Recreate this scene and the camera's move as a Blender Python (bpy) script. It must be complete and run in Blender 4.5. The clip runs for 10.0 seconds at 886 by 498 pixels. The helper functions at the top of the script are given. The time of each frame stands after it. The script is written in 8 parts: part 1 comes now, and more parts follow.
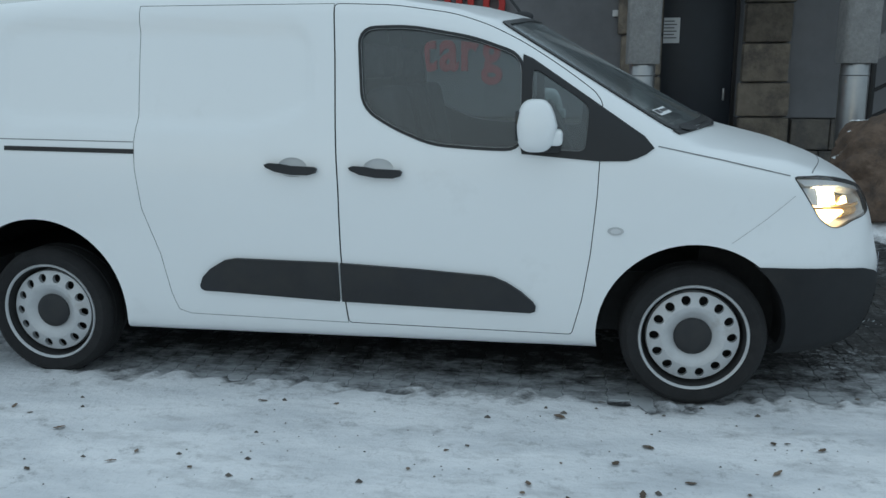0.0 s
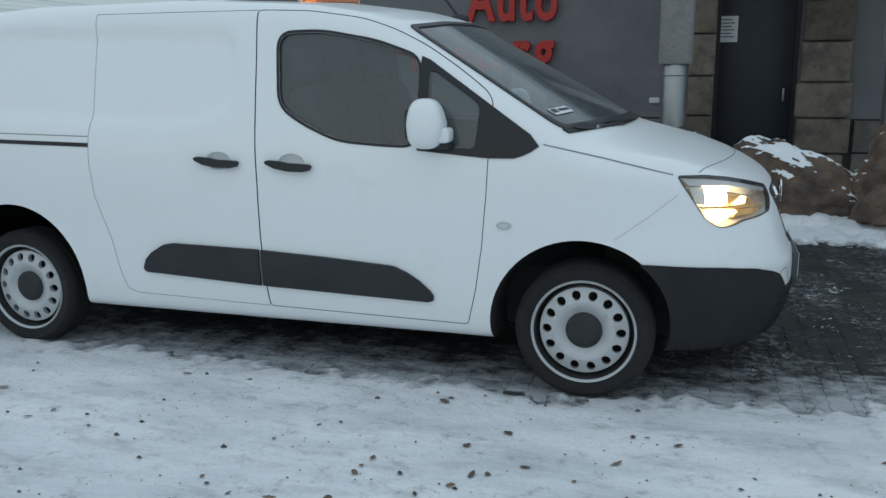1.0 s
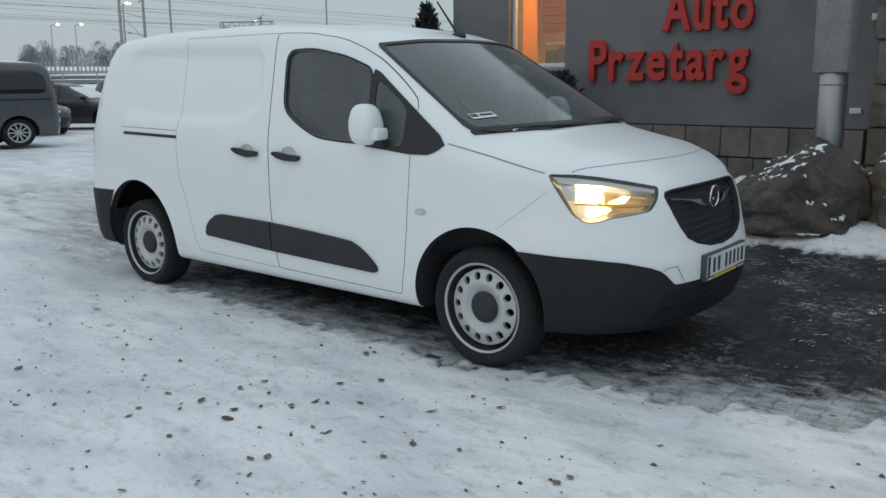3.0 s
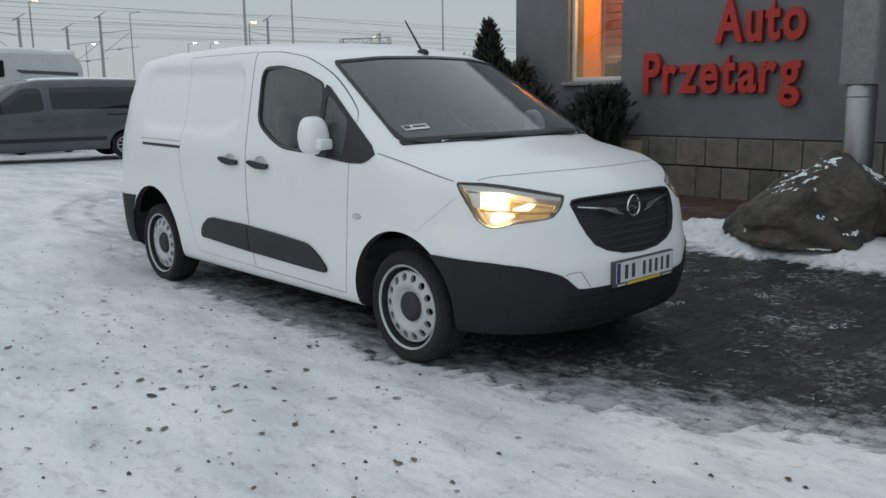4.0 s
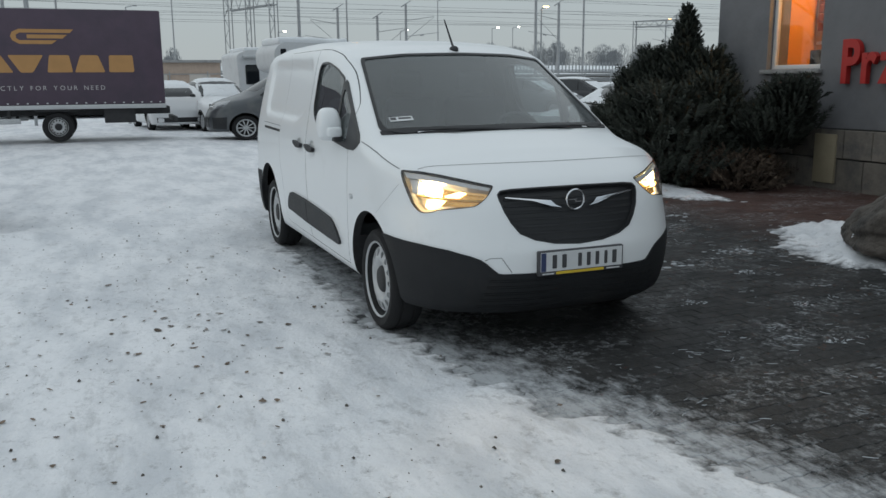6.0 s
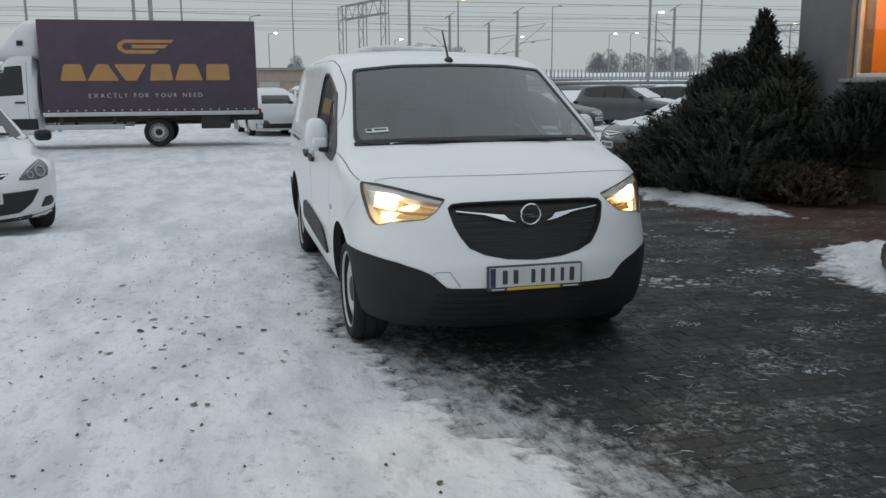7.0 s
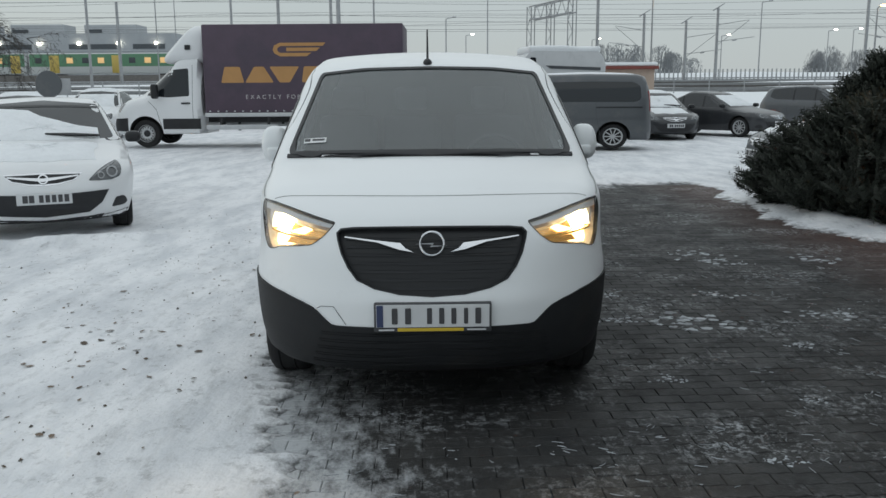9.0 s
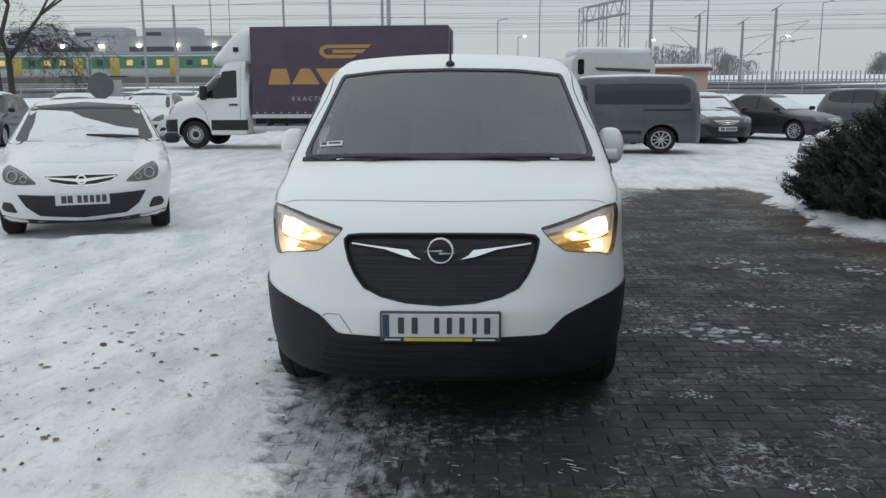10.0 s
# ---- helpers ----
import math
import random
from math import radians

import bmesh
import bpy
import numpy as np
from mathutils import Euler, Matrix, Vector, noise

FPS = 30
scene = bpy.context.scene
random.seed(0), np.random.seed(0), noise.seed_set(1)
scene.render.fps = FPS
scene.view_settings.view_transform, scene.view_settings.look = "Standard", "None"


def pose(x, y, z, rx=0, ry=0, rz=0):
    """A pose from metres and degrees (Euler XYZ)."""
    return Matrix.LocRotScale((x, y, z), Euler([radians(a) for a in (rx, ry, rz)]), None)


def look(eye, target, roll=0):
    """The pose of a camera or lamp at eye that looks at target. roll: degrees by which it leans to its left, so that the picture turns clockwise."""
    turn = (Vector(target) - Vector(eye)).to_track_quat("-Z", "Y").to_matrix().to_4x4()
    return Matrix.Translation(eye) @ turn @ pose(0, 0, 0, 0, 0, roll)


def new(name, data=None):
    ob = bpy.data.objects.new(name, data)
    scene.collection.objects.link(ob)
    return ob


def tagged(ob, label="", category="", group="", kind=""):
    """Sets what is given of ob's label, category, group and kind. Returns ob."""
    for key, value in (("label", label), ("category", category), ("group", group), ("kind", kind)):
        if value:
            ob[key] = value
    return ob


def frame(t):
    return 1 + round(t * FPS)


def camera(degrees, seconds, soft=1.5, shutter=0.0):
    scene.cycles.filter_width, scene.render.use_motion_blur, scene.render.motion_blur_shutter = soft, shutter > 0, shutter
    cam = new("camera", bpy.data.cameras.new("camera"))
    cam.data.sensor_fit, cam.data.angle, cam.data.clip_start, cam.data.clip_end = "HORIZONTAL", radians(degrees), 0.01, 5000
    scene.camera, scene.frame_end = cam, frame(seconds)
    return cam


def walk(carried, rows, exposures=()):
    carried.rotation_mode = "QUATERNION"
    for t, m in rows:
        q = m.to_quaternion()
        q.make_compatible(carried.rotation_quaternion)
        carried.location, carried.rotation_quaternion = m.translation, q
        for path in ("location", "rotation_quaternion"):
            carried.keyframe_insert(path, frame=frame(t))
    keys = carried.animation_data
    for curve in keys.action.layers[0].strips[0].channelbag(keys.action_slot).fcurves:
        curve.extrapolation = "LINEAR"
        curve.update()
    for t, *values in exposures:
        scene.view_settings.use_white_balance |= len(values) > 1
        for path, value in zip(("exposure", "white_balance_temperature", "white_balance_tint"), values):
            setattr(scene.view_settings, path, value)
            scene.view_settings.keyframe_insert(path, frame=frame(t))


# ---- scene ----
cam = camera(55.0, 10.0)
PATH = [
    (0, (-0.547, -4.488, 1.428), (-0.836, -2.553, 1.012), -0.2),
    (0.5, (-0.034, -4.482, 1.417), (-0.407, -2.561, 1.003), -0.0),
    (1, (0.457, -4.483, 1.427), (-0.112, -2.611, 1.013), -0.4),
    (1.5, (0.972, -4.494, 1.472), (0.239, -2.681, 1.054), -0.1),
    (2, (1.453, -4.411, 1.428), (0.466, -2.717, 1.034), -0.3),
    (2.5, (1.994, -4.383, 1.44), (0.861, -2.781, 1.052), -0.4),
    (3, (2.469, -4.224, 1.423), (1.236, -2.698, 1.033), -0.5),
    (3.2, (2.667, -4.178, 1.375), (1.395, -2.676, 1.019), -0.7),
    (4.3, (3.673, -3.578, 1.422), (2.162, -2.322, 1.053), -0.6),
    (4.5, (3.844, -3.481, 1.42), (2.287, -2.28, 1.048), -0.5),
    (5, (4.26, -3.186, 1.438), (2.61, -2.124, 1.05), -0.6),
    (5.5, (4.522, -2.816, 1.458), (2.782, -1.913, 1.067), -0.5),
    (6, (4.814, -2.436, 1.467), (3.002, -1.683, 1.08), -0.5),
    (6.2, (4.897, -2.291, 1.481), (3.065, -1.586, 1.101), -0.6),
    (7.5, (5.088, -1.131, 1.495), (3.155, -0.774, 1.123), -0.3),
    (8, (4.984, -0.711, 1.505), (3.031, -0.486, 1.135), -0.4),
    (8.5, (4.841, -0.302, 1.504), (2.878, -0.184, 1.138), -0.4),
    (9, (4.644, -0.022, 1.512), (2.678, 0.015, 1.146), -0.4),
    (9.5, (4.538, 0.112, 1.521), (2.572, 0.099, 1.157), -0.2),
    (10, (4.519, 0.164, 1.514), (2.554, 0.082, 1.153), -0.3),
]
walk(cam, [(t, look(eye, target, roll)) for t, eye, target, roll in PATH],
     [(0.0, 0.30, 5800, -2), (1.0, 0.33, 5900, 0), (2.5, 0.37, 6250, 2), (3.2, 0.38, 6350, 3), (4.5, 0.34, 6600, 6), (6.0, 0.29, 6500, 5), (7.5, 0.36, 6650, 6), (9.0, 0.47, 6650, 5), (10.0, 0.55, 6650, 5)])

# ---- light: overcast winter dusk ----
world = bpy.data.worlds.new("overcast_sky")
scene.world = world
world.use_nodes = True
wn, wl = world.node_tree.nodes, world.node_tree.links
wn.clear()
w_out = wn.new("ShaderNodeOutputWorld")
w_bg = wn.new("ShaderNodeBackground")
w_sky = wn.new("ShaderNodeTexSky")
w_sky.sky_type = "NISHITA"
w_sky.sun_disc = False
w_sky.sun_elevation = radians(9.0)
w_sky.sun_rotation = radians(200.0)
w_sep = wn.new("ShaderNodeSeparateXYZ")
w_ramp = wn.new("ShaderNodeValToRGB")
w_mix = wn.new("ShaderNodeMixRGB")
w_ramp.color_ramp.elements[0].position = 0.0
w_ramp.color_ramp.elements[0].color = (0.56, 0.61, 0.66, 1)
w_ramp.color_ramp.elements[1].position = 0.6
w_ramp.color_ramp.elements[1].color = (0.62, 0.70, 0.80, 1)
w_noise = wn.new("ShaderNodeTexNoise")
w_noise.inputs["Scale"].default_value = 2.0
w_noise.inputs["Detail"].default_value = 4.0
w_cloud = wn.new("ShaderNodeMixRGB")
w_cloud.blend_type = "MULTIPLY"
w_cloud.inputs[0].default_value = 0.10
w_mix.inputs[0].default_value = 0.015
w_bg.inputs[1].default_value = 0.62
w_tc = wn.new("ShaderNodeTexCoord")
wl.new(w_tc.outputs["Generated"], w_sep.inputs[0])
wl.new(w_tc.outputs["Generated"], w_noise.inputs["Vector"])
wl.new(w_sep.outputs["Z"], w_ramp.inputs[0])
wl.new(w_ramp.outputs[0], w_cloud.inputs[1])
wl.new(w_noise.outputs["Fac"], w_cloud.inputs[2])
wl.new(w_cloud.outputs[0], w_mix.inputs[1])
wl.new(w_sky.outputs[0], w_mix.inputs[2])
wl.new(w_mix.outputs[0], w_bg.inputs[0])
wl.new(w_bg.outputs[0], w_out.inputs[0])

sun_data = bpy.data.lights.new("sun", "SUN")
sun_data.energy = 0.5
sun_data.angle = radians(140)
sun_data.color = (1.0, 0.96, 0.92)
sun = new("sun", sun_data)
sun.matrix_world = look((0, 0, 40), (6, 8, 0))

# ---- materials ----
def material(name, base, rough=0.6, metal=0.0, grain=0.0, scale=8.0, bump=0.0, bump_scale=60.0, emit=None, power=0.0,
             coat=0.0, stain=None, stain_scale=1.5, stain_cover=0.5, island=0.0, rand=0.0, rough_var=0.0, trans=0.0, spec=None):
    """A principled surface: grain at a fine scale, stains at a coarse one, relief, and a little change from piece to piece."""
    m = bpy.data.materials.new(name)
    m.use_nodes = True
    n, l = m.node_tree.nodes, m.node_tree.links
    b = n["Principled BSDF"]
    b.inputs["Roughness"].default_value = rough
    b.inputs["Metallic"].default_value = metal
    b.inputs["Coat Weight"].default_value = coat
    b.inputs["Coat Roughness"].default_value = 0.08
    b.inputs["Transmission Weight"].default_value = trans
    if spec is not None:
        b.inputs["Specular IOR Level"].default_value = spec
    tc = n.new("ShaderNodeTexCoord")
    rgb = n.new("ShaderNodeRGB")
    rgb.outputs[0].default_value = (*base, 1)
    col = rgb.outputs[0]
    if grain:
        nz = n.new("ShaderNodeTexNoise")
        nz.inputs["Scale"].default_value = scale
        nz.inputs["Detail"].default_value = 8
        nz.inputs["Roughness"].default_value = 0.65
        l.new(tc.outputs["Object"], nz.inputs["Vector"])
        mr = n.new("ShaderNodeMapRange")
        mr.inputs[1].default_value, mr.inputs[2].default_value = 0.25, 0.75
        mr.inputs[3].default_value, mr.inputs[4].default_value = 1 - grain, 1 + grain
        l.new(nz.outputs["Fac"], mr.inputs[0])
        mx = n.new("ShaderNodeVectorMath")
        mx.operation = "SCALE"
        l.new(col, mx.inputs[0])
        l.new(mr.outputs[0], mx.inputs["Scale"])
        col = mx.outputs[0]
        if rough_var:
            rr = n.new("ShaderNodeMapRange")
            rr.inputs[1].default_value, rr.inputs[2].default_value = 0.3, 0.7
            rr.inputs[3].default_value, rr.inputs[4].default_value = rough - rough_var, rough + rough_var
            l.new(nz.outputs["Fac"], rr.inputs[0])
            l.new(rr.outputs[0], b.inputs["Roughness"])
    if stain:
        ns = n.new("ShaderNodeTexNoise")
        ns.inputs["Scale"].default_value = stain_scale
        ns.inputs["Detail"].default_value = 6
        ns.inputs["Roughness"].default_value = 0.7
        l.new(tc.outputs["Object"], ns.inputs["Vector"])
        ms = n.new("ShaderNodeMapRange")
        ms.inputs[1].default_value, ms.inputs[2].default_value = 1 - stain_cover - 0.08, 1 - stain_cover + 0.12
        l.new(ns.outputs["Fac"], ms.inputs[0])
        mm = n.new("ShaderNodeMixRGB")
        mm.inputs[2].default_value = (*stain, 1)
        l.new(ms.outputs[0], mm.inputs[0])
        l.new(col, mm.inputs[1])
        col = mm.outputs[0]
    if island or rand:
        if rand:
            src = n.new("ShaderNodeObjectInfo").outputs["Random"]
        else:
            src = n.new("ShaderNodeNewGeometry").outputs["Random Per Island"]
        amount = max(island, rand)
        mv = n.new("ShaderNodeMapRange")
        mv.inputs[3].default_value, mv.inputs[4].default_value = 1 - amount, 1 + amount
        l.new(src, mv.inputs[0])
        mz = n.new("ShaderNodeVectorMath")
        mz.operation = "SCALE"
        l.new(col, mz.inputs[0])
        l.new(mv.outputs[0], mz.inputs["Scale"])
        col = mz.outputs[0]
    l.new(col, b.inputs["Base Color"])
    if bump:
        nb = n.new("ShaderNodeTexNoise")
        nb.inputs["Scale"].default_value = bump_scale
        nb.inputs["Detail"].default_value = 6
        l.new(tc.outputs["Object"], nb.inputs["Vector"])
        bp = n.new("ShaderNodeBump")
        bp.inputs["Strength"].default_value = bump
        bp.inputs["Distance"].default_value = 0.02
        l.new(nb.outputs["Fac"], bp.inputs["Height"])
        l.new(bp.outputs[0], b.inputs["Normal"])
    if emit:
        b.inputs["Emission Color"].default_value = (*emit, 1)
        b.inputs["Emission Strength"].default_value = power
    return m


def clear_glass(name, tint, rough=0.02, mist=0.0, gloss=0.06):
    """Thin glass: a tinted clear sheet with a glossy skin."""
    m = bpy.data.materials.new(name)
    m.use_nodes = True
    n, l = m.node_tree.nodes, m.node_tree.links
    n.remove(n["Principled BSDF"])
    tr, gl, mix, fr, pw, ad = (n.new("ShaderNodeBsdfTransparent"), n.new("ShaderNodeBsdfGlossy"), n.new("ShaderNodeMixShader"), n.new("ShaderNodeLayerWeight"), n.new("ShaderNodeMath"), n.new("ShaderNodeMath"))
    tr.inputs[0].default_value = (*tint, 1)
    gl.inputs["Roughness"].default_value = rough
    gl.inputs[0].default_value = (1, 1, 1, 1)
    # gloss grows towards grazing angles, the same from both faces
    fr.inputs["Blend"].default_value = 0.5
    pw.operation, ad.operation = "POWER", "MULTIPLY_ADD"
    pw.inputs[1].default_value = 4.5
    ad.inputs[1].default_value, ad.inputs[2].default_value = 0.99 - gloss, gloss
    l.new(fr.outputs["Facing"], pw.inputs[0])
    l.new(pw.outputs[0], ad.inputs[0])
    l.new(ad.outputs[0], mix.inputs[0])
    l.new(tr.outputs[0], mix.inputs[1])
    l.new(gl.outputs[0], mix.inputs[2])
    last = mix.outputs[0]
    if mist:
        df, m2, nz, mr, tc = n.new("ShaderNodeBsdfDiffuse"), n.new("ShaderNodeMixShader"), n.new("ShaderNodeTexNoise"), n.new("ShaderNodeMapRange"), n.new("ShaderNodeTexCoord")
        df.inputs[0].default_value = (0.56, 0.63, 0.65, 1)
        nz.inputs["Scale"].default_value, nz.inputs["Detail"].default_value = 2.2, 2
        mr.inputs[1].default_value, mr.inputs[2].default_value, mr.inputs[3].default_value, mr.inputs[4].default_value = 0.3, 0.7, mist * 0.75, mist * 1.25
        l.new(tc.outputs["Object"], nz.inputs["Vector"])
        l.new(nz.outputs["Fac"], mr.inputs[0])
        l.new(mr.outputs[0], m2.inputs[0])
        l.new(last, m2.inputs[1])
        l.new(df.outputs[0], m2.inputs[2])
        last = m2.outputs[0]
    l.new(last, n["Material Output"].inputs[0])
    return m


M = {}
M["white_paint"] = material("white_paint", (0.80, 0.82, 0.83), 0.28, grain=0.012, scale=1.2, coat=0.25, stain=(0.66, 0.67, 0.67), stain_scale=0.9, stain_cover=0.33)
M["seam"] = material("panel_gap", (0.20, 0.205, 0.21), 0.7)
M["faint_seam"] = material("shallow_panel_gap", (0.42, 0.43, 0.44), 0.6)
M["jamb"] = material("door_jamb", (0.06, 0.065, 0.07), 0.7)
M["black_plastic"] = material("black_plastic", (0.025, 0.026, 0.029), 0.58, grain=0.25, scale=5, bump=0.12, bump_scale=700, spec=0.35, stain=(0.036, 0.035, 0.034), stain_scale=3, stain_cover=0.42)
# darker copy of black_plastic: the bumpers' smaller share of sky light is coloured in
M["bumper_black"] = material("unpainted_bumper_shaded", (0.015, 0.016, 0.018), 0.62, grain=0.25, scale=5, bump=0.12, bump_scale=700, spec=0.3, stain=(0.024, 0.023, 0.022), stain_scale=3, stain_cover=0.42)
M["gloss_black"] = material("gloss_black", (0.022, 0.023, 0.025), 0.34, grain=0.1, spec=0.3)
M["rubber"] = material("tyre_rubber", (0.014, 0.014, 0.015), 0.9, grain=0.3, scale=14, bump=0.2, bump_scale=120, stain=(0.024, 0.024, 0.024), stain_scale=5, stain_cover=0.36)
M["steel_rim"] = material("painted_steel_rim", (0.50, 0.51, 0.52), 0.45, 0.2, grain=0.10, scale=12, stain=(0.36, 0.34, 0.32), stain_scale=9, stain_cover=0.36)
M["chrome"] = material("chrome", (0.75, 0.76, 0.78), 0.12, 1.0)
# both reflectors emit a little amber, in place of bulb light thrown back
M["lamp_chrome"] = material("self_glowing_reflector", (0.85, 0.80, 0.70), 0.2, 0.9, emit=(1.0, 0.62, 0.24), power=0.30)
M["lamp_gold"] = material("self_glowing_amber_reflector", (0.62, 0.36, 0.12), 0.25, 0.85, grain=0.3, scale=25, emit=(1.0, 0.56, 0.17), power=0.13)
M["bulb"] = material("headlight_bulb", (1, 0.95, 0.85), 0.4, emit=(1.0, 0.78, 0.44), power=24.0)
M["bulb_soft"] = material("daytime_lamp", (1, 0.9, 0.7), 0.4, emit=(1.0, 0.68, 0.30), power=3.4)
# emission here imitates the bulb's light falling on a bowl
M["bulb_spill"] = material("lit_reflector_face", (1, 0.9, 0.7), 0.4, emit=(1.0, 0.74, 0.38), power=2.6)
M["lens"] = clear_glass("lamp_lens", (0.97, 0.97, 0.97))
M["cabin_glass"] = clear_glass("tinted_window_glass", (0.62, 0.68, 0.68), mist=0.07)
M["windscreen_glass"] = clear_glass("windscreen_glass", (0.60, 0.65, 0.65), rough=0.08, mist=0.10, gloss=0.08)
M["dark_glass"] = material("dark_car_glass", (0.012, 0.015, 0.018), 0.06, spec=0.6)
M["interior"] = material("grey_cabin_plastic", (0.055, 0.058, 0.062), 0.75, grain=0.2, scale=6)
M["seat_cloth"] = material("dark_seat_cloth", (0.045, 0.047, 0.052), 0.95, grain=0.3, scale=80, bump=0.3, bump_scale=300)
M["plate_white"] = material("plate_white", (0.62, 0.63, 0.64), 0.45, grain=0.06, scale=10)
M["plate_dark"] = material("plate_marks", (0.06, 0.06, 0.065), 0.6)
M["plate_blue"] = material("plate_blue", (0.035, 0.05, 0.12), 0.5)
M["yellow"] = material("yellow_strip", (0.65, 0.45, 0.04), 0.5, grain=0.1)
M["arch"] = material("wheel_arch_liner", (0.028, 0.028, 0.029), 0.95, grain=0.3, scale=20)
M["paper"] = material("white_paper", (0.72, 0.73, 0.74), 0.8, grain=0.05)
M["amber"] = material("amber_lens", (0.62, 0.36, 0.10), 0.25)
M["red_lens"] = material("red_lamp_lens", (0.30, 0.012, 0.015), 0.2, coat=0.5)


# ---- mesh tools ----
def finish(me, angle=35):
    """Smooth shading with sharp edges past an angle."""
    bm = bmesh.new()
    bm.from_mesh(me)
    limit = radians(angle)
    for f in bm.faces:
        f.smooth = True
    for e in bm.edges:
        if len(e.link_faces) == 2:
            e.smooth = e.calc_face_angle(0) < limit
    bm.to_mesh(me)
    bm.free()


def part(name, bm, mat, parent=None, label="", smooth=35):
    """Links a bmesh or mesh as one object, under a thing or a part."""
    if isinstance(bm, bmesh.types.BMesh):
        me = bpy.data.meshes.new(name)
        bmesh.ops.recalc_face_normals(bm, faces=bm.faces)
        bm.to_mesh(me)
        bm.free()
    else:
        me = bm
    if mat is not None and not me.materials:
        me.materials.append(mat)
    if smooth:
        finish(me, smooth)
    ob = new(name, me)
    if parent is not None:
        ob.parent = parent
    if label:
        ob["label"] = label
    return ob


def thing(name, label, category, at=None, group="", kind=""):
    """An empty at a thing's base, which carries its parts."""
    ob = new(name)
    ob.empty_display_size = 0.1
    if at is not None:
        ob.matrix_world = at
    return tagged(ob, label, category, group, kind)


def mesh_of(verts, faces):
    me = bpy.data.meshes.new("mesh")
    me.from_pydata([tuple(map(float, v)) for v in verts], [], [tuple(map(int, f)) for f in faces])
    bm = bmesh.new()
    bm.from_mesh(me)
    bpy.data.meshes.remove(me)
    return bm


def box(x0, y0, z0, x1, y1, z1, bevel=0.0, seg=2, bm=None):
    """A box between two corners, its edges rounded; added to bm when one is given."""
    b = bmesh.new()
    bmesh.ops.create_cube(b, size=1, matrix=Matrix.Translation(((x0 + x1) / 2, (y0 + y1) / 2, (z0 + z1) / 2)) @ Matrix.Diagonal((x1 - x0, y1 - y0, z1 - z0, 1)))
    if bevel:
        bmesh.ops.bevel(b, geom=list(b.edges), offset=bevel, segments=seg, affect="EDGES", profile=0.5)
    return join(bm, b)


def join(bm, b):
    if bm is None:
        return b
    me = bpy.data.meshes.new("join")
    b.to_mesh(me)
    b.free()
    bm.from_mesh(me)
    bpy.data.meshes.remove(me)
    return bm


def rod(p, q, r, r2=None, seg=10, bm=None):
    """A round bar from p to q, tapering from r to r2."""
    p, q = Vector(p), Vector(q)
    d = q - p
    m = Matrix.Translation((p + q) / 2) @ d.to_track_quat("Z", "Y").to_matrix().to_4x4()
    b = bmesh.new()
    bmesh.ops.create_cone(b, cap_ends=True, segments=seg, radius1=r, radius2=r if r2 is None else r2, depth=d.length, matrix=m)
    return join(bm, b)


def lathe(profile, seg=48, bm=None, axis="y"):
    """Turns (radius, along) pairs about an axis."""
    verts, faces = [], []
    for i in range(seg):
        a = 2 * math.pi * i / seg
        for r, h in profile:
            if axis == "y":
                verts.append((r * math.cos(a), h, r * math.sin(a)))
            else:
                verts.append((r * math.cos(a), r * math.sin(a), h))
    k = len(profile)
    for i in range(seg):
        j = (i + 1) % seg
        for s in range(k - 1):
            faces.append((i * k + s, i * k + s + 1, j * k + s + 1, j * k + s))
    b = mesh_of(verts, faces)
    bmesh.ops.remove_doubles(b, verts=b.verts, dist=1e-5)
    return join(bm, b)


def prism(poly, axis, a, b):
    """A flat outline pulled along an axis. axis y: outline in x, z; axis x: outline in y, z; axis z: outline in x, y."""
    def place(u, v, w):
        return {"y": (u, w, v), "x": (w, u, v), "z": (u, v, w)}[axis]
    k = len(poly)
    verts = [place(u, v, a) for u, v in poly] + [place(u, v, b) for u, v in poly]
    faces = [tuple(range(k)), tuple(range(2 * k - 1, k - 1, -1))]
    faces += [(i, (i + 1) % k, k + (i + 1) % k, k + i) for i in range(k)]
    bm = mesh_of(verts, faces)
    bmesh.ops.recalc_face_normals(bm, faces=bm.faces)
    return bm


def boolean(target, cutters, op="DIFFERENCE"):
    """Cuts a mesh object's mesh by the given bmeshes, one after the other."""
    for bm, mat in cutters:
        me = bpy.data.meshes.new("cutter")
        bm.to_mesh(me)
        bm.free()
        if mat is not None:
            me.materials.append(mat)
        ob = new("cutter", me)
        ob.parent = target.parent
        mod = target.modifiers.new("cut", "BOOLEAN")
        mod.operation, mod.solver, mod.object, mod.material_mode = op, "EXACT", ob, "TRANSFER"
        dg = bpy.context.evaluated_depsgraph_get()
        me = bpy.data.meshes.new_from_object(target.evaluated_get(dg))
        target.modifiers.clear()
        target.data = me
        bpy.data.objects.remove(ob)


def rounded(poly, rad, seg=5):
    """An outline with its corners rounded."""
    out = []
    k = len(poly)
    for i in range(k):
        p, a, b = Vector(poly[i]), Vector(poly[i - 1]), Vector(poly[(i + 1) % k])
        da, db = a - p, b - p
        r = min(rad, da.length * 0.45, db.length * 0.45)
        s, e = p + da.normalized() * r, p + db.normalized() * r
        for j in range(seg + 1):
            t = j / seg
            out.append(tuple((1 - t) ** 2 * s + 2 * t * (1 - t) * p + t * t * e))
    return out


def dense(poly, step=0.03, closed=True):
    out = []
    k = len(poly)
    for i in range(k if closed else k - 1):
        p, q = Vector(poly[i]), Vector(poly[(i + 1) % k])
        c = max(1, int((q - p).length / step))
        out += [tuple(p + (q - p) * j / c) for j in range(c)]
    if not closed:
        out.append(tuple(poly[-1]))
    return out


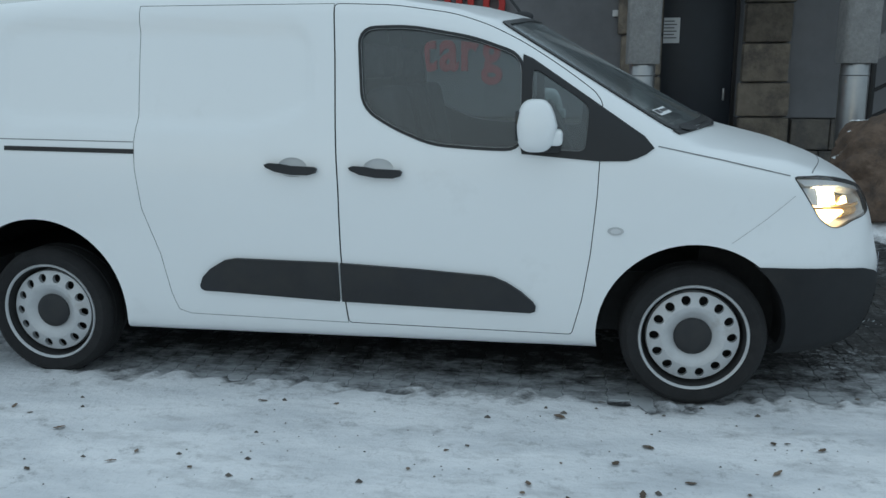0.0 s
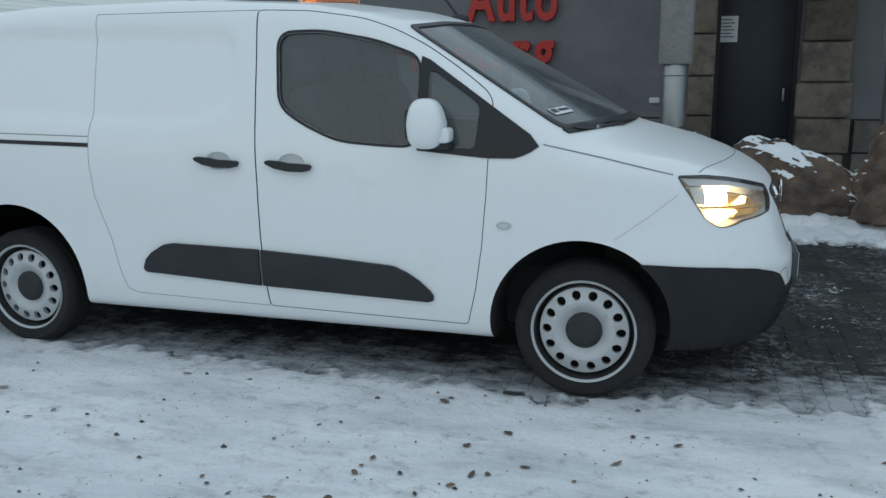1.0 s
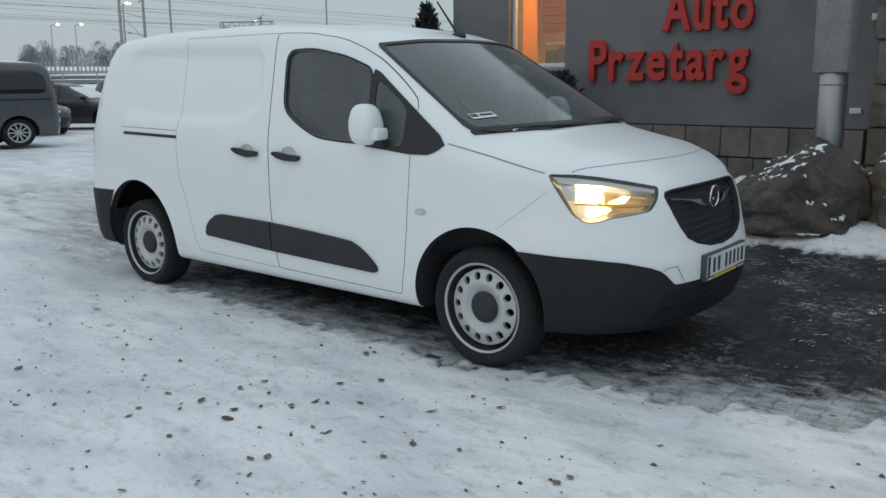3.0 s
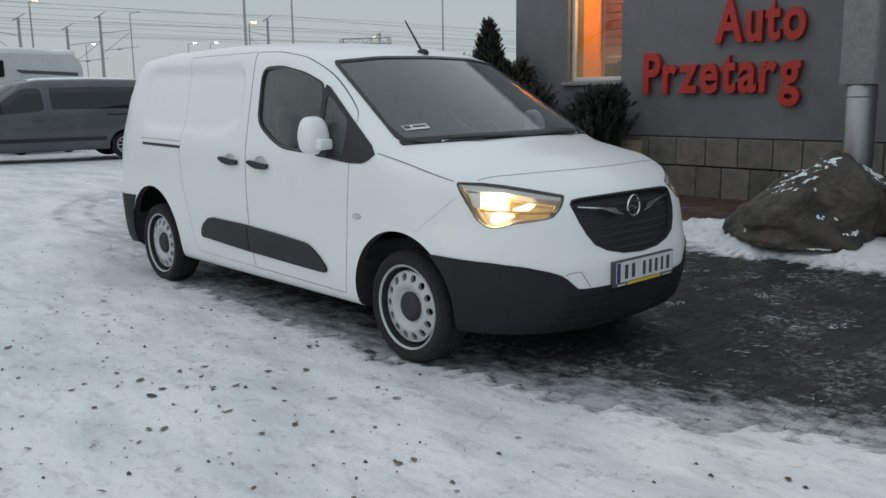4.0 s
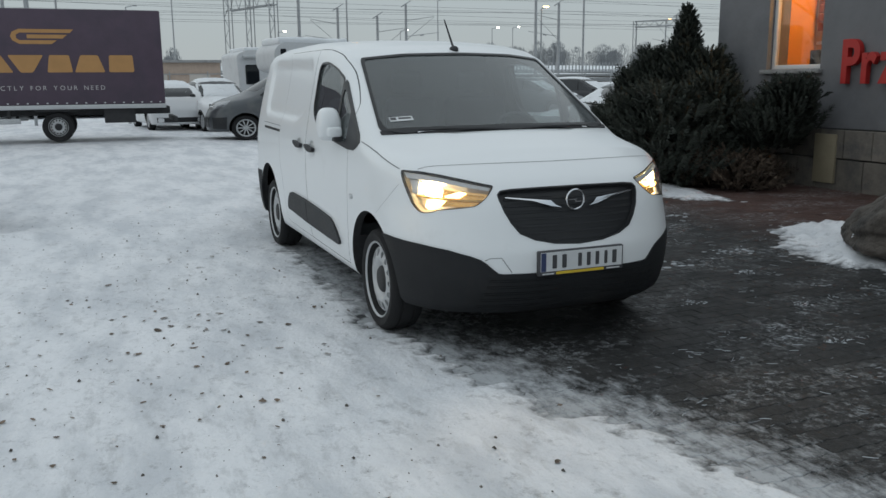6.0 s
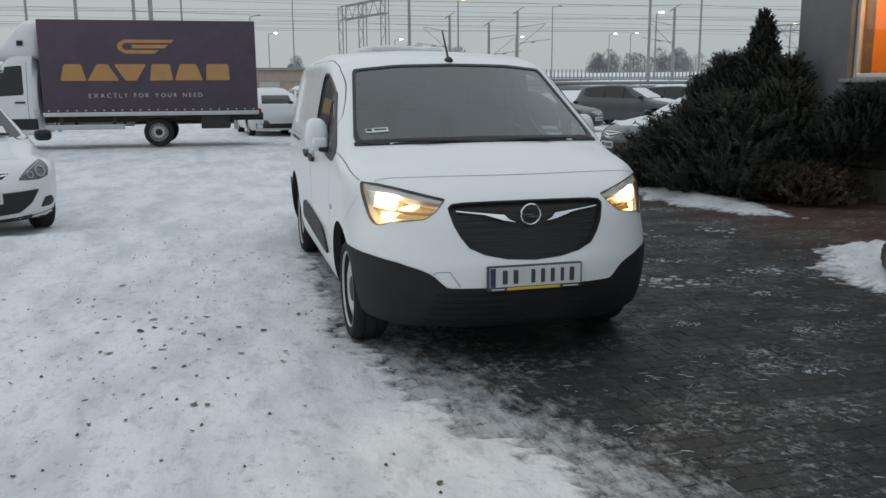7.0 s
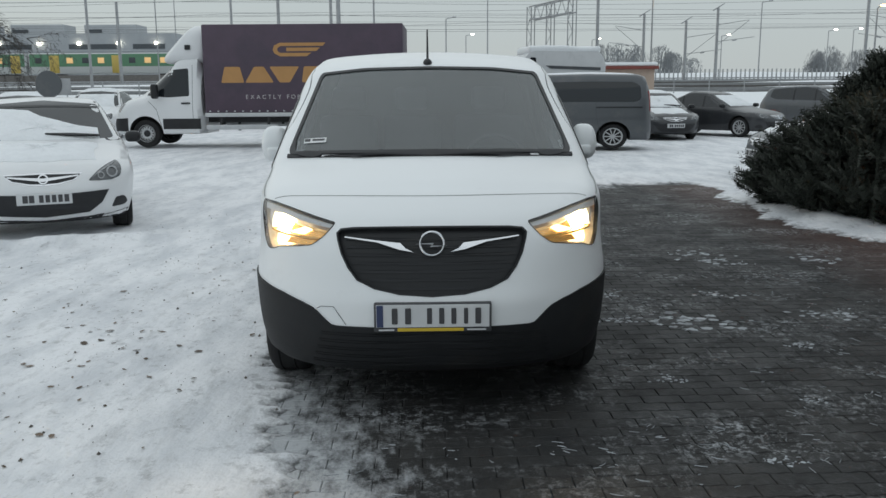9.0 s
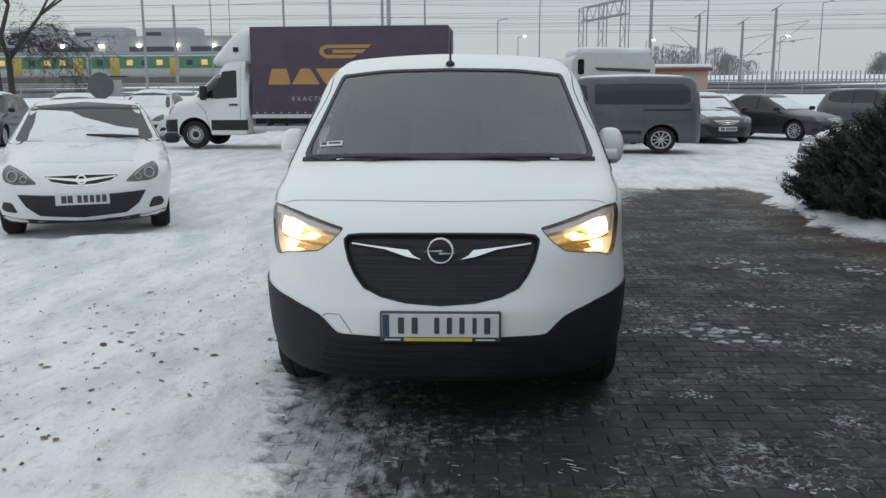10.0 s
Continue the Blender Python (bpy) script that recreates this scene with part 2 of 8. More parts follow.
def smooth_curve(pts, s, lo, hi, count=600):
    """A polyline as a function of its first number, softened over a width s."""
    xs = np.linspace(lo, hi, count)
    ys = np.interp(xs, [p[0] for p in pts], [p[1] for p in pts])
    k = max(1, int(s / (hi - lo) * count))
    ker = np.hanning(2 * k + 3)[1:-1]
    ker /= ker.sum()
    pad = np.pad(ys, (len(ker) // 2,), mode="reflect", reflect_type="odd")
    return xs, np.convolve(pad, ker, mode="valid")


def smax(a, b, r):
    return np.maximum(a, b) + np.maximum(r - np.abs(a - b), 0) ** 2 / (4 * r)


class Hull:
    """A car body as one smooth solid: a plan outline that changes with height, and a top line along its length. Forward is +x, its right side -y."""

    def __init__(self, top, width, nose, tail, floor, front_start, tail_start, front_power=2.6, tail_power=5.0, bow=0.25, bow_from=(-1.1, -0.8),
                 crown=0.05, soft=0.09, top_soft=0.05, dent=None, shoulder=0.0):
        self.top = smooth_curve(top, top_soft, top[0][0], top[-1][0])
        self.width = smooth_curve(width, 0.05, 0.0, 3.6)
        self.nose = smooth_curve(nose, 0.04, 0.0, 3.6)
        self.tail = smooth_curve(tail, 0.06, 0.0, 3.6)
        self.floor, self.fs, self.ts, self.fp, self.tp = floor, front_start, tail_start, front_power, tail_power
        self.bow, self.bow_from, self.crown, self.soft, self.dent = bow, bow_from, crown, soft, dent

    def f(self, p, off=0.0):
        x, y, z = p[..., 0], np.abs(p[..., 1]), p[..., 2]
        w = np.interp(z, *self.width)
        if self.dent is not None:
            w = w - self.dent(x, z)
        nose, tail = np.interp(z, *self.nose), np.interp(z, *self.tail)
        u = np.maximum(x - self.fs, 0) / (nose - self.fs)
        v = np.maximum(self.ts - x, 0) / (self.ts - tail)
        q = y / w
        fr = (u ** self.fp + q ** self.fp) ** (1 / self.fp)
        bk = (v ** self.tp + q ** self.tp) ** (1 / self.tp)
        plan = (np.where(x > (self.fs + self.ts) / 2, fr, bk) - 1) * w * 0.9
        a, b = self.bow_from
        bow = self.bow * np.clip((x - a) / (b - a), 0, 1) * (1 - 0.50 * np.clip((x - 0.05) / 0.32, 0, 1))
        q2 = np.minimum(y / 0.80, 1.3)
        zt = np.interp(x + bow * q2 ** 2.2, *self.top) - self.crown * q2 ** 2
        slope = (np.interp(x + bow * q2 ** 2.2 + 0.01, *self.top) - np.interp(x + bow * q2 ** 2.2 - 0.01, *self.top)) / 0.02
        top = (z - zt) / np.sqrt(1 + slope ** 2)
        r = smax(plan, top, self.soft)
        return smax(r, self.floor - z, 0.05) - off

    def cast(self, p, d, off=0.0, reach=5.2, steps=180):
        """First meeting of rays with the solid, coming from outside."""
        p, d = np.asarray(p, float), np.asarray(d, float)
        d = np.broadcast_to(d, p.shape)
        lo = np.zeros(p.shape[:-1])
        hi = np.full(p.shape[:-1], reach)
        done = np.zeros(p.shape[:-1], bool)
        for i in range(1, steps + 1):
            t = reach * i / steps
            inside = self.f(p + d * t, off) < 0
            fresh = inside & ~done
            hi[fresh] = t
            lo[fresh] = t - reach / steps
            done |= inside
        for _ in range(22):
            mid = (lo + hi) / 2
            inside = self.f(p + d * mid[..., None], off) < 0
            hi = np.where(inside, mid, hi)
            lo = np.where(inside, lo, mid)
        return p + d * hi[..., None]

    def normal(self, p):
        e = 0.004
        g = np.stack([self.f(p + np.eye(3)[i] * e) - self.f(p - np.eye(3)[i] * e) for i in range(3)], -1)
        return g / np.maximum(np.linalg.norm(g, axis=-1, keepdims=True), 1e-9)

    def shell(self, spine, around=120, along=90, front=26, back=18, off=0.0):
        """The closed skin, cast outwards from a spine ((x0, z0), (x1, z1))."""
        (x0, z0), (x1, z1) = spine
        a = np.linspace(0, 2 * math.pi, around, endpoint=False)
        ring = np.stack([np.zeros_like(a), np.sign(np.cos(a)) * np.abs(np.cos(a)) ** 0.75, np.sign(np.sin(a)) * np.abs(np.sin(a)) ** 0.75], -1)
        ring /= np.linalg.norm(ring, axis=-1, keepdims=True)
        starts, ways = [], []
        for i in range(1, back + 1):
            t = math.pi / 2 * (1 - i / (back + 1))
            starts.append(np.tile((x0, 0, z0), (around, 1)))
            ways.append(ring * math.cos(t) + np.array((-math.sin(t), 0, 0)))
        for i in range(along):
            s = i / (along - 1)
            starts.append(np.tile((x0 + (x1 - x0) * s, 0, z0 + (z1 - z0) * s), (around, 1)))
            ways.append(ring)
        for i in range(1, front + 1):
            t = math.pi / 2 * i / (front + 1)
            starts.append(np.tile((x1, 0, z1), (around, 1)))
            ways.append(ring * math.cos(t) + np.array((math.sin(t), 0, 0)))
        p, d = np.array(starts), np.array(ways)
        d /= np.linalg.norm(d, axis=-1, keepdims=True)
        lo, hi = np.zeros(p.shape[:-1]), np.full(p.shape[:-1], 0.02)
        open_ = np.ones(p.shape[:-1], bool)
        for _ in range(90):
            inside = self.f(p + d * hi[..., None], off) < 0
            open_ &= inside
            lo = np.where(open_, hi, lo)
            hi = np.where(open_, hi + 0.025, hi)
        for _ in range(20):
            mid = (lo + hi) / 2
            inside = self.f(p + d * mid[..., None], off) < 0
            lo, hi = np.where(inside, mid, lo), np.where(inside, hi, mid)
        v = p + d * hi[..., None]
        rows = v.shape[0]
        ends = self.cast(np.array([[x0 - 3.0, 0, z0], [x1 + 3.0, 0, z1]]), np.array([[1, 0, 0], [-1, 0, 0]]), off)
        verts = np.concatenate([v.reshape(-1, 3), ends])
        faces = [(i * around + j, i * around + (j + 1) % around, (i + 1) * around + (j + 1) % around, (i + 1) * around + j) for i in range(rows - 1) for j in range(around)]
        n = rows * around
        faces += [(n, (j + 1) % around, j) for j in range(around)]
        faces += [(n + 1, (rows - 1) * around + j, (rows - 1) * around + (j + 1) % around) for j in range(around)]
        bm = mesh_of(verts, faces)
        bmesh.ops.recalc_face_normals(bm, faces=bm.faces)
        return bm

    def lay(self, uv, view, off=0.0):
        """Puts flat points on the skin, seen from a side: right, left, front, back, top, or a (yaw) angle in degrees."""
        uv = np.array(uv, float)
        for _ in range(14):
            q = self.meet(uv, view)
            miss = np.abs(self.f(q)) > 0.004
            if not miss.any() or miss.all():
                break
            uv[miss] += (uv[~miss].mean(0) - uv[miss]) * 0.06
        return q + self.normal(q) * off if off else q

    def meet(self, uv, view):
        """Where parallel rays from a side meet the skin."""
        u, v = uv[..., 0], uv[..., 1]
        z = np.zeros_like(u)
        if view == "right":
            p, d = np.stack([u, z - 2.2, v], -1), (0, 1, 0)
        elif view == "left":
            p, d = np.stack([u, z + 2.2, v], -1), (0, -1, 0)
        elif view == "front":
            p, d = np.stack([z + 3.2, u, v], -1), (-1, 0, 0)
        elif view == "back":
            p, d = np.stack([z + self.ts - 3.0, u, v], -1), (1, 0, 0)
        elif view == "top":
            p, d = np.stack([u, v, z + 3.9], -1), (0, 0, -1)
        else:
            a = radians(view)
            out = np.array((math.cos(a), math.sin(a), 0))
            across = np.array((-math.sin(a), math.cos(a), 0))
            p, d = out * 3.2 + u[..., None] * across + v[..., None] * np.array((0, 0, 1)), -out
        return self.cast(p, np.array(d, float), 0.0)

    def patch(self, outline, view, off=0.004, depth=0.012, rings=6, hole=None):
        """A sheet that lies on the skin inside an outline, with its edge turned in; hole: an inner outline of as many points."""
        o = np.array(outline, float)
        k = len(o)
        if hole is None:
            c = o.mean(0)
            layers = [c + (o - c) * (1 - i / rings) for i in range(rings)]
        else:
            h = np.array(hole, float)
            layers = [o + (h - o) * i / rings for i in range(rings + 1)]
        grid = np.array(layers)
        p = self.lay(grid, view, off)
        edge = self.lay(grid[0], view, off - depth)
        verts = [edge] + list(p)
        if hole is not None:
            verts.append(self.lay(grid[-1], view, off - depth))
        n = len(verts)
        verts = np.concatenate(verts)
        faces = [(i * k + j, i * k + (j + 1) % k, (i + 1) * k + (j + 1) % k, (i + 1) * k + j) for i in range(n - 1) for j in range(k)]
        if hole is None:
            mid = self.lay(np.array([c]), view, off)
            verts = np.concatenate([verts, mid])
            faces += [((n - 1) * k + j, (n - 1) * k + (j + 1) % k, n * k) for j in range(k)]
        return mesh_of(verts, faces)

    def ribbon(self, line, view, width=0.006, off=0.001, step=0.03):
        """A narrow strip along a line on the skin."""
        l = np.array(dense(line, step, False))
        t = np.gradient(l, axis=0)
        t /= np.maximum(np.linalg.norm(t, axis=1, keepdims=True), 1e-9)
        s = np.stack([-t[:, 1], t[:, 0]], -1) * width / 2
        a, b = self.lay(l - s, view, off), self.lay(l + s, view, off)
        k = len(l)
        return mesh_of(np.concatenate([a, b]), [(i, i + 1, k + i + 1, k + i) for i in range(k - 1)])


# ---- the white panel van ----
def step01(t):
    t = np.clip(t, 0, 1)
    return t * t * (3 - 2 * t)


def van_dent(x, z):
    """The shallow pressed panel on the load space, and the waist of the front wings."""
    # distance inside a rounded panel with one corner cut off
    qx, qz, r = np.abs(x + 2.415) - 0.755 + 0.13, np.abs(z - 1.402 + 0.018 * (x + 2.4)) - 0.235 + 0.13, 0.13
    dist = np.hypot(np.maximum(qx, 0), np.maximum(qz, 0)) + np.minimum(np.maximum(qx, qz), 0) - r
    corner = ((x + 1.66) * 0.42 - (z - 1.262) * 0.907)
    dist = smax(dist, corner, 0.06)
    d = step01(-dist / 0.055 + 0.15)
    # the wings draw in above the bumper, round the headlights
    wing = step01((x + 0.05) / 0.45) * step01((z - 0.60) / 0.22)
    return 0.021 * d + 0.030 * wing


VAN = Hull(
    top=[(-4.2, 1.45), (-3.62, 1.62), (-3.35, 1.755), (-2.9, 1.79), (-2.0, 1.80), (-1.3, 1.765), (-0.95, 1.72), (-0.76, 1.672), (0.145, 1.166), (0.185, 1.154),
         (0.25, 1.137), (0.45, 1.085), (0.60, 1.028), (0.70, 0.975), (0.78, 0.92), (0.84, 0.84), (1.0, 0.5)],
    width=[(0, 0.83), (0.2, 0.845), (0.26, 0.875), (0.35, 0.895), (0.45, 0.905), (0.6, 0.914), (0.8, 0.918), (0.95, 0.914), (1.05, 0.907), (1.12, 0.894),
           (1.3, 0.858), (1.5, 0.814), (1.65, 0.776), (1.8, 0.73), (3.6, 0.6)],
    nose=[(0, 0.76), (0.2, 0.80), (0.26, 0.855), (0.36, 0.89), (0.45, 0.905), (0.57, 0.905), (0.64, 0.885), (0.8, 0.862), (0.9, 0.84), (1.0, 0.80), (1.2, 0.72), (3.6, 0.6)],
    tail=[(0, -3.76), (0.3, -3.83), (0.65, -3.83), (0.7, -3.79), (1.1, -3.75), (1.4, -3.66), (1.6, -3.54), (1.8, -3.40), (3.6, -3.3)],
    floor=0.215, front_start=0.03, tail_start=-3.25, front_power=2.7, tail_power=4.5, bow=0.19, bow_from=(-1.55, -0.95), crown=0.048, soft=0.085,
    dent=van_dent)


def inset(poly, d):
    """An outline drawn in by d."""
    k = len(poly)
    area = sum(poly[i][0] * poly[(i + 1) % k][1] - poly[(i + 1) % k][0] * poly[i][1] for i in range(k))
    s = 1 if area > 0 else -1
    out = []
    for i in range(k):
        p, a, b = Vector(poly[i]), Vector(poly[i - 1]), Vector(poly[(i + 1) % k])
        t1, t2 = (p - a).normalized(), (b - p).normalized()
        n1, n2 = Vector((-t1.y, t1.x)) * s, Vector((-t2.y, t2.x)) * s
        n = n1 + n2
        n = n / max(n.length_squared / 2, 0.4)
        out.append(tuple(p + n * d))
    return out


REAR_GAP = [(-1.517, 0.300), (-1.530, 0.435), (-1.540, 0.650), (-1.544, 0.910), (-1.556, 1.165), (-1.566, 1.480), (-1.580, 1.706)]
DOOR_TOP = [(-1.70, 1.712), (-1.58, 1.708), (-1.31, 1.698), (-1.05, 1.660), (-0.90, 1.611), (-0.75, 1.537), (-0.60, 1.442), (-0.50, 1.372), (-0.43, 1.318), (-0.36, 1.262)]
DOOR_TOP = [(float(x), float(z)) for x, z in zip(*smooth_curve(DOOR_TOP, 0.07, -1.70, -0.36, 120)) if -1.54 < x < -0.445][::-4]
FRONT_DOOR = REAR_GAP[::-1] + [(-0.518, 0.285), (-0.478, 0.453), (-0.448, 0.655), (-0.428, 0.897), (-0.422, 1.05), (-0.414, 1.25), (-0.417, 1.285), (-0.430, 1.308)] + DOOR_TOP
SLIDE_DOOR = [(-2.480, 1.706)] + REAR_GAP[::-1] + [(-2.27, 0.315), (-2.325, 0.335), (-2.352, 0.410), (-2.388, 0.600), (-2.463, 0.808), (-2.487, 0.985), (-2.488, 1.110), (-2.480, 1.165), (-2.476, 1.235)]
WINDOW = rounded([(-1.455, 1.592), (-1.24, 1.596), (-0.97, 1.548), (-0.757, 1.472), (-0.755, 1.098), (-0.90, 1.100), (-1.13, 1.116), (-1.30, 1.185), (-1.43, 1.265)], 0.07, 5)
QUARTER = rounded([(-0.710, 1.432), (-0.535, 1.318), (-0.470, 1.268), (-0.485, 1.085), (-0.710, 1.094)], 0.03, 4)
CORNER = [(-0.752, 1.488), (-0.735, 1.480), (-0.53, 1.342), (-0.19, 1.112), (-0.25, 1.068), (-0.31, 1.049), (-0.43, 1.047), (-0.752, 1.074)]
SCREEN = [(-0.775, 1.163), (-0.70, 1.169), (-0.4, 1.181), (0, 1.186), (0.4, 1.181), (0.70, 1.169), (0.775, 1.163), (0.786, 1.19), (0.682, 1.60), (0.666, 1.622),
          (0.4, 1.648), (0, 1.655), (-0.4, 1.648), (-0.666, 1.622), (-0.682, 1.60), (-0.786, 1.19)]
GRILLE_HALF = [(0, 0.592), (0.15, 0.602), (0.265, 0.627), (0.345, 0.664), (0.388, 0.720), (0.418, 0.780), (0.436, 0.842), (0.440, 0.87), (0.42, 0.889), (0.36, 0.896), (0.18, 0.900)]
GRILLE = GRILLE_HALF + [(0, 0.901)] + [(-y, z) for y, z in reversed(GRILLE_HALF[1:])]
LAMP = [(-0.335, 0.987), (-0.20, 0.984), (-0.085, 0.970), (0.04, 0.948), (0.205, 0.914), (0.198, 0.885), (0.180, 0.850), (0.140, 0.812), (0.03, 0.798), (-0.06, 0.788), (-0.105, 0.773),
        (-0.150, 0.766), (-0.185, 0.771), (-0.235, 0.806), (-0.288, 0.892), (-0.318, 0.944)]


def mirror_uv(poly):
    return [(-u, v) for u, v in poly]


def cylinder_y(x, z, r, y0, y1, seg=64):
    return prism([(x + r * math.cos(2 * math.pi * i / seg), z + r * math.sin(2 * math.pi * i / seg)) for i in range(seg)], "y", y0, y1)


def build_van():
    van = thing("panel_van", "white panel van with black lower bumpers parked on snow", "van", pose(0, 0, 0))
    hull = VAN
    body = part("body", hull.shell(((-3.3, 0.95), (0.30, 0.66)), around=200, along=170, front=46, back=22), M["white_paint"], van, smooth=0)
    # hollow cabin and load space
    cave = part("cave", hull.shell(((-3.3, 0.95), (0.1, 0.70)), around=72, along=60, front=14, back=10, off=-0.045), M["interior"], None, smooth=0)
    boolean(cave, [(box(-3.62, -0.95, 0.50, 0.05, 0.95, 2.0), M["interior"])], "INTERSECT")
    bm = bmesh.new()
    bm.from_mesh(cave.data)
    bpy.data.objects.remove(cave)
    cuts = [(prism(inset(SCREEN, 0.012), "x", -1.16, 1.5), M["gloss_black"]), (bm, M["interior"]),
            (prism(WINDOW, "y", -1.3, 1.3), M["gloss_black"]), (prism(QUARTER, "y", -1.3, 1.3), M["gloss_black"])]
    # finger bowls pressed in behind the door handles
    for cx, sides in ((-1.748, (-1,)), (-1.362, (-1, 1))):
        for s in sides:
            bowl = bmesh.new()
            y = float(hull.lay(np.array([[cx, 1.006]]), "right", 0.0)[0][1]) * -s
            bmesh.ops.create_uvsphere(bowl, u_segments=28, v_segments=16, radius=1.0, matrix=Matrix.Translation((cx, y, 1.006)) @ Matrix.Diagonal((0.066, 0.020, 0.043, 1)))
            cuts.append((bowl, M["white_paint"]))
    for s in (-1, 1):
        cuts.append((cylinder_y(-0.012, 0.302, 0.405, s * 0.55, s * 1.2), M["arch"]))
        cuts.append((cylinder_y(-3.0, 0.338, 0.410, s * 0.55, s * 1.2), M["arch"]))
    cuts.append((prism(GRILLE, "x", 0.70, 1.5), M["gloss_black"]))
    boolean(body, cuts)
    # headlamp bays
    for s in (-1, 1):
        outline = rounded(LAMP if s < 0 else mirror_uv(LAMP), 0.02, 3)
        bay = prism(outline, "x", 0.50, 1.6)
        bay.transform(Matrix.Rotation(radians(45 * s), 4, "Z"))
        boolean(body, [(bay, M["steel_rim"])])
    # doors: real gaps all round
    whole = body.data.copy()
    for name, outline, depth, sides in (("front_door", rounded(FRONT_DOOR, 0.018, 3), 0.665, (-1, 1)), ("sliding_door", SLIDE_DOOR, 0.5, (-1,))):
        for s in sides:
            door = new(name, whole.copy())
            door.parent = van
            boolean(door, [(prism(inset(outline, 0.0038 if name == "front_door" else 0.0025), "y", min(s * depth, s * 1.2), max(s * depth, s * 1.2)), M["jamb"])], "INTERSECT")
            finish(door.data, 30)
            boolean(body, [(prism(outline, "y", min(s * depth, s * 1.2), max(s * depth, s * 1.2)), M["jamb"])])
            van_handle(hull, door, s, (-1.255 - 0.235, -1.255) if name == "front_door" else (-1.868, -1.632))
    bpy.data.meshes.remove(whole)
    finish(body.data, 30)
    van_glass(hull, van)
    van_front(hull, van)
    van_sides(hull, van)
    van_cabin(hull, van)
    for s, name in ((-1, "wheel"), (1, "wheel")):
        for x in (0.0, -3.0):
            wheel(van, x, s * 0.775, 0.288, s, 0.31, 0.231, steel=True)
    return van


def van_handle(hull, door, s, span):
    view = "right" if s < 0 else "left"
    x0, x1 = span
    top = [(x0, 1.020), (x0 + 0.02, 1.027), (x0 + 0.07, 1.024), (x0 + 0.12, 1.016), (x1 - 0.05, 1.014), (x1 - 0.01, 1.012), (x1, 1.004), (x1 - 0.008, 0.986), (x1 - 0.04, 0.977), (x0 + 0.12, 0.978),
           (x0 + 0.05, 0.990), (x0 + 0.008, 1.008)]
    dz = -0.004 if x0 < -1.6 else -0.012
    part("handle", hull.patch(dense([(x, z + dz) for x, z in top], 0.02), view, 0.030, 0.024, 4), M["black_plastic"], door, "black pull handle")


def facing_rings(outer, inner, count=72):
    """Two outlines cut by the same rays from the inner one's middle, point by point."""
    mid = np.array(inner).mean(0)
    def reach(poly, a):
        d, best = np.array((math.cos(a), math.sin(a))), 0.0
        for i in range(len(poly)):
            p, q = np.array(poly[i]) - mid, np.array(poly[(i + 1) % len(poly)]) - mid
            e = q - p
            det = d[0] * -e[1] + d[1] * e[0]
            if abs(det) > 1e-12:
                t = (p[0] * -e[1] + p[1] * e[0]) / det
                w = (d[0] * p[1] - d[1] * p[0]) / det
                if t > best and -1e-6 <= w <= 1 + 1e-6:
                    best = t
        return tuple(mid + d * best)
    turns = [2 * math.pi * i / count for i in range(count)]
    return [reach(outer, a) for a in turns], [reach(inner, a) for a in turns]


def van_glass(hull, van):
    for view in ("right", "left"):
        pane = dense(WINDOW, 0.04)
        part("side_window", hull.patch(inset(pane, -0.006), view, -0.012, 0.004, 6), M["cabin_glass"], van, "tinted front door window")
        rim_in = inset(pane, -0.001)
        part("window_seal", hull.patch(inset(pane, -0.014), view, 0.003, 0.012, 2, hole=rim_in), M["gloss_black"], van, "black rubber window seal")
        outer, inner = facing_rings(CORNER, QUARTER)
        part("corner_panel", hull.patch(outer, view, 0.0055, 0.014, 4, hole=inner), M["gloss_black"], van, "black corner panel between window and bonnet")
        part("quarter_window", hull.patch(dense(QUARTER, 0.03), view, 0.0, 0.003, 5), M["cabin_glass"], van, "small fixed quarter window")
    o = dense(rounded(SCREEN, 0.05, 4), 0.02)
    part("windscreen", hull.patch(o, "front", 0.001, 0.004, 10), M["windscreen_glass"], van, "frosted windscreen with a dark border")
    inner = []
    for y, z in o:
        t = (z - 1.163) / 0.49
        inner.append((y * (0.974 if t > 0.1 else 0.962), 1.163 + 0.49 * (0.035 + t * 0.938)))
    part("windscreen_border", hull.patch(o, "front", 0.007, 0.010, 4, hole=inner), M["gloss_black"], van, "black border printed on the windscreen")
    part("sticker", hull.patch(dense([(-0.705, 1.222), (-0.575, 1.232), (-0.575, 1.255), (-0.705, 1.245)], 0.03), "front", 0.006, 0.002, 2), M["paper"], van, "white windscreen sticker")
    part("sticker_mark", hull.patch(dense([(-0.70, 1.229), (-0.668, 1.231), (-0.668, 1.244), (-0.70, 1.242)], 0.03), "front", 0.0085, 0.002, 2), M["plate_dark"], van)
    part("sticker_mark", hull.patch(dense([(-0.655, 1.235), (-0.585, 1.2395), (-0.585, 1.2475), (-0.655, 1.2435)], 0.03), "front", 0.0085, 0.002, 2), M["plate_dark"], van)
    # black cowl at the foot of the screen, standing up a little at its two ends
    foot = [(y, 1.150 + 0.022 * (1 - (abs(y) / 0.79) ** 2)) for y in np.linspace(-0.79, 0.79, 25)]
    part("cowl", hull.patch(foot + [(y, z + 0.016) for y, z in foot[::-1]], "front", 0.008, 0.012, 2), M["black_plastic"], van, "black cowl under the windscreen")
    for s in (-1, 1):
        lump = [(s * (0.66 + 0.070 * math.cos(a)), 1.170 + 0.013 * math.sin(a)) for a in [2 * math.pi * i / 18 for i in range(18)]]
        part("cowl_end", hull.patch(lump, "front", 0.009, 0.016, 4), M["black_plastic"], van, "raised black end of the cowl")


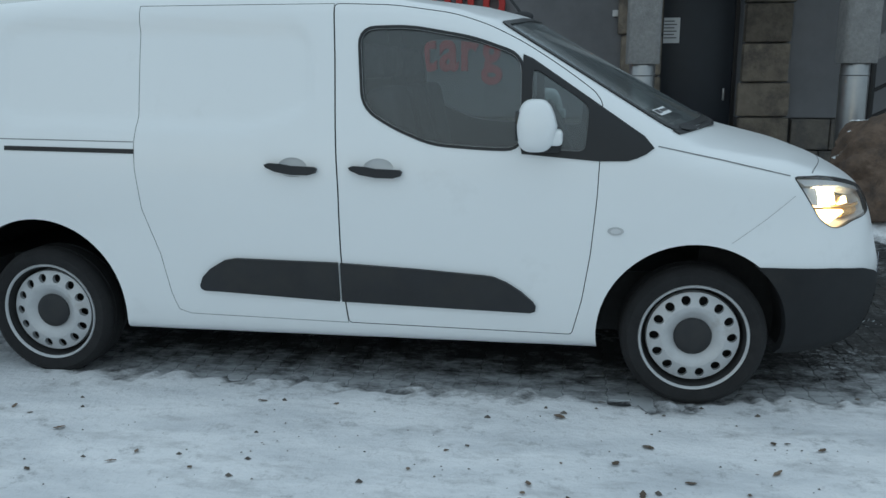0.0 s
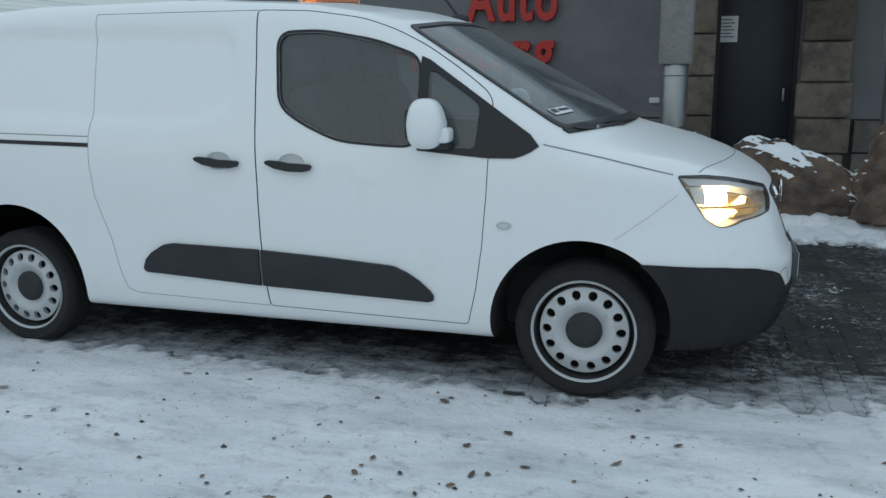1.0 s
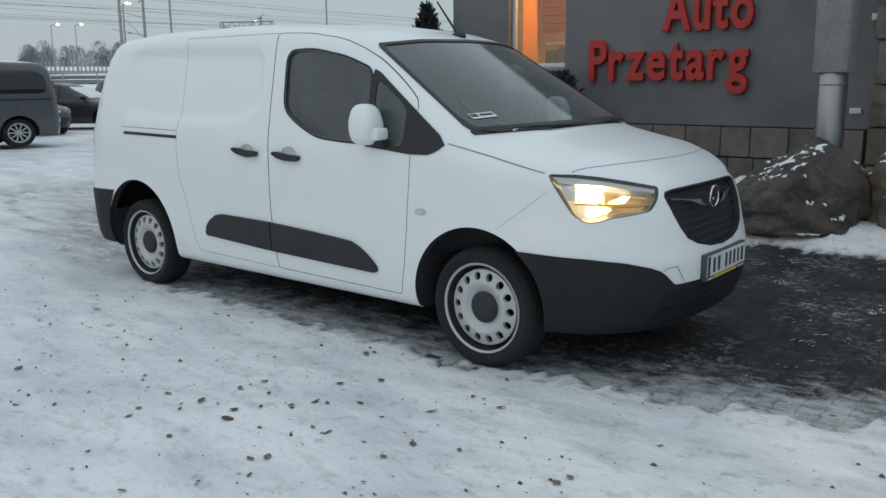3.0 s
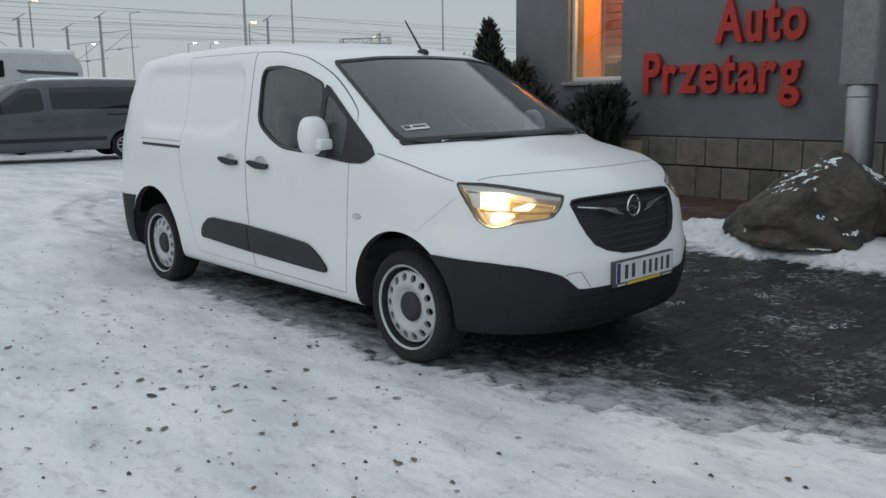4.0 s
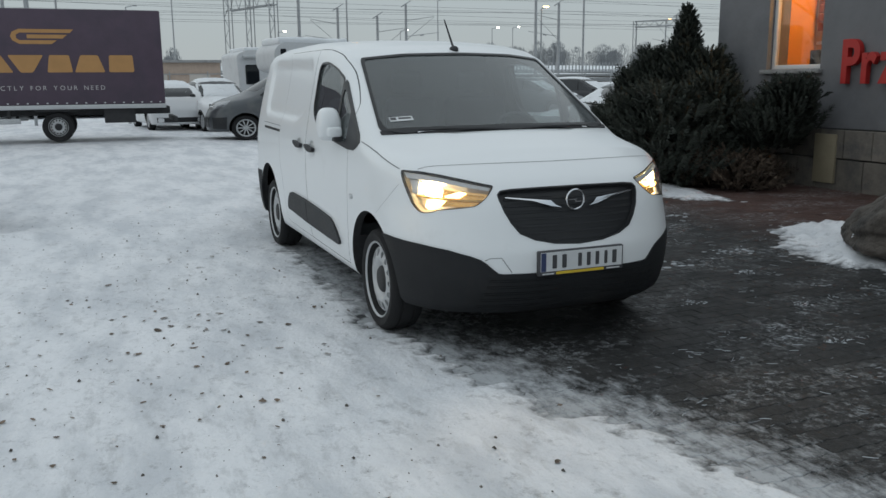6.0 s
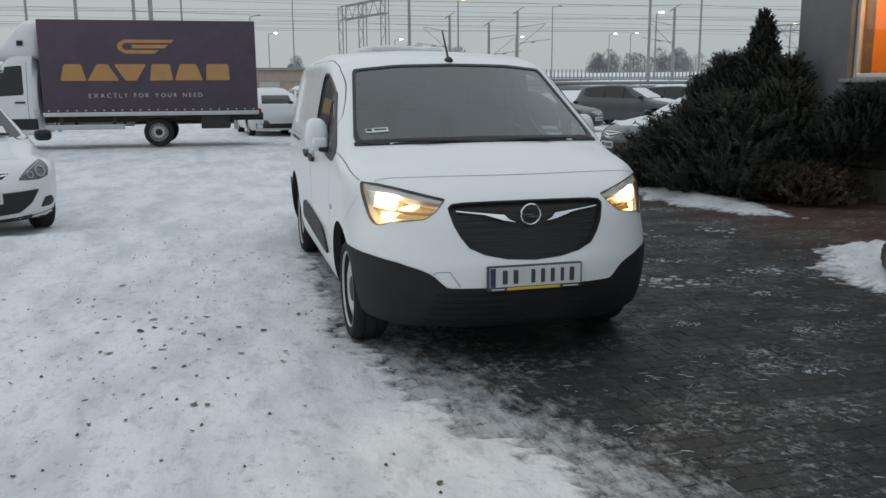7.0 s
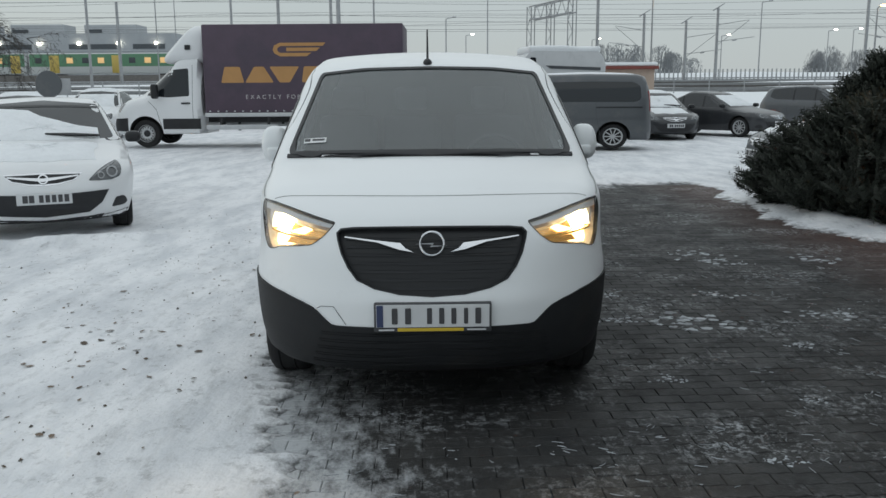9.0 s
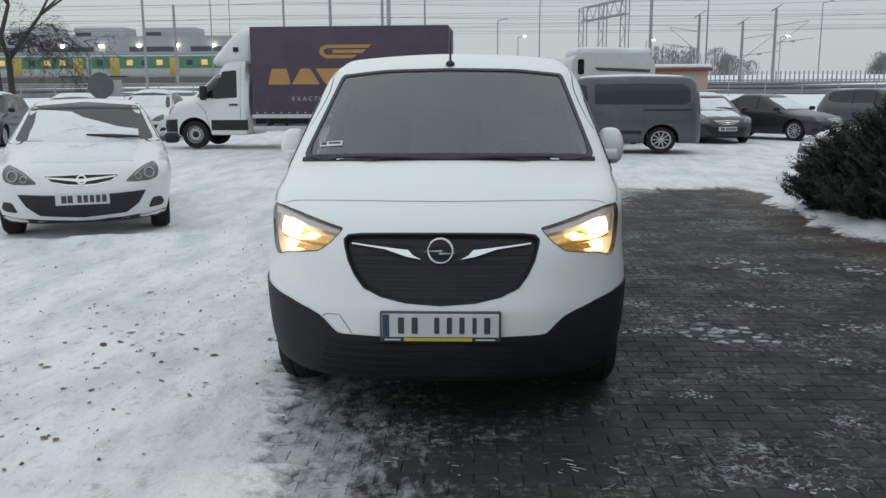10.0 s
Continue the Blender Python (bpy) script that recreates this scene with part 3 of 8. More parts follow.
def van_front(hull, van):
    # grille: dark backing set in, bars across it
    part("grille", hull.patch(dense(inset(GRILLE, -0.004), 0.04), "front", -0.030, 0.02, 6), M["gloss_black"], van, "black grille with fine cross bars")
    rim = inset(GRILLE, 0.007)
    part("grille_rim", hull.patch(GRILLE, "front", 0.003, 0.03, 2, hole=rim), M["black_plastic"], van)
    for i in range(7):
        z = 0.625 + i * 0.037
        half = 0.40 if z > 0.80 else 0.40 * max(0.2, math.sqrt(max(0.0, 1 - ((0.80 - z) / 0.20) ** 2)))
        bar = [(-half, z), (half, z), (half, z + 0.013), (-half, z + 0.013)]
        part("grille_bar", hull.patch(dense(bar, 0.05), "front", -0.026, 0.010, 2), M["black_plastic"], van)
    # emblem: a plain ring with a cross bar
    at = hull.lay(np.array([[0.0, 0.824]]), "front", 0.012)[0]
    verts, faces = [], []
    n, k = 40, 8
    for i in range(n):
        a = 2 * math.pi * i / n
        for j in range(k):
            b = 2 * math.pi * j / k
            r = 0.054 + 0.006 * math.cos(b)
            verts.append((at[0] + 0.005 * math.sin(b), at[1] + r * math.cos(a), at[2] + r * math.sin(a)))
    faces = [(i * k + j, ((i + 1) % n) * k + j, ((i + 1) % n) * k + (j + 1) % k, i * k + (j + 1) % k) for i in range(n) for j in range(k)]
    emblem = part("emblem", mesh_of(verts, faces), M["chrome"], van, "round chrome badge")
    x = float(at[0])
    part("emblem_bar", prism([(-0.075, 0.829), (0.01, 0.834), (0.0, 0.822), (0.075, 0.819), (-0.01, 0.814), (0.0, 0.826)], "x", x - 0.004, x + 0.006), M["chrome"], emblem, smooth=0)
    for s in (-1, 1):
        wing = [(0.40 * s, 0.856), (0.40 * s, 0.851), (0.17 * s, 0.822), (0.15 * s, 0.801), (0.085 * s, 0.790), (0.12 * s, 0.806), (0.145 * s, 0.830), (0.17 * s, 0.832)]
        part("chrome_wing", hull.patch(dense(wing, 0.02), "front", 0.003, 0.012, 3), M["chrome"], van, "thin chrome wing on the grille")
    # number plate with its holder
    p = hull.lay(np.array([[0.0, 0.505]]), "front", 0.0)[0]
    x = float(p[0]) + 0.006
    plate = part("number_plate", box(x - 0.02, -0.266, 0.437, x + 0.010, 0.266, 0.572, 0.006), M["plate_dark"], van, "number plate in a dark holder with a yellow strip")
    part("plate_face", box(x + 0.010, -0.256, 0.460, x + 0.013, 0.256, 0.565, 0.001, 1), M["plate_white"], plate)
    part("plate_band", box(x + 0.013, -0.254, 0.462, x + 0.015, -0.224, 0.563, 0.0), M["plate_blue"], plate, smooth=0)
    for y, w in ((-0.172, 0.034), (-0.112, 0.034), (-0.015, 0.030), (0.04, 0.030), (0.095, 0.030), (0.15, 0.026), (0.205, 0.034)):
        part("plate_mark", box(x + 0.013, y - w / 2 + 0.004, 0.476, x + 0.0155, y + w / 2 - 0.004, 0.549, 0.003, 1), M["plate_dark"], plate)
    part("holder_strip", box(x + 0.010, -0.16, 0.441, x + 0.0125, 0.14, 0.456, 0.001, 1), M["yellow"], plate)
    part("holder_mark", box(x + 0.0125, -0.245, 0.445, x + 0.014, -0.175, 0.452, 0.0), M["plate_white"], plate, smooth=0)
    part("holder_mark", box(x + 0.0125, 0.155, 0.445, x + 0.014, 0.24, 0.452, 0.0), M["plate_white"], plate, smooth=0)
    # black bumper, wrapped round the nose
    top = [(0, 0.452), (28.0, 0.455), (29.6, 0.463), (31.3, 0.496), (33.8, 0.530), (37.5, 0.553), (45, 0.583), (55, 0.602), (72, 0.615), (95, 0.62)]
    cols, rows = 97, 12
    grid = np.zeros((rows + 1, cols + 1, 3))
    for i in range(cols + 1):
        s = 2 * i / cols - 1
        for j in range(rows + 1):
            t = j / rows
            z = 0.22 + t * 0.3
            for _ in range(4):
                limit = math.degrees(math.atan2(0.893, -0.008 + math.sqrt(max(0.393 ** 2 - (z - 0.302) ** 2, 0.01))))
                a = s * limit
                z = 0.225 + t * (np.interp(abs(a), [q[0] for q in top], [q[1] for q in top]) - 0.225)
            grid[j, i] = (a, z, 0)
    ang = np.radians(grid[..., 0])
    out = np.stack([np.cos(ang), np.sin(ang), 0 * ang], -1)
    start = out * 2.6 + np.stack([0 * ang, 0 * ang, grid[..., 1]], -1)
    q = hull.cast(start, -out)
    nrm = hull.normal(q)
    outer, inner = q + nrm * 0.007, q - nrm * 0.03
    n = (rows + 1) * (cols + 1)
    verts = np.concatenate([outer.reshape(-1, 3), inner.reshape(-1, 3)])
    c1 = cols + 1
    faces = [(j * c1 + i, j * c1 + i + 1, (j + 1) * c1 + i + 1, (j + 1) * c1 + i) for j in range(rows) for i in range(cols)]
    rim = [i for i in range(c1)] + [j * c1 + cols for j in range(1, rows + 1)] + [rows * c1 + i for i in range(cols - 1, -1, -1)] + [j * c1 for j in range(rows - 1, 0, -1)]
    faces += [(rim[i], rim[i - 1], n + rim[i - 1], n + rim[i]) for i in range(len(rim))]
    part("front_bumper", mesh_of(verts, faces), M["bumper_black"], van, "unpainted black front bumper")
    for i in range(5):
        z = 0.268 + i * 0.036
        w = 0.56 - 0.012 * i
        part("intake_bar", hull.patch(dense([(-w, z), (w, z), (w, z + 0.012), (-w, z + 0.012)], 0.05), "front", 0.011, 0.012, 2), M["bumper_black"], van)
    part("tow_cover", hull.ribbon([(-0.535, 0.529), (-0.513, 0.541), (-0.454, 0.543), (-0.429, 0.507), (-0.398, 0.462)], "front", 0.003, 0.0015), M["jamb"], van, "thin seam of the towing eye cover", smooth=0)
    # headlamps
    for s in (-1, 1):
        view = 45 * s
        o = LAMP if s < 0 else mirror_uv(LAMP)
        oo = dense(rounded(o, 0.02, 3), 0.03)
        lamp = part("headlight", hull.patch(oo, view, -0.085, 0.01, 6), M["lamp_chrome"], van, "lit halogen headlight with a clear lens")
        part("headlight_frame", hull.patch(oo, view, 0.002, 0.02, 2, hole=inset(oo, 0.0032)), M["gloss_black"], lamp)
        f = 1 if s < 0 else -1
        def bit(name, pts, off, mat, label=""):
            part(name, hull.patch(dense([(f * u, v) for u, v in pts], 0.03), view, off, 0.04, 3), mat, lamp, label)
        bit("trim_strip", [(-0.315, 0.978), (-0.20, 0.974), (-0.08, 0.960), (0.04, 0.938), (0.190, 0.909), (0.188, 0.894), (0.03, 0.920), (-0.09, 0.942), (-0.20, 0.954), (-0.29, 0.950)], -0.010, M["steel_rim"], "grey trim strip inside the lamp")
        bit("dipped_beam", [(-0.195, 0.948), (-0.075, 0.932), (-0.085, 0.905), (-0.10, 0.868), (-0.175, 0.862), (-0.200, 0.880)], -0.045, M["bulb"], "bright dipped beam bowl")
        bit("main_beam", [(0.035, 0.912), (0.075, 0.904), (0.04, 0.872), (-0.045, 0.866), (-0.05, 0.874)], -0.05, M["bulb_spill"], "half-lit main beam bowl")
        bit("main_bowl", [(-0.060, 0.928), (0.175, 0.888), (0.165, 0.858), (-0.075, 0.858)], -0.062, M["lamp_gold"], "amber-tinted reflector bowl with an added glow")
        bit("daytime_lamp", [(-0.165, 0.838), (-0.06, 0.840), (-0.045, 0.826), (-0.10, 0.806), (-0.15, 0.786), (-0.175, 0.800)], -0.040, M["bulb_soft"], "amber-white daytime lamp")
        bit("turn_signal", [(-0.035, 0.842), (0.15, 0.842), (0.125, 0.818), (-0.02, 0.810), (-0.07, 0.806)], -0.042, M["lamp_gold"], "amber turn signal chamber")
        bit("lamp_divider", [(-0.235, 0.856), (0.175, 0.854), (0.17, 0.845), (-0.225, 0.846)], -0.03, M["amber"])
        bit("lamp_pocket", [(-0.285, 0.945), (-0.215, 0.948), (-0.222, 0.862), (-0.262, 0.868)], -0.03, M["plate_white"])
        cover = part("lens", hull.patch(oo, view, 0.001, 0.002, 6), M["lens"], lamp, "clear plastic lens")
        cover.visible_shadow = False


def van_sides(hull, van):
    mould = [(-2.203, 0.462), (-2.187, 0.502), (-2.15, 0.540), (-2.079, 0.582), (-2.025, 0.592), (-1.60, 0.586)]
    rear = mould + [(-1.552, 0.585), (-1.550, 0.408), (-1.60, 0.410), (-2.10, 0.434), (-2.183, 0.436), (-2.20, 0.446)]
    front = [(-1.540, 0.584), (-1.2, 0.568), (-0.90, 0.548), (-0.86, 0.543), (-0.80, 0.518), (-0.74, 0.480), (-0.69, 0.436), (-0.676, 0.415), (-0.678, 0.394),
             (-0.70, 0.386), (-1.0, 0.393), (-1.538, 0.408)]
    for view in ("right", "left"):
        part("side_moulding", hull.patch(dense(rear, 0.04), view, 0.016, 0.018, 6), M["black_plastic"], van, "black plastic rub strip on the sliding door")
        part("side_moulding", hull.patch(dense(front, 0.04), view, 0.016, 0.018, 6), M["black_plastic"], van, "black plastic rub strip on the front door")
        part("slide_rail", hull.patch(dense([(-3.12, 1.086), (-2.488, 1.076), (-2.488, 1.056), (-3.12, 1.066)], 0.04), view, 0.0035, 0.006, 2), M["gloss_black"], van, "dark slot of the sliding door rail")
        part("rail_seam", hull.ribbon([(-3.16, 1.118), (-2.49, 1.108)], view, 0.004, 0.0015), M["seam"], van, smooth=0)
        part("bonnet_seam", hull.ribbon([(-0.188, 1.110), (-0.05, 1.080), (0.075, 1.054), (0.22, 1.021), (0.35, 0.990)], view, 0.0045, 0.0012), M["seam"], van, smooth=0)
        part("wing_seam", hull.ribbon([(0.375, 0.910), (0.26, 0.815), (0.125, 0.715)], view, 0.0022, 0.0012), M["faint_seam"], van, smooth=0)
        ring = [(-0.349 + 0.034 * math.cos(a), 0.757 + 0.017 * math.sin(a)) for a in [2 * math.pi * i / 20 for i in range(20)]]
        lamp = part("side_indicator", hull.patch(ring, view, 0.006, 0.008, 3), M["steel_rim"], van, "small oval side indicator")
        part("indicator_lens", hull.patch([(-0.349 + (x + 0.349) * 0.62, 0.757 + (z - 0.757) * 0.6) for x, z in ring], view, 0.010, 0.006, 2), M["plate_white"], lamp)
        rear_b = [(-3.292, 0.655), (-3.45, 0.652), (-3.76, 0.640), (-3.795, 0.62), (-3.80, 0.34), (-3.76, 0.27), (-3.62, 0.25), (-3.40, 0.25), (-3.405, 0.40), (-3.36, 0.54)]
        part("rear_bumper", hull.patch(dense(rear_b, 0.04), view, 0.006, 0.03, 7), M["bumper_black"], van, "black rear bumper corner")
        part("tail_light", hull.patch(dense([(-3.66, 1.16), (-3.735, 1.16), (-3.775, 0.72), (-3.70, 0.74)], 0.04), view, 0.008, 0.02, 4), M["red_lens"], van, "tall red tail light")
        mirror_unit(hull, van, -1 if view == "right" else 1)
    seam = [(0.452 + 0.163 * (1 - (abs(y) / 0.77) ** 2.0), y) for y in np.linspace(-0.77, 0.77, 41)]
    part("bonnet_seam", hull.ribbon(seam, "top", 0.004, 0.0012), M["seam"], van, smooth=0)
    # roof aerial
    b = hull.lay(np.array([[-0.80, -0.008]]), "top", 0.0)[0]
    foot = bmesh.new()
    bmesh.ops.create_uvsphere(foot, u_segments=16, v_segments=8, radius=0.035, matrix=Matrix.Translation((b[0], b[1], b[2])) @ Matrix.Diagonal((1.5, 0.8, 0.8, 1)))
    aerial = part("aerial", foot, M["black_plastic"], van, "short black roof aerial")
    part("aerial_rod", rod((b[0] - 0.01, b[1], b[2] + 0.015), (-0.967, b[1], 1.895), 0.008, 0.005), M["black_plastic"], aerial)


def mirror_unit(hull, van, s):
    """Door mirror: a rounded white shell, dark glass behind, on a short arm."""
    bm = bmesh.new()
    bmesh.ops.create_cube(bm, size=1)
    bmesh.ops.subdivide_edges(bm, edges=bm.edges, cuts=7, use_grid_fill=True)
    for v in bm.verts:
        p = v.co * 2
        n = (abs(p.x) ** 3.2 + abs(p.y) ** 3.2 + abs(p.z) ** 3.2) ** (1 / 3.2)
        p = p / max(n, 1e-6)
        x, y, z = p
        wz = 1 - 0.16 * max(z, 0) - 0.05 * max(-z, 0)
        v.co = (-0.690 + 0.078 * x * wz + (0.012 if x > 0 else 0) * (1 - abs(z)), s * (0.958 + 0.078 * y * wz), 1.196 + 0.108 * z)
    mir = part("door_mirror", bm, M["white_paint"], van, "white door mirror housing", smooth=50)
    part("mirror_glass", box(-0.770, s * 0.958 - 0.045, 1.135, -0.750, s * 0.958 + 0.045, 1.255, 0.006), M["dark_glass"], mir)
    part("mirror_arm", box(-0.665, min(s * 0.84, s * 0.95), 1.085, -0.585, max(s * 0.84, s * 0.95), 1.125, 0.012), M["black_plastic"], mir, "black mirror arm")
    part("mirror_foot", box(-0.64, s * 0.943 - 0.05, 1.115, -0.578, s * 0.943 + 0.05, 1.180, 0.018, 3), M["white_paint"], mir)


def van_cabin(hull, van):
    part("bulkhead", prism([(-0.80, 0.5), (0.80, 0.5), (0.80, 1.1), (0.70, 1.45), (0.62, 1.66), (-0.62, 1.66), (-0.70, 1.45), (-0.80, 1.1)], "x", -1.66, -1.64), M["interior"], van, "grey bulkhead behind the seats")
    part("dashboard", box(-0.42, -0.78, 0.78, 0.03, 0.78, 1.10, 0.07, 3), M["interior"], van, "dark grey dashboard")
    for y in (-0.56, -0.12, 0.42):
        w = 0.20 if y < 0 else 0.25
        seat = thing("cabin_seat", "", "")
        seat.parent = van
        for k in ("label", "category"):
            if k in seat:
                del seat[k]
        part("seat_cushion", box(-1.25, y - w, 0.55, -0.75, y + w, 0.75, 0.05, 3), M["seat_cloth"], seat)
        back = box(-0.07, -w, 0.0, 0.07, w, 0.66, 0.05, 3)
        back.transform(Matrix.Translation((-1.26, y, 0.70)) @ Matrix.Rotation(radians(-12), 4, "Y"))
        part("seat_back", back, M["seat_cloth"], seat)
        head = box(-1.52, y - 0.12, 1.38, -1.42, y + 0.12, 1.54, 0.04, 3)
        part("headrest", head, M["seat_cloth"], seat)
    verts = []
    n, k = 36, 8
    for i in range(n):
        a = 2 * math.pi * i / n
        for j in range(k):
            b = 2 * math.pi * j / k
            r = 0.18 + 0.014 * math.cos(b)
            verts.append((0.014 * math.sin(b), r * math.cos(a), r * math.sin(a)))
    st = mesh_of(verts, [(i * k + j, ((i + 1) % n) * k + j, ((i + 1) % n) * k + (j + 1) % k, i * k + (j + 1) % k) for i in range(n) for j in range(k)])
    box(-0.01, -0.17, -0.02, 0.01, 0.17, 0.02, 0, bm=st)
    st.transform(Matrix.Translation((-0.58, 0.40, 1.08)) @ Matrix.Rotation(radians(-28), 4, "Y"))
    part("steering_wheel", st, M["interior"], van, "dark steering wheel")


WHEEL_MESHES = {}


def wheel(parent, x, y, z, s, radius, rim, steel=True, width=0.20, name="wheel"):
    """A wheel whose outer face looks to y = s. steel: pressed rim with round holes, else spokes."""
    key = (round(radius, 3), round(rim, 3), steel, s, width)
    if key not in WHEEL_MESHES:
        h = width / 2
        tyre = lathe([(rim - 0.01, -h * 0.8), (rim + 0.01, -h * 0.98), (radius - 0.03, -h * 1.04), (radius - 0.008, -h * 0.86), (radius, -h * 0.6), (radius, -0.045), (radius - 0.007, -0.042),
                      (radius - 0.007, -0.034), (radius, -0.031), (radius, 0.031), (radius - 0.007, 0.034), (radius - 0.007, 0.042), (radius, 0.045), (radius, h * 0.6),
                      (radius - 0.008, h * 0.86), (radius - 0.03, h * 1.04), (rim + 0.01, h * 0.98), (rim - 0.01, h * 0.8)], 56)
        r = rim
        if steel:
            disc = steel_disc(r, h)
            hub = lathe([(0.0, -h * 0.80), (0.050, -h * 0.80), (0.070, -h * 0.76), (0.081, -h * 0.66), (0.082, -h * 0.2)], 32)
        else:
            disc = spoke_disc(r, h)
            hub = lathe([(0.0, -h * 0.80), (0.03, -h * 0.80), (0.034, -h * 0.7), (0.034, -h * 0.4)], 20)
        back = lathe([(0.0, -h * 0.05), (r * 0.90, -h * 0.05), (r * 0.935, -h * 0.4), (r * 0.960, -h * 0.82)], 40)
        meshes = []
        for n, b in (("tyre", tyre), ("rim", disc), ("hub", hub), ("brake", back)):
            if s > 0:
                b.transform(Matrix.Diagonal((1, -1, 1, 1)))
                bmesh.ops.reverse_faces(b, faces=b.faces)
            me = bpy.data.meshes.new(n)
            bmesh.ops.recalc_face_normals(b, faces=b.faces)
            b.to_mesh(me)
            b.free()
            me.materials.append({"tyre": M["rubber"], "rim": M["steel_rim"], "hub": M["black_plastic"] if steel else M["steel_rim"], "brake": M["arch"]}[n])
            finish(me, 40)
            meshes.append((n, me))
        WHEEL_MESHES[key] = meshes
    first = None
    for n, me in WHEEL_MESHES[key]:
        if first is None:
            first = new(name, me)
            first.parent = parent
            first.matrix_basis = pose(x, y, z, 0, (37 * (x + 5) + 11 * z) % 360 * 0, 0)
            first["label"] = "black tyre on a silver steel rim" if steel else "black tyre on a silver spoked rim"
        else:
            o = new(n, me)
            o.parent = first
    return first


def steel_disc(r, h):
    """Pressed steel wheel face with fourteen round holes, set back inside a bright rim lip."""
    n, m = 14, 16
    r0, r1 = r * 0.58, r * 0.85
    def depth(q):
        q = q / r
        return -h * float(np.interp(q, [0, 0.37, 0.44, 0.52, 0.58, 0.64, 0.72, 0.85, 0.865, 0.88, 0.92, 0.935, 0.955, 0.975, 1.0, 1.03], [0.55, 0.58, 0.70, 0.80, 0.81, 0.77, 0.72, 0.63, 0.35, 0.20, 0.15, 0.40, 0.86, 0.96, 0.98, 0.86]))
    bm = lathe([(q * r, depth(q * r)) for q in (0.34, 0.38, 0.42, 0.47, 0.52, 0.58)], n * 4)
    join(bm, lathe([(q * r, depth(q * r)) for q in (0.85, 0.865)], n * 4))
    join(bm, lathe([(q * r, depth(q * r)) for q in (0.958, 0.970, 0.985, 1.0, 1.015, 1.03)], n * 4))
    verts, faces = [], []
    half = math.pi / n
    mid, rad = r * 0.705, r * 0.094
    for i in range(n):
        a0 = 2 * math.pi * i / n
        base = len(verts)
        for j in range(m):
            t = 2 * math.pi * j / m
            c, s = math.cos(t), math.sin(t)
            k = 1 / max(abs(c), abs(s))
            q = mid + (r1 - mid if c > 0 else mid - r0) * c * k
            a = a0 + half * s * k
            verts.append((q * math.cos(a), depth(q), q * math.sin(a)))
        for ring, push in ((0, 0.0), (1, 0.022)):
            for j in range(m):
                t = 2 * math.pi * j / m
                q = mid + rad * math.cos(t)
                a = a0 + rad * 0.92 * math.sin(t) / mid
                verts.append((q * math.cos(a), depth(q) + push, q * math.sin(a)))
        for j in range(m):
            k = (j + 1) % m
            faces.append((base + j, base + k, base + m + k, base + m + j))
            faces.append((base + m + j, base + m + k, base + 2 * m + k, base + 2 * m + j))
    return join(bm, mesh_of(verts, faces))


def spoke_disc(r, h, n=10):
    bm = lathe([(r * 0.86, -h * 0.5), (r * 0.92, -h * 0.9), (r, -h * 0.97), (r * 1.03, -h * 0.85)], 40)
    join(bm, lathe([(0.0, -h * 0.62), (r * 0.2, -h * 0.72), (r * 0.26, -h * 0.6), (r * 0.26, -h * 0.3)], 24))
    for i in range(n):
        b = box(r * 0.2, -h * 0.78, -r * 0.065, r * 0.93, -h * 0.5, r * 0.065, 0.008, 1)
        b.transform(Matrix.Rotation(2 * math.pi * i / n, 4, "Y"))
        join(bm, b)
    return bm


build_van()

# beams of the two headlights
for side_y in (-0.66, 0.66):
    beam = bpy.data.lights.new("headlight_beam", "SPOT")
    beam.energy, beam.color, beam.spot_size, beam.spot_blend, beam.shadow_soft_size = 10, (1.0, 0.70, 0.40), radians(95), 0.9, 0.05
    new("headlight_beam", beam).matrix_world = look((0.70, side_y, 0.86), (5.0, side_y * 1.3, 0.0))


# ---- ground ----
def rise(x, y=-5.0):
    """The yard is level near the van and climbs a little towards the parked row."""
    return 0.10 * step01((-np.asarray(x, float) - 8.0) / 8.0) * step01((4.0 - np.asarray(y, float)) / 6.0)


def inside_distance(px, py, poly):
    """Signed distance to an outline, positive inside."""
    d = np.full(px.shape, 1e9)
    ins = np.zeros(px.shape, bool)
    k = len(poly)
    for i in range(k):
        (ax, ay), (bx, by) = poly[i], poly[(i + 1) % k]
        vx, vy = bx - ax, by - ay
        t = np.clip(((px - ax) * vx + (py - ay) * vy) / (vx * vx + vy * vy), 0, 1)
        d = np.minimum(d, np.hypot(px - ax - t * vx, py - ay - t * vy))
        cross = ((ay > py) != (by > py)) & (px < (bx - ax) * (py - ay) / (by - ay + 1e-12) + ax)
        ins ^= cross
    return np.where(ins, d, -d)


def waves(x, y, seed, scale, count=14):
    """A soft random relief made of sine waves."""
    g = np.random.RandomState(seed)
    out = np.zeros_like(x)
    for i in range(count):
        a, k, p = g.uniform(0, 2 * math.pi), scale * g.uniform(0.5, 2.2), g.uniform(0, 6.28)
        out += np.sin((x * math.cos(a) + y * math.sin(a)) * k + p) / (0.6 + k / scale)
    return out / math.sqrt(count)


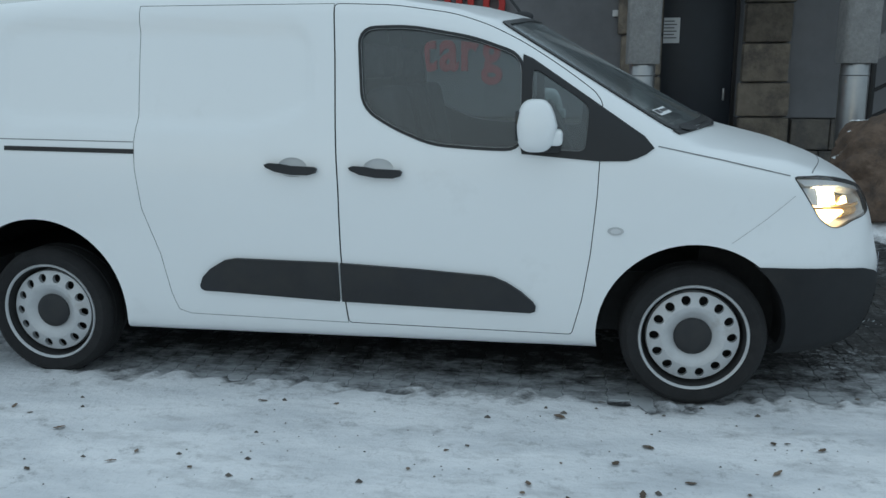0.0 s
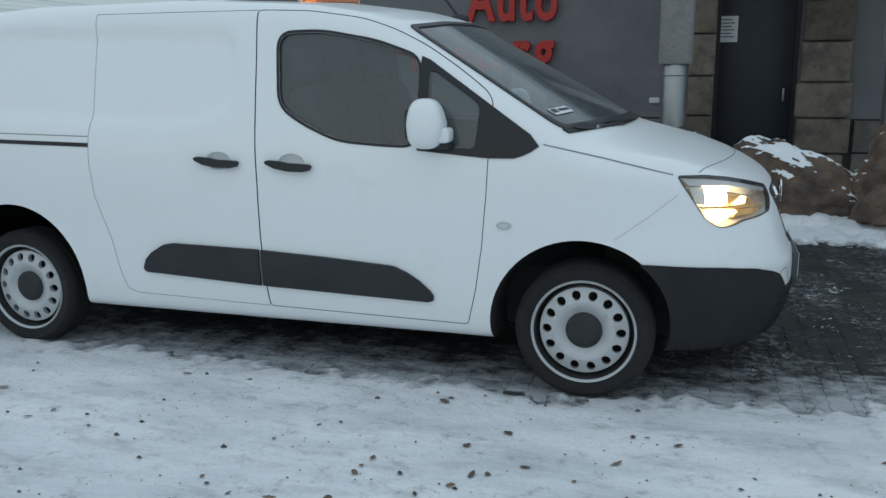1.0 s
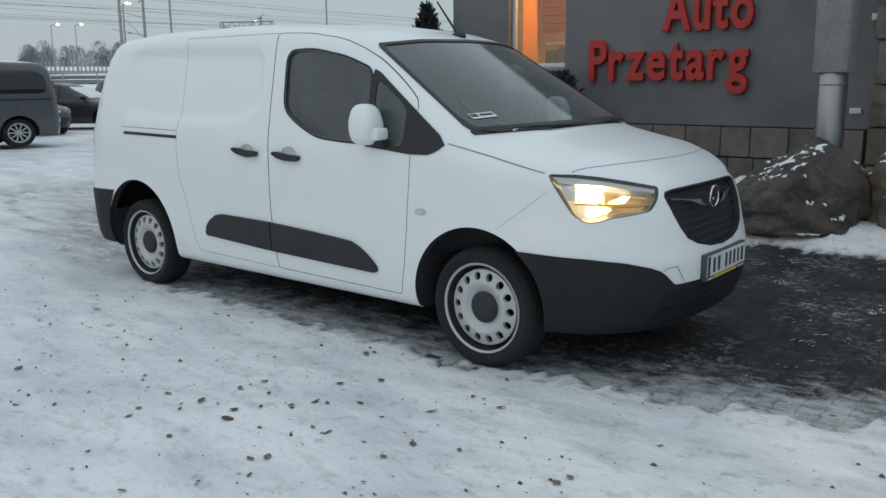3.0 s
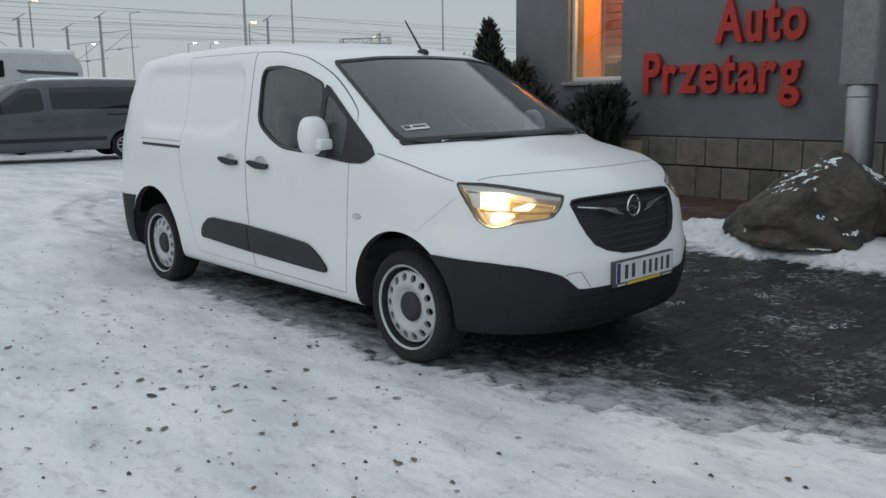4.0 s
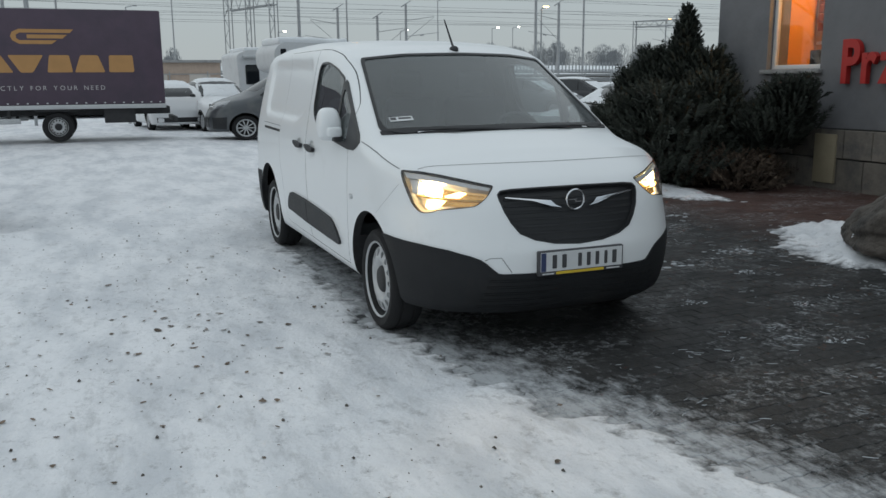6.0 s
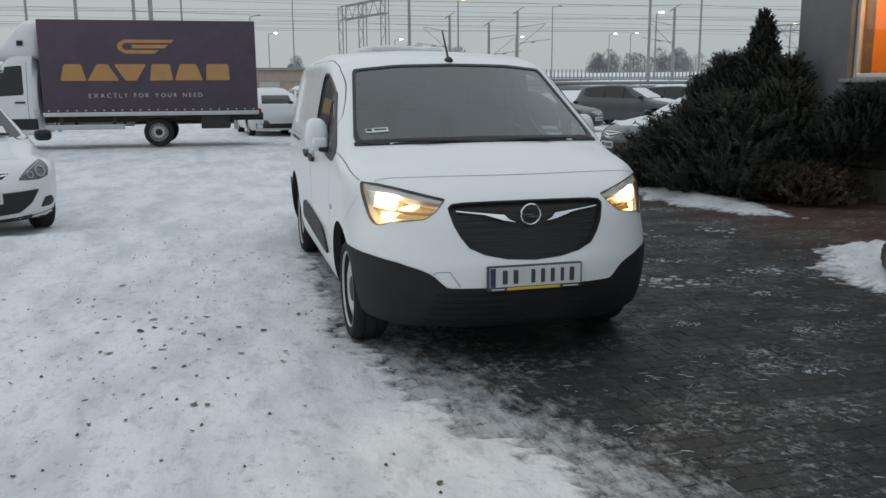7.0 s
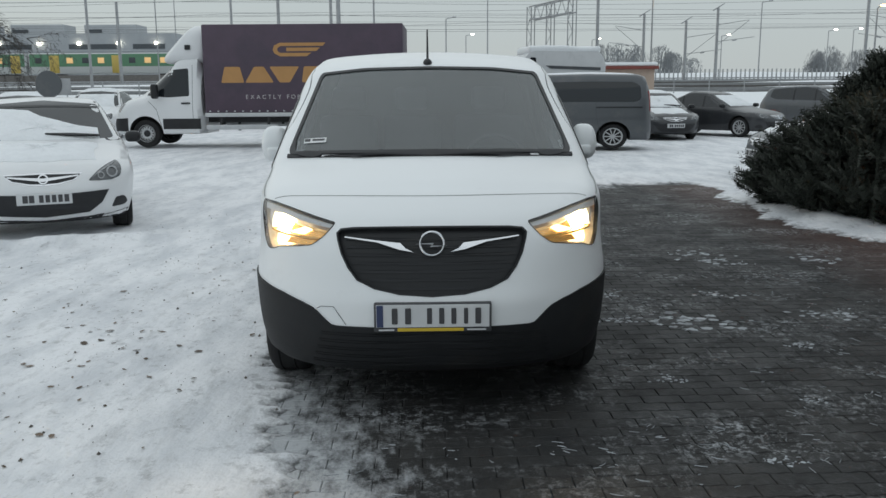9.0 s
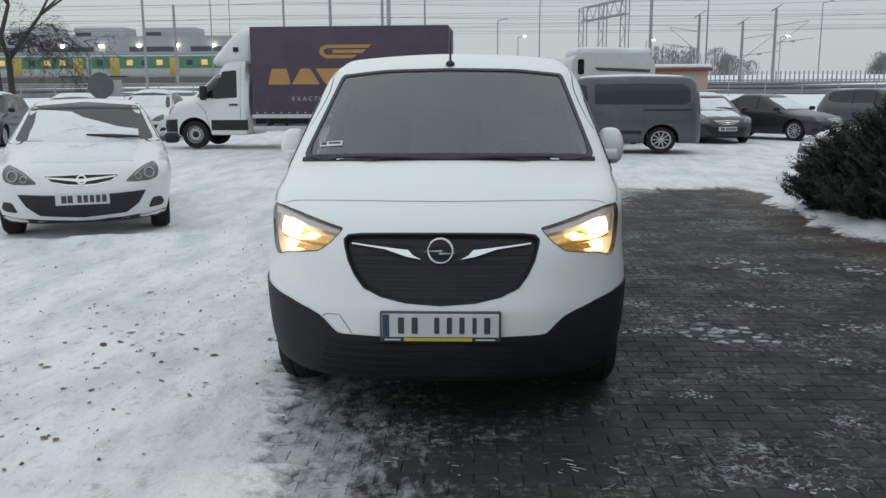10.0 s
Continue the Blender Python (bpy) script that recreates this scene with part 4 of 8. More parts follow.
PAVED = [(-3.6, -0.50), (-2.6, -0.80), (-1.2, -0.82), (0.2, -0.82), (0.75, -0.72), (1.15, -0.62), (1.60, -0.48), (2.00, -0.36), (2.40, -0.22), (2.80, -0.13), (3.6, -0.08),
         (7.5, -0.3), (12.0, -0.5), (12.0, 7.4), (-5.2, 7.4), (-7.0, 5.2), (-9.3, 4.2), (-9.0, 2.4), (-6.5, 1.4), (-4.6, 0.3)]
ROCK_BED = [(-1.6, 3.72), (-1.0, 3.38), (-0.5, 3.05), (0.2, 3.12), (0.9, 3.12), (1.8, 3.05), (2.6, 2.9), (3.6, 2.5), (5.0, 2.4), (5.0, 3.9), (2.6, 4.4), (0.8, 4.6), (-0.6, 4.6), (-1.6, 4.7), (-1.75, 4.3)]
BUSH_BED = [(-8.6, 4.5), (-7.4, 4.2), (-6.3, 4.15), (-4.9, 4.05), (-3.8, 4.35), (-3.2, 5.0), (-4.4, 5.15), (-6.4, 5.7), (-8.3, 5.5)]


def build_ground():
    def axis(lo, hi, step, far_lo, far_hi):
        mid = list(np.arange(lo, hi, step))
        out, s, v = [], step, hi
        while v < far_hi:
            out.append(v)
            s *= 1.13
            v += s
        out.append(far_hi)
        pre, s, v = [], step, lo - step
        while v > far_lo:
            pre.append(v)
            s *= 1.13
            v -= s
        pre.append(far_lo)
        return np.array(pre[::-1] + mid + out)
    xs = axis(-8.5, 5.0, 0.045, -1500, 900)
    ys = axis(-5.0, 5.2, 0.045, -1200, 1200)
    X, Y = np.meshgrid(xs, ys, indexing="ij")
    near = np.exp(-((X / 40) ** 2 + (Y / 40) ** 2))
    rough = waves(X, Y, 3, 5.0) * 0.11 + waves(X, Y, 4, 16.0) * 0.09 + waves(X, Y, 14, 45.0, 30) * 0.10
    pave = inside_distance(X, Y, PAVED) + rough
    bed = inside_distance(X, Y, ROCK_BED) + rough * 0.9
    bush = inside_distance(X, Y, BUSH_BED) + rough
    drift = inside_distance(X, Y, [(-1.0, 5.6), (-0.2, 5.2), (4.5, 4.8), (4.5, 6.7), (-0.8, 6.8)]) + rough
    snow = np.maximum.reduce([-pave, bed, bush, drift - 0.3])
    cover = step01(snow / 0.42 + 0.5)
    bump = (waves(X, Y, 5, 9.0) * 0.004 + waves(X, Y, 6, 30.0, 20) * 0.0030 + waves(X, Y, 7, 60.0, 24) * 0.0012) * near
    mound = 0.17 * step01(bed / 0.8) + 0.07 * step01(bush / 0.8)
    # tyre ruts that cross the yard, and heaped edges beside them
    rut = np.zeros_like(X)
    for off in (-1.55, -3.05):
        c = off - 0.10 * (X + 3.0) + 0.35 * np.sin(X * 0.35)
        rut -= 0.006 * np.exp(-((Y - c) / 0.10) ** 2) * step01((-X - 2.5) / 1.0)
    Z = (rise(X, Y) + (cover - 1) * 0.045 + (bump + rut) * cover + mound)
    # a low ridge of ploughed snow before the near parked car
    ca, sa = math.cos(radians(22)), math.sin(radians(22))
    along, across = (X + 4.95) * ca + (Y + 4.28) * sa, -(X + 4.95) * sa + (Y + 4.28) * ca
    Z += 0.085 * np.exp(-((along - 1.12) / 0.20) ** 2) * step01((1.25 - np.abs(across)) / 0.5) * (1 + 0.25 * waves(X, Y, 21, 12.0))
    nx, ny = X.shape
    verts = np.stack([X, Y, Z], -1).reshape(-1, 3)
    idx = np.arange(nx * ny).reshape(nx, ny)
    faces = np.stack([idx[:-1, :-1], idx[1:, :-1], idx[1:, 1:], idx[:-1, 1:]], -1).reshape(-1, 4)
    me = bpy.data.meshes.new("ground")
    me.from_pydata(verts.tolist(), [], faces.tolist())
    att = me.attributes.new("snow_cover", "FLOAT", "POINT")
    att.data.foreach_set("value", np.clip(cover, 0, 1).reshape(-1).astype(np.float32))
    # wet slush churned up behind the van, crossed by curving tyre marks
    side = (X + 3.6) * 0.42 + (Y + 0.75) * 0.91
    down = -(X + 3.6) * 0.91 + (Y + 0.75) * 0.42
    churn = np.exp(-((side - 0.25) / 0.75) ** 2) * step01((down + 0.6) / 1.2) * step01((8.0 - down) / 4.0) * (0.85 + 0.5 * waves(X, Y, 31, 2.2))
    marks = np.zeros_like(X)
    for cx, cy, r in ((-8.6, 3.1, 2.0), (-8.6, 3.1, 2.35), (-6.1, 4.4, 4.4), (-6.1, 4.4, 4.75), (-9.0, -6.0, 6.9)):
        ring = np.abs(np.hypot(X - cx, Y - cy) - r)
        marks = np.maximum(marks, step01(1 - ring / 0.13) * (0.75 + 0.5 * waves(X, Y, 33, 14.0)))
    marks *= step01((-X - 3.6) / 1.0) * step01((X + 11.0) / 2.0) * step01((Y + 2.4) / 1.0) * step01((3.5 - Y) / 1.5)
    trodden = 0.25 + 0.75 * step01(1.45 - np.hypot((X - 0.3) / 4.2, (Y + 1.6) / 3.4))
    me.attributes.new("trodden", "FLOAT", "POINT").data.foreach_set("value", trodden.reshape(-1).astype(np.float32))
    me.attributes.new("slush", "FLOAT", "POINT").data.foreach_set("value", np.clip(np.maximum(churn, 0.8 * marks), 0, 1).reshape(-1).astype(np.float32))
    me.materials.append(ground_material())
    me.polygons.foreach_set("use_smooth", np.ones(len(me.polygons), bool))
    ob = new("ground", me)
    return tagged(ob, "snow-covered yard with trodden ice and bare dark paving", "ground", kind="structure")


def ground_material():
    m = bpy.data.materials.new("trodden_snow")
    m.use_nodes = True
    n, l = m.node_tree.nodes, m.node_tree.links
    b = n["Principled BSDF"]
    tc = n.new("ShaderNodeTexCoord")
    mp = n.new("ShaderNodeMapping")
    mp.inputs["Scale"].default_value = (0.55, 1.5, 1)
    mp.inputs["Rotation"].default_value = (0, 0, radians(8))
    l.new(tc.outputs["Object"], mp.inputs["Vector"])
    def noise_at(vec, scale, detail=7, rough=0.65):
        q = n.new("ShaderNodeTexNoise")
        q.inputs["Scale"].default_value, q.inputs["Detail"].default_value, q.inputs["Roughness"].default_value = scale, detail, rough
        l.new(vec, q.inputs["Vector"])
        return q.outputs["Fac"]
    def ramp(val, a, b_, lo=0.0, hi=1.0):
        q = n.new("ShaderNodeMapRange")
        q.inputs[1].default_value, q.inputs[2].default_value, q.inputs[3].default_value, q.inputs[4].default_value = a, b_, lo, hi
        l.new(val, q.inputs[0])
        return q.outputs[0]
    def mix(fac, c1, c2, mode="MIX"):
        q = n.new("ShaderNodeMixRGB")
        q.blend_type = mode
        if isinstance(fac, float):
            q.inputs[0].default_value = fac
        else:
            l.new(fac, q.inputs[0])
        for i, c in ((1, c1), (2, c2)):
            if isinstance(c, tuple):
                q.inputs[i].default_value = (*c, 1)
            else:
                l.new(c, q.inputs[i])
        return q.outputs[0]
    streak = noise_at(mp.outputs[0], 1.6)
    ice = noise_at(mp.outputs[0], 5.0, 9, 0.72)
    grit = noise_at(tc.outputs["Object"], 42, 6)
    col = mix(ramp(streak, 0.42, 0.62), (0.83, 0.84, 0.86), (0.63, 0.65, 0.68))
    feet = n.new("ShaderNodeAttribute")
    feet.attribute_name = "trodden"
    def worn(val):
        q = n.new("ShaderNodeMath")
        q.operation = "MULTIPLY"
        l.new(feet.outputs["Fac"], q.inputs[0])
        l.new(val, q.inputs[1])
        return q.outputs[0]
    col = mix(worn(ramp(ice, 0.53, 0.71, 0, 0.70)), col, (0.38, 0.39, 0.40))
    col = mix(worn(ramp(grit, 0.62, 0.78, 0, 0.45)), col, (0.42, 0.42, 0.42))
    speck = noise_at(tc.outputs["Object"], 17, 7, 0.75)
    col = mix(worn(ramp(speck, 0.54, 0.70, 0, 0.38)), col, (0.46, 0.47, 0.48))
    wet = n.new("ShaderNodeAttribute")
    wet.attribute_name = "slush"
    slush = n.new("ShaderNodeMath")
    slush.operation = "MULTIPLY"
    l.new(wet.outputs["Fac"], slush.inputs[0])
    l.new(ramp(ice, 0.36, 0.62, 0.25, 1.0), slush.inputs[1])
    col = mix(slush.outputs[0], col, (0.13, 0.135, 0.14))
    att = n.new("ShaderNodeAttribute")
    att.attribute_name = "snow_cover"
    dirt = mix(ramp(noise_at(tc.outputs["Object"], 9), 0.35, 0.7), (0.040, 0.042, 0.044), (0.15, 0.154, 0.158))
    edge = n.new("ShaderNodeMath")
    edge.operation = "ADD"
    l.new(att.outputs["Fac"], edge.inputs[0])
    l.new(ramp(noise_at(tc.outputs["Object"], 8, 10, 0.78), 0.32, 0.68, -0.32, 0.32), edge.inputs[1])
    col = mix(ramp(edge.outputs[0], 0.42, 0.92), dirt, col)
    l.new(col, b.inputs["Base Color"])
    l.new(ramp(ice, 0.5, 0.7, 0.75, 0.32), b.inputs["Roughness"])
    bp = n.new("ShaderNodeBump")
    bp.inputs["Strength"].default_value, bp.inputs["Distance"].default_value = 0.55, 0.03
    add = n.new("ShaderNodeMath")
    add.operation = "ADD"
    l.new(noise_at(tc.outputs["Object"], 14, 8), add.inputs[0])
    l.new(ramp(grit, 0, 1, 0, 0.5), add.inputs[1])
    l.new(add.outputs[0], bp.inputs["Height"])
    l.new(bp.outputs[0], b.inputs["Normal"])
    return m


build_ground()

# ---- the grey building with the red letters ----
M["stucco"] = material("grey_stucco", (0.180, 0.182, 0.192), 0.9, grain=0.10, scale=3, bump=0.25, bump_scale=220, stain=(0.135, 0.138, 0.147), stain_scale=0.6, stain_cover=0.45)
M["plinth_joint"] = material("plinth_mortar", (0.07, 0.07, 0.07), 0.95, grain=0.2, scale=30)
M["plinth_stone"] = material("plinth_stone", (0.155, 0.14, 0.122), 0.8, grain=0.25, scale=7, bump=0.5, bump_scale=45, stain=(0.09, 0.088, 0.085), stain_scale=3, stain_cover=0.45, rand=0.28)
M["ashlar"] = material("rough_ashlar", (0.17, 0.145, 0.115), 0.85, grain=0.3, scale=5, bump=0.8, bump_scale=22, stain=(0.07, 0.062, 0.055), stain_scale=3, stain_cover=0.45, rand=0.3)
M["concrete"] = material("rough_concrete", (0.30, 0.30, 0.30), 0.9, grain=0.22, scale=28, bump=0.6, bump_scale=70, stain=(0.20, 0.20, 0.20), stain_scale=2.5, stain_cover=0.4)
M["sleeve"] = material("steel_sleeve", (0.33, 0.335, 0.34), 0.34, 0.8, grain=0.12, scale=6, rough_var=0.08)
M["door_blue"] = material("dark_door", (0.016, 0.021, 0.030), 0.5, grain=0.15, scale=3)
M["red_letter"] = material("red_letter", (0.43, 0.020, 0.017), 0.48, grain=0.08, scale=6)
M["white_frame"] = material("white_window_frame", (0.62, 0.62, 0.62), 0.5, grain=0.04)
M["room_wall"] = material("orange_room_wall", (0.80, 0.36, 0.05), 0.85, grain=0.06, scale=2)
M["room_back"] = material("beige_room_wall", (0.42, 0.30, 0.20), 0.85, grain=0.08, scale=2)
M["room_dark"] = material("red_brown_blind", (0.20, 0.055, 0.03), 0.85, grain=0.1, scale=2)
M["vent_beige"] = material("beige_panel", (0.30, 0.26, 0.18), 0.6, grain=0.1, scale=6)
M["black_iron"] = material("black_iron", (0.012, 0.012, 0.013), 0.5, grain=0.1)
M["window_clear"] = clear_glass("window_clear", (0.9, 0.9, 0.9))
WALL_Y = 6.92


def building():
    hall = thing("office_building", "grey rendered building with stone plinth and lit window", "building", pose(-6.28, WALL_Y, 0))
    inv = Matrix.Translation((6.28, -WALL_Y, 0))
    def put(name, bm, mat, parent=hall, label="", smooth=35):
        if parent is hall:
            bm.transform(inv)
        return part(name, bm, mat, parent, label, smooth)
    # front wall, pieced round the window and the door
    y0, y1 = WALL_Y, WALL_Y + 0.40
    wx0, wx1, wz0, wz1 = -5.20, -4.19, 1.595, 3.30
    dx0, dx1, dz1 = 0.56, 1.55, 2.95
    for a in ((-6.28, y0, 0.80, wx0, y1, 5.2), (wx1, y0, 0.80, dx0, y1, 5.2), (wx0, y0, 0.80, wx1, y1, wz0), (wx0, y0, wz1, wx1, y1, 5.2), (dx0, y0, dz1, dx1, y1, 5.2), (dx1, y0, 0.80, 9.0, y1, 5.2)):
        put("wall_front", box(*a), M["stucco"], hall, "plain grey rendered wall", smooth=0)
    low = box(-6.28, y0 + 0.03, -0.3, dx0, y1, 0.80)
    box(dx1, y0 + 0.03, -0.3, 9.0, y1, 0.80, bm=low)
    put("wall_foot", low, M["plinth_joint"])
    put("wall_side", box(-6.28, y1, -0.3, -5.9, 18.0, 5.2), M["stucco"])
    put("wall_far", box(8.6, y1, -0.3, 9.0, 18.0, 5.2), M["stucco"])
    put("wall_back", box(-5.9, 17.6, -0.3, 8.6, 18.0, 5.2), M["stucco"])
    put("roof", box(-6.5, y0 - 0.2, 5.2, 9.2, 18.2, 5.45), M["concrete"])
    # window
    win = put("window", box(wx0, y0 + 0.10, wz0, wx0 + 0.06, y0 + 0.17, wz1, 0.006), M["white_frame"], hall, "white framed window with warm light inside")
    fr = box(wx1 - 0.06, y0 + 0.10, wz0, wx1, y0 + 0.17, wz1, 0.006)
    box(wx0 + 0.06, y0 + 0.10, wz0, wx1 - 0.06, y0 + 0.17, wz0 + 0.06, 0.006, bm=fr)
    box(wx0 + 0.06, y0 + 0.10, wz1 - 0.06, wx1 - 0.06, y0 + 0.17, wz1, 0.006, bm=fr)
    fr.transform(inv)
    part("window_frame", fr, M["white_frame"], win)
    g = box(wx0 + 0.06, y0 + 0.13, wz0 + 0.06, wx1 - 0.06, y0 + 0.136, wz1 - 0.06)
    g.transform(inv)
    pane = part("pane", g, M["window_clear"], win, smooth=0)
    pane.visible_shadow = False
    s = box(wx0 - 0.05, y0 - 0.09, wz0 - 0.065, wx1 + 0.05, y0 + 0.10, wz0 - 0.005, 0.008)
    s.transform(inv)
    part("window_sill", s, M["concrete"], win, "pale window sill")
    # lit room behind the window
    put("room_back", box(-5.3, 7.92, 0.8, -2.5, 8.0, 3.6), M["room_back"])
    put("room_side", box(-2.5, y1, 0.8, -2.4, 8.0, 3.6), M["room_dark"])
    put("room_wall", box(-5.39, y1, 0.8, -5.30, 8.0, 3.6), M["room_wall"])
    put("room_ceiling", box(-5.39, y1, 3.6, -2.4, 8.0, 3.7), M["room_wall"])
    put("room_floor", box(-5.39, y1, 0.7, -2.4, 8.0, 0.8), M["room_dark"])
    for i in range(9):
        put("blind_slat", box(-5.2, 7.86, 2.16 + i * 0.13, -3.4, 7.90, 2.28 + i * 0.13, 0.008, 1), M["room_dark"])
    put("shelf", box(-4.95, 7.60, 1.95, -3.4, 7.86, 1.99), M["white_frame"], hall, "pale shelf in the lit room")
    put("screen_box", box(-4.80, y0 + 0.42, 1.62, -4.62, y0 + 0.60, 1.86, 0.01), M["black_iron"], hall, "dark box on the window ledge")
    put("screen_box", box(-4.58, y0 + 0.44, 1.62, -4.42, y0 + 0.60, 1.90, 0.01), M["black_iron"], hall)
    # door in its recess
    put("door_jamb", box(dx0, y0 + 0.26, 0.0, dx0 + 0.05, y1, dz1), M["black_iron"])
    put("door_jamb", box(dx1 - 0.05, y0 + 0.26, 0.0, dx1, y1, dz1), M["black_iron"])
    door = put("entrance_door", box(dx0 + 0.05, y0 + 0.28, 0.02, dx1 - 0.05, y0 + 0.34, dz1, 0.004), M["door_blue"], hall, "plain dark blue entrance door")
    h = box(dx1 - 0.16, y0 + 0.24, 1.0, dx1 - 0.13, y0 + 0.28, 1.16, 0.008)
    h.transform(inv)
    part("door_handle", h, M["sleeve"], door)
    # rough stone blocks on both sides of the door, each its own piece
    rng = random.Random(5)
    k = 0
    for x0, x1, out, joints in ((0.05, 0.56, 0.10, (0.0, 0.38, 0.83, 1.32, 1.83, 2.30, 2.76, 3.2)), (1.55, 2.10, 0.10, (0.0, 0.38, 0.81, 1.24, 1.72, 2.20, 2.66, 3.2))):
        for z, z1 in zip(joints, joints[1:]):
            hgt = z1 - z
            wob = rng.uniform(0.0, 0.05)
            b = box(x0 - wob + 0.008, y0 - out - rng.uniform(0, 0.04), z + 0.008, x1 + (rng.uniform(0, 0.06) if x1 > 1 else 0), y0 + 0.02, z + hgt - 0.008, 0.025, 2)
            bmesh.ops.subdivide_edges(b, edges=[e for e in b.edges if e.calc_length() > 0.2], cuts=2, use_grid_fill=True)
            for v in b.verts:
                v.co += Vector((0, -1, 0)) * max(0, (y0 - v.co.y)) * 0.25 * noise.noise(v.co * 6 + Vector((k * 3.1, 0, 0)))
            put("stone_block", b, M["ashlar"], hall)
            k += 1
    # plinth of dressed stone tiles in two rows
    for x0, x1 in ((-6.26, 0.02), (2.2, 8.9)):
        for row, (za, zb) in enumerate(((-0.1, 0.385), (0.395, 0.785))):
            x = x0
            while x < x1 - 0.1:
                w = min(rng.uniform(0.33, 0.50), x1 - x)
                b = box(x + 0.006, y0 - 0.035 - rng.uniform(0, 0.012), za + 0.006, x + w - 0.006, y0 + 0.03, zb - 0.004, 0.008, 1)
                put("plinth_stone", b, M["plinth_stone"], hall)
                x += w
    # small fittings on the wall
    put("vent_panel", box(-4.12, y0 - 0.075, 0.06, -3.76, y0 - 0.03, 0.72, 0.008), M["vent_beige"], hall, "beige metal service panel in the plinth")
    put("junction_box", box(-0.06, y0 - 0.04, 2.06, 0.02, y0, 2.14, 0.006), M["white_frame"], hall, "small white wall box")
    put("wall_socket", box(-0.22, y0 - 0.04, 0.98, -0.09, y0, 1.05, 0.006), M["white_frame"], hall, "small white wall box")
    return hall


building()
lamp_room = bpy.data.lights.new("room_lamp", "POINT")
lamp_room.energy, lamp_room.color, lamp_room.shadow_soft_size = 70, (1.0, 0.54, 0.18), 0.12
new("room_lamp", lamp_room).location = (-4.1, 7.62, 3.3)


def notice():
    t = thing("paper_notice", "white printed paper notice taped to a door", "notice", pose(0.695, WALL_Y + 0.276, 1.895))
    part("sheet", box(-0.12, -0.003, -0.16, 0.12, 0.0, 0.16), M["paper"], t, smooth=0)
    for i in range(6):
        part("text_line", box(-0.08, -0.005, 0.11 - i * 0.042, 0.05 + 0.03 * (i % 2), -0.003, 0.122 - i * 0.042), M["plate_dark"], t, smooth=0)


notice()


def letters(word, x0, x1, base, cap):
    """Red raised letters on the wall, from x0 to x1."""
    glyphs = []
    pen = 0.0
    for ch in word:
        cu = bpy.data.curves.new("letter", "FONT")
        cu.body, cu.size, cu.extrude, cu.offset, cu.bevel_depth = ch, 1.0, 0.035, 0.022, 0.006
        ob = new("letter", cu)
        dg = bpy.context.evaluated_depsgraph_get()
        me = bpy.data.meshes.new_from_object(ob.evaluated_get(dg))
        bpy.data.objects.remove(ob)
        xs = [v.co.x for v in me.vertices]
        glyphs.append((me, pen - min(xs)))
        pen += max(xs) - min(xs) + 0.06
    pen -= 0.06
    sign = thing("sign_word", f"large red raised letters reading {word} on the wall", "sign", pose(x0, WALL_Y, base), group="red sign words")
    sx, sz = (x1 - x0) / pen, cap / 0.73
    for me, at in glyphs:
        me.transform(Matrix.Translation((0, -0.062, 0)) @ Matrix.Diagonal((sx, 1, sz, 1)) @ Matrix.Rotation(radians(90), 4, "X") @ Matrix.Translation((at, 0, 0)))
        me.materials.clear()
        me.materials.append(M["red_letter"])
        part("letter", me, None, sign, smooth=30)


letters("Auto", -2.64, -1.42, 2.055, 0.565)
letters("Przetarg", -3.74, -1.45, 1.41, 0.565)


def post(x, y, top):
    """Porch post: rough concrete over a steel sleeve."""
    p = thing("porch_post", "rough concrete porch post with a steel sleeve at its foot", "post", pose(x, y, 0), group="porch posts")
    def tube(w, d, z0, z1, n=36, power=3.0):
        verts = []
        for z in (z0, z0 + 0.01, z1 - 0.01, z1):
            s = 0.97 if z in (z0, z1) else 1.0
            for i in range(n):
                a = 2 * math.pi * i / n
                c, q = math.cos(a), math.sin(a)
                r = (abs(c) ** power + abs(q) ** power) ** (-1 / power)
                verts.append((w / 2 * r * c * s, d / 2 * r * q * s, z))
        faces = [(k * n + i, k * n + (i + 1) % n, (k + 1) * n + (i + 1) % n, (k + 1) * n + i) for k in range(3) for i in range(n)]
        faces += [tuple(range(n))[::-1], tuple(range(3 * n, 4 * n))]
        return mesh_of(verts, faces)
    part("shaft", tube(0.33, 0.36, 1.46, top, power=6), M["concrete"], p, "rough concrete shaft")
    sl = part("sleeve", tube(0.26, 0.32, -0.05, 1.46, power=2.2), M["sleeve"], p, "brushed steel sleeve")
    part("collar", tube(0.275, 0.335, 1.34, 1.36, power=2.2), M["sleeve"], sl)


post(0.16, 4.62, 3.7)
post(2.22, 4.62, 3.7)
porch = tagged(part("porch_slab", box(-0.4, 4.2, 3.7, 3.4, WALL_Y - 0.01, 3.95, 0.02), M["concrete"], None), "plain concrete slab over the porch", "porch roof", kind="structure")


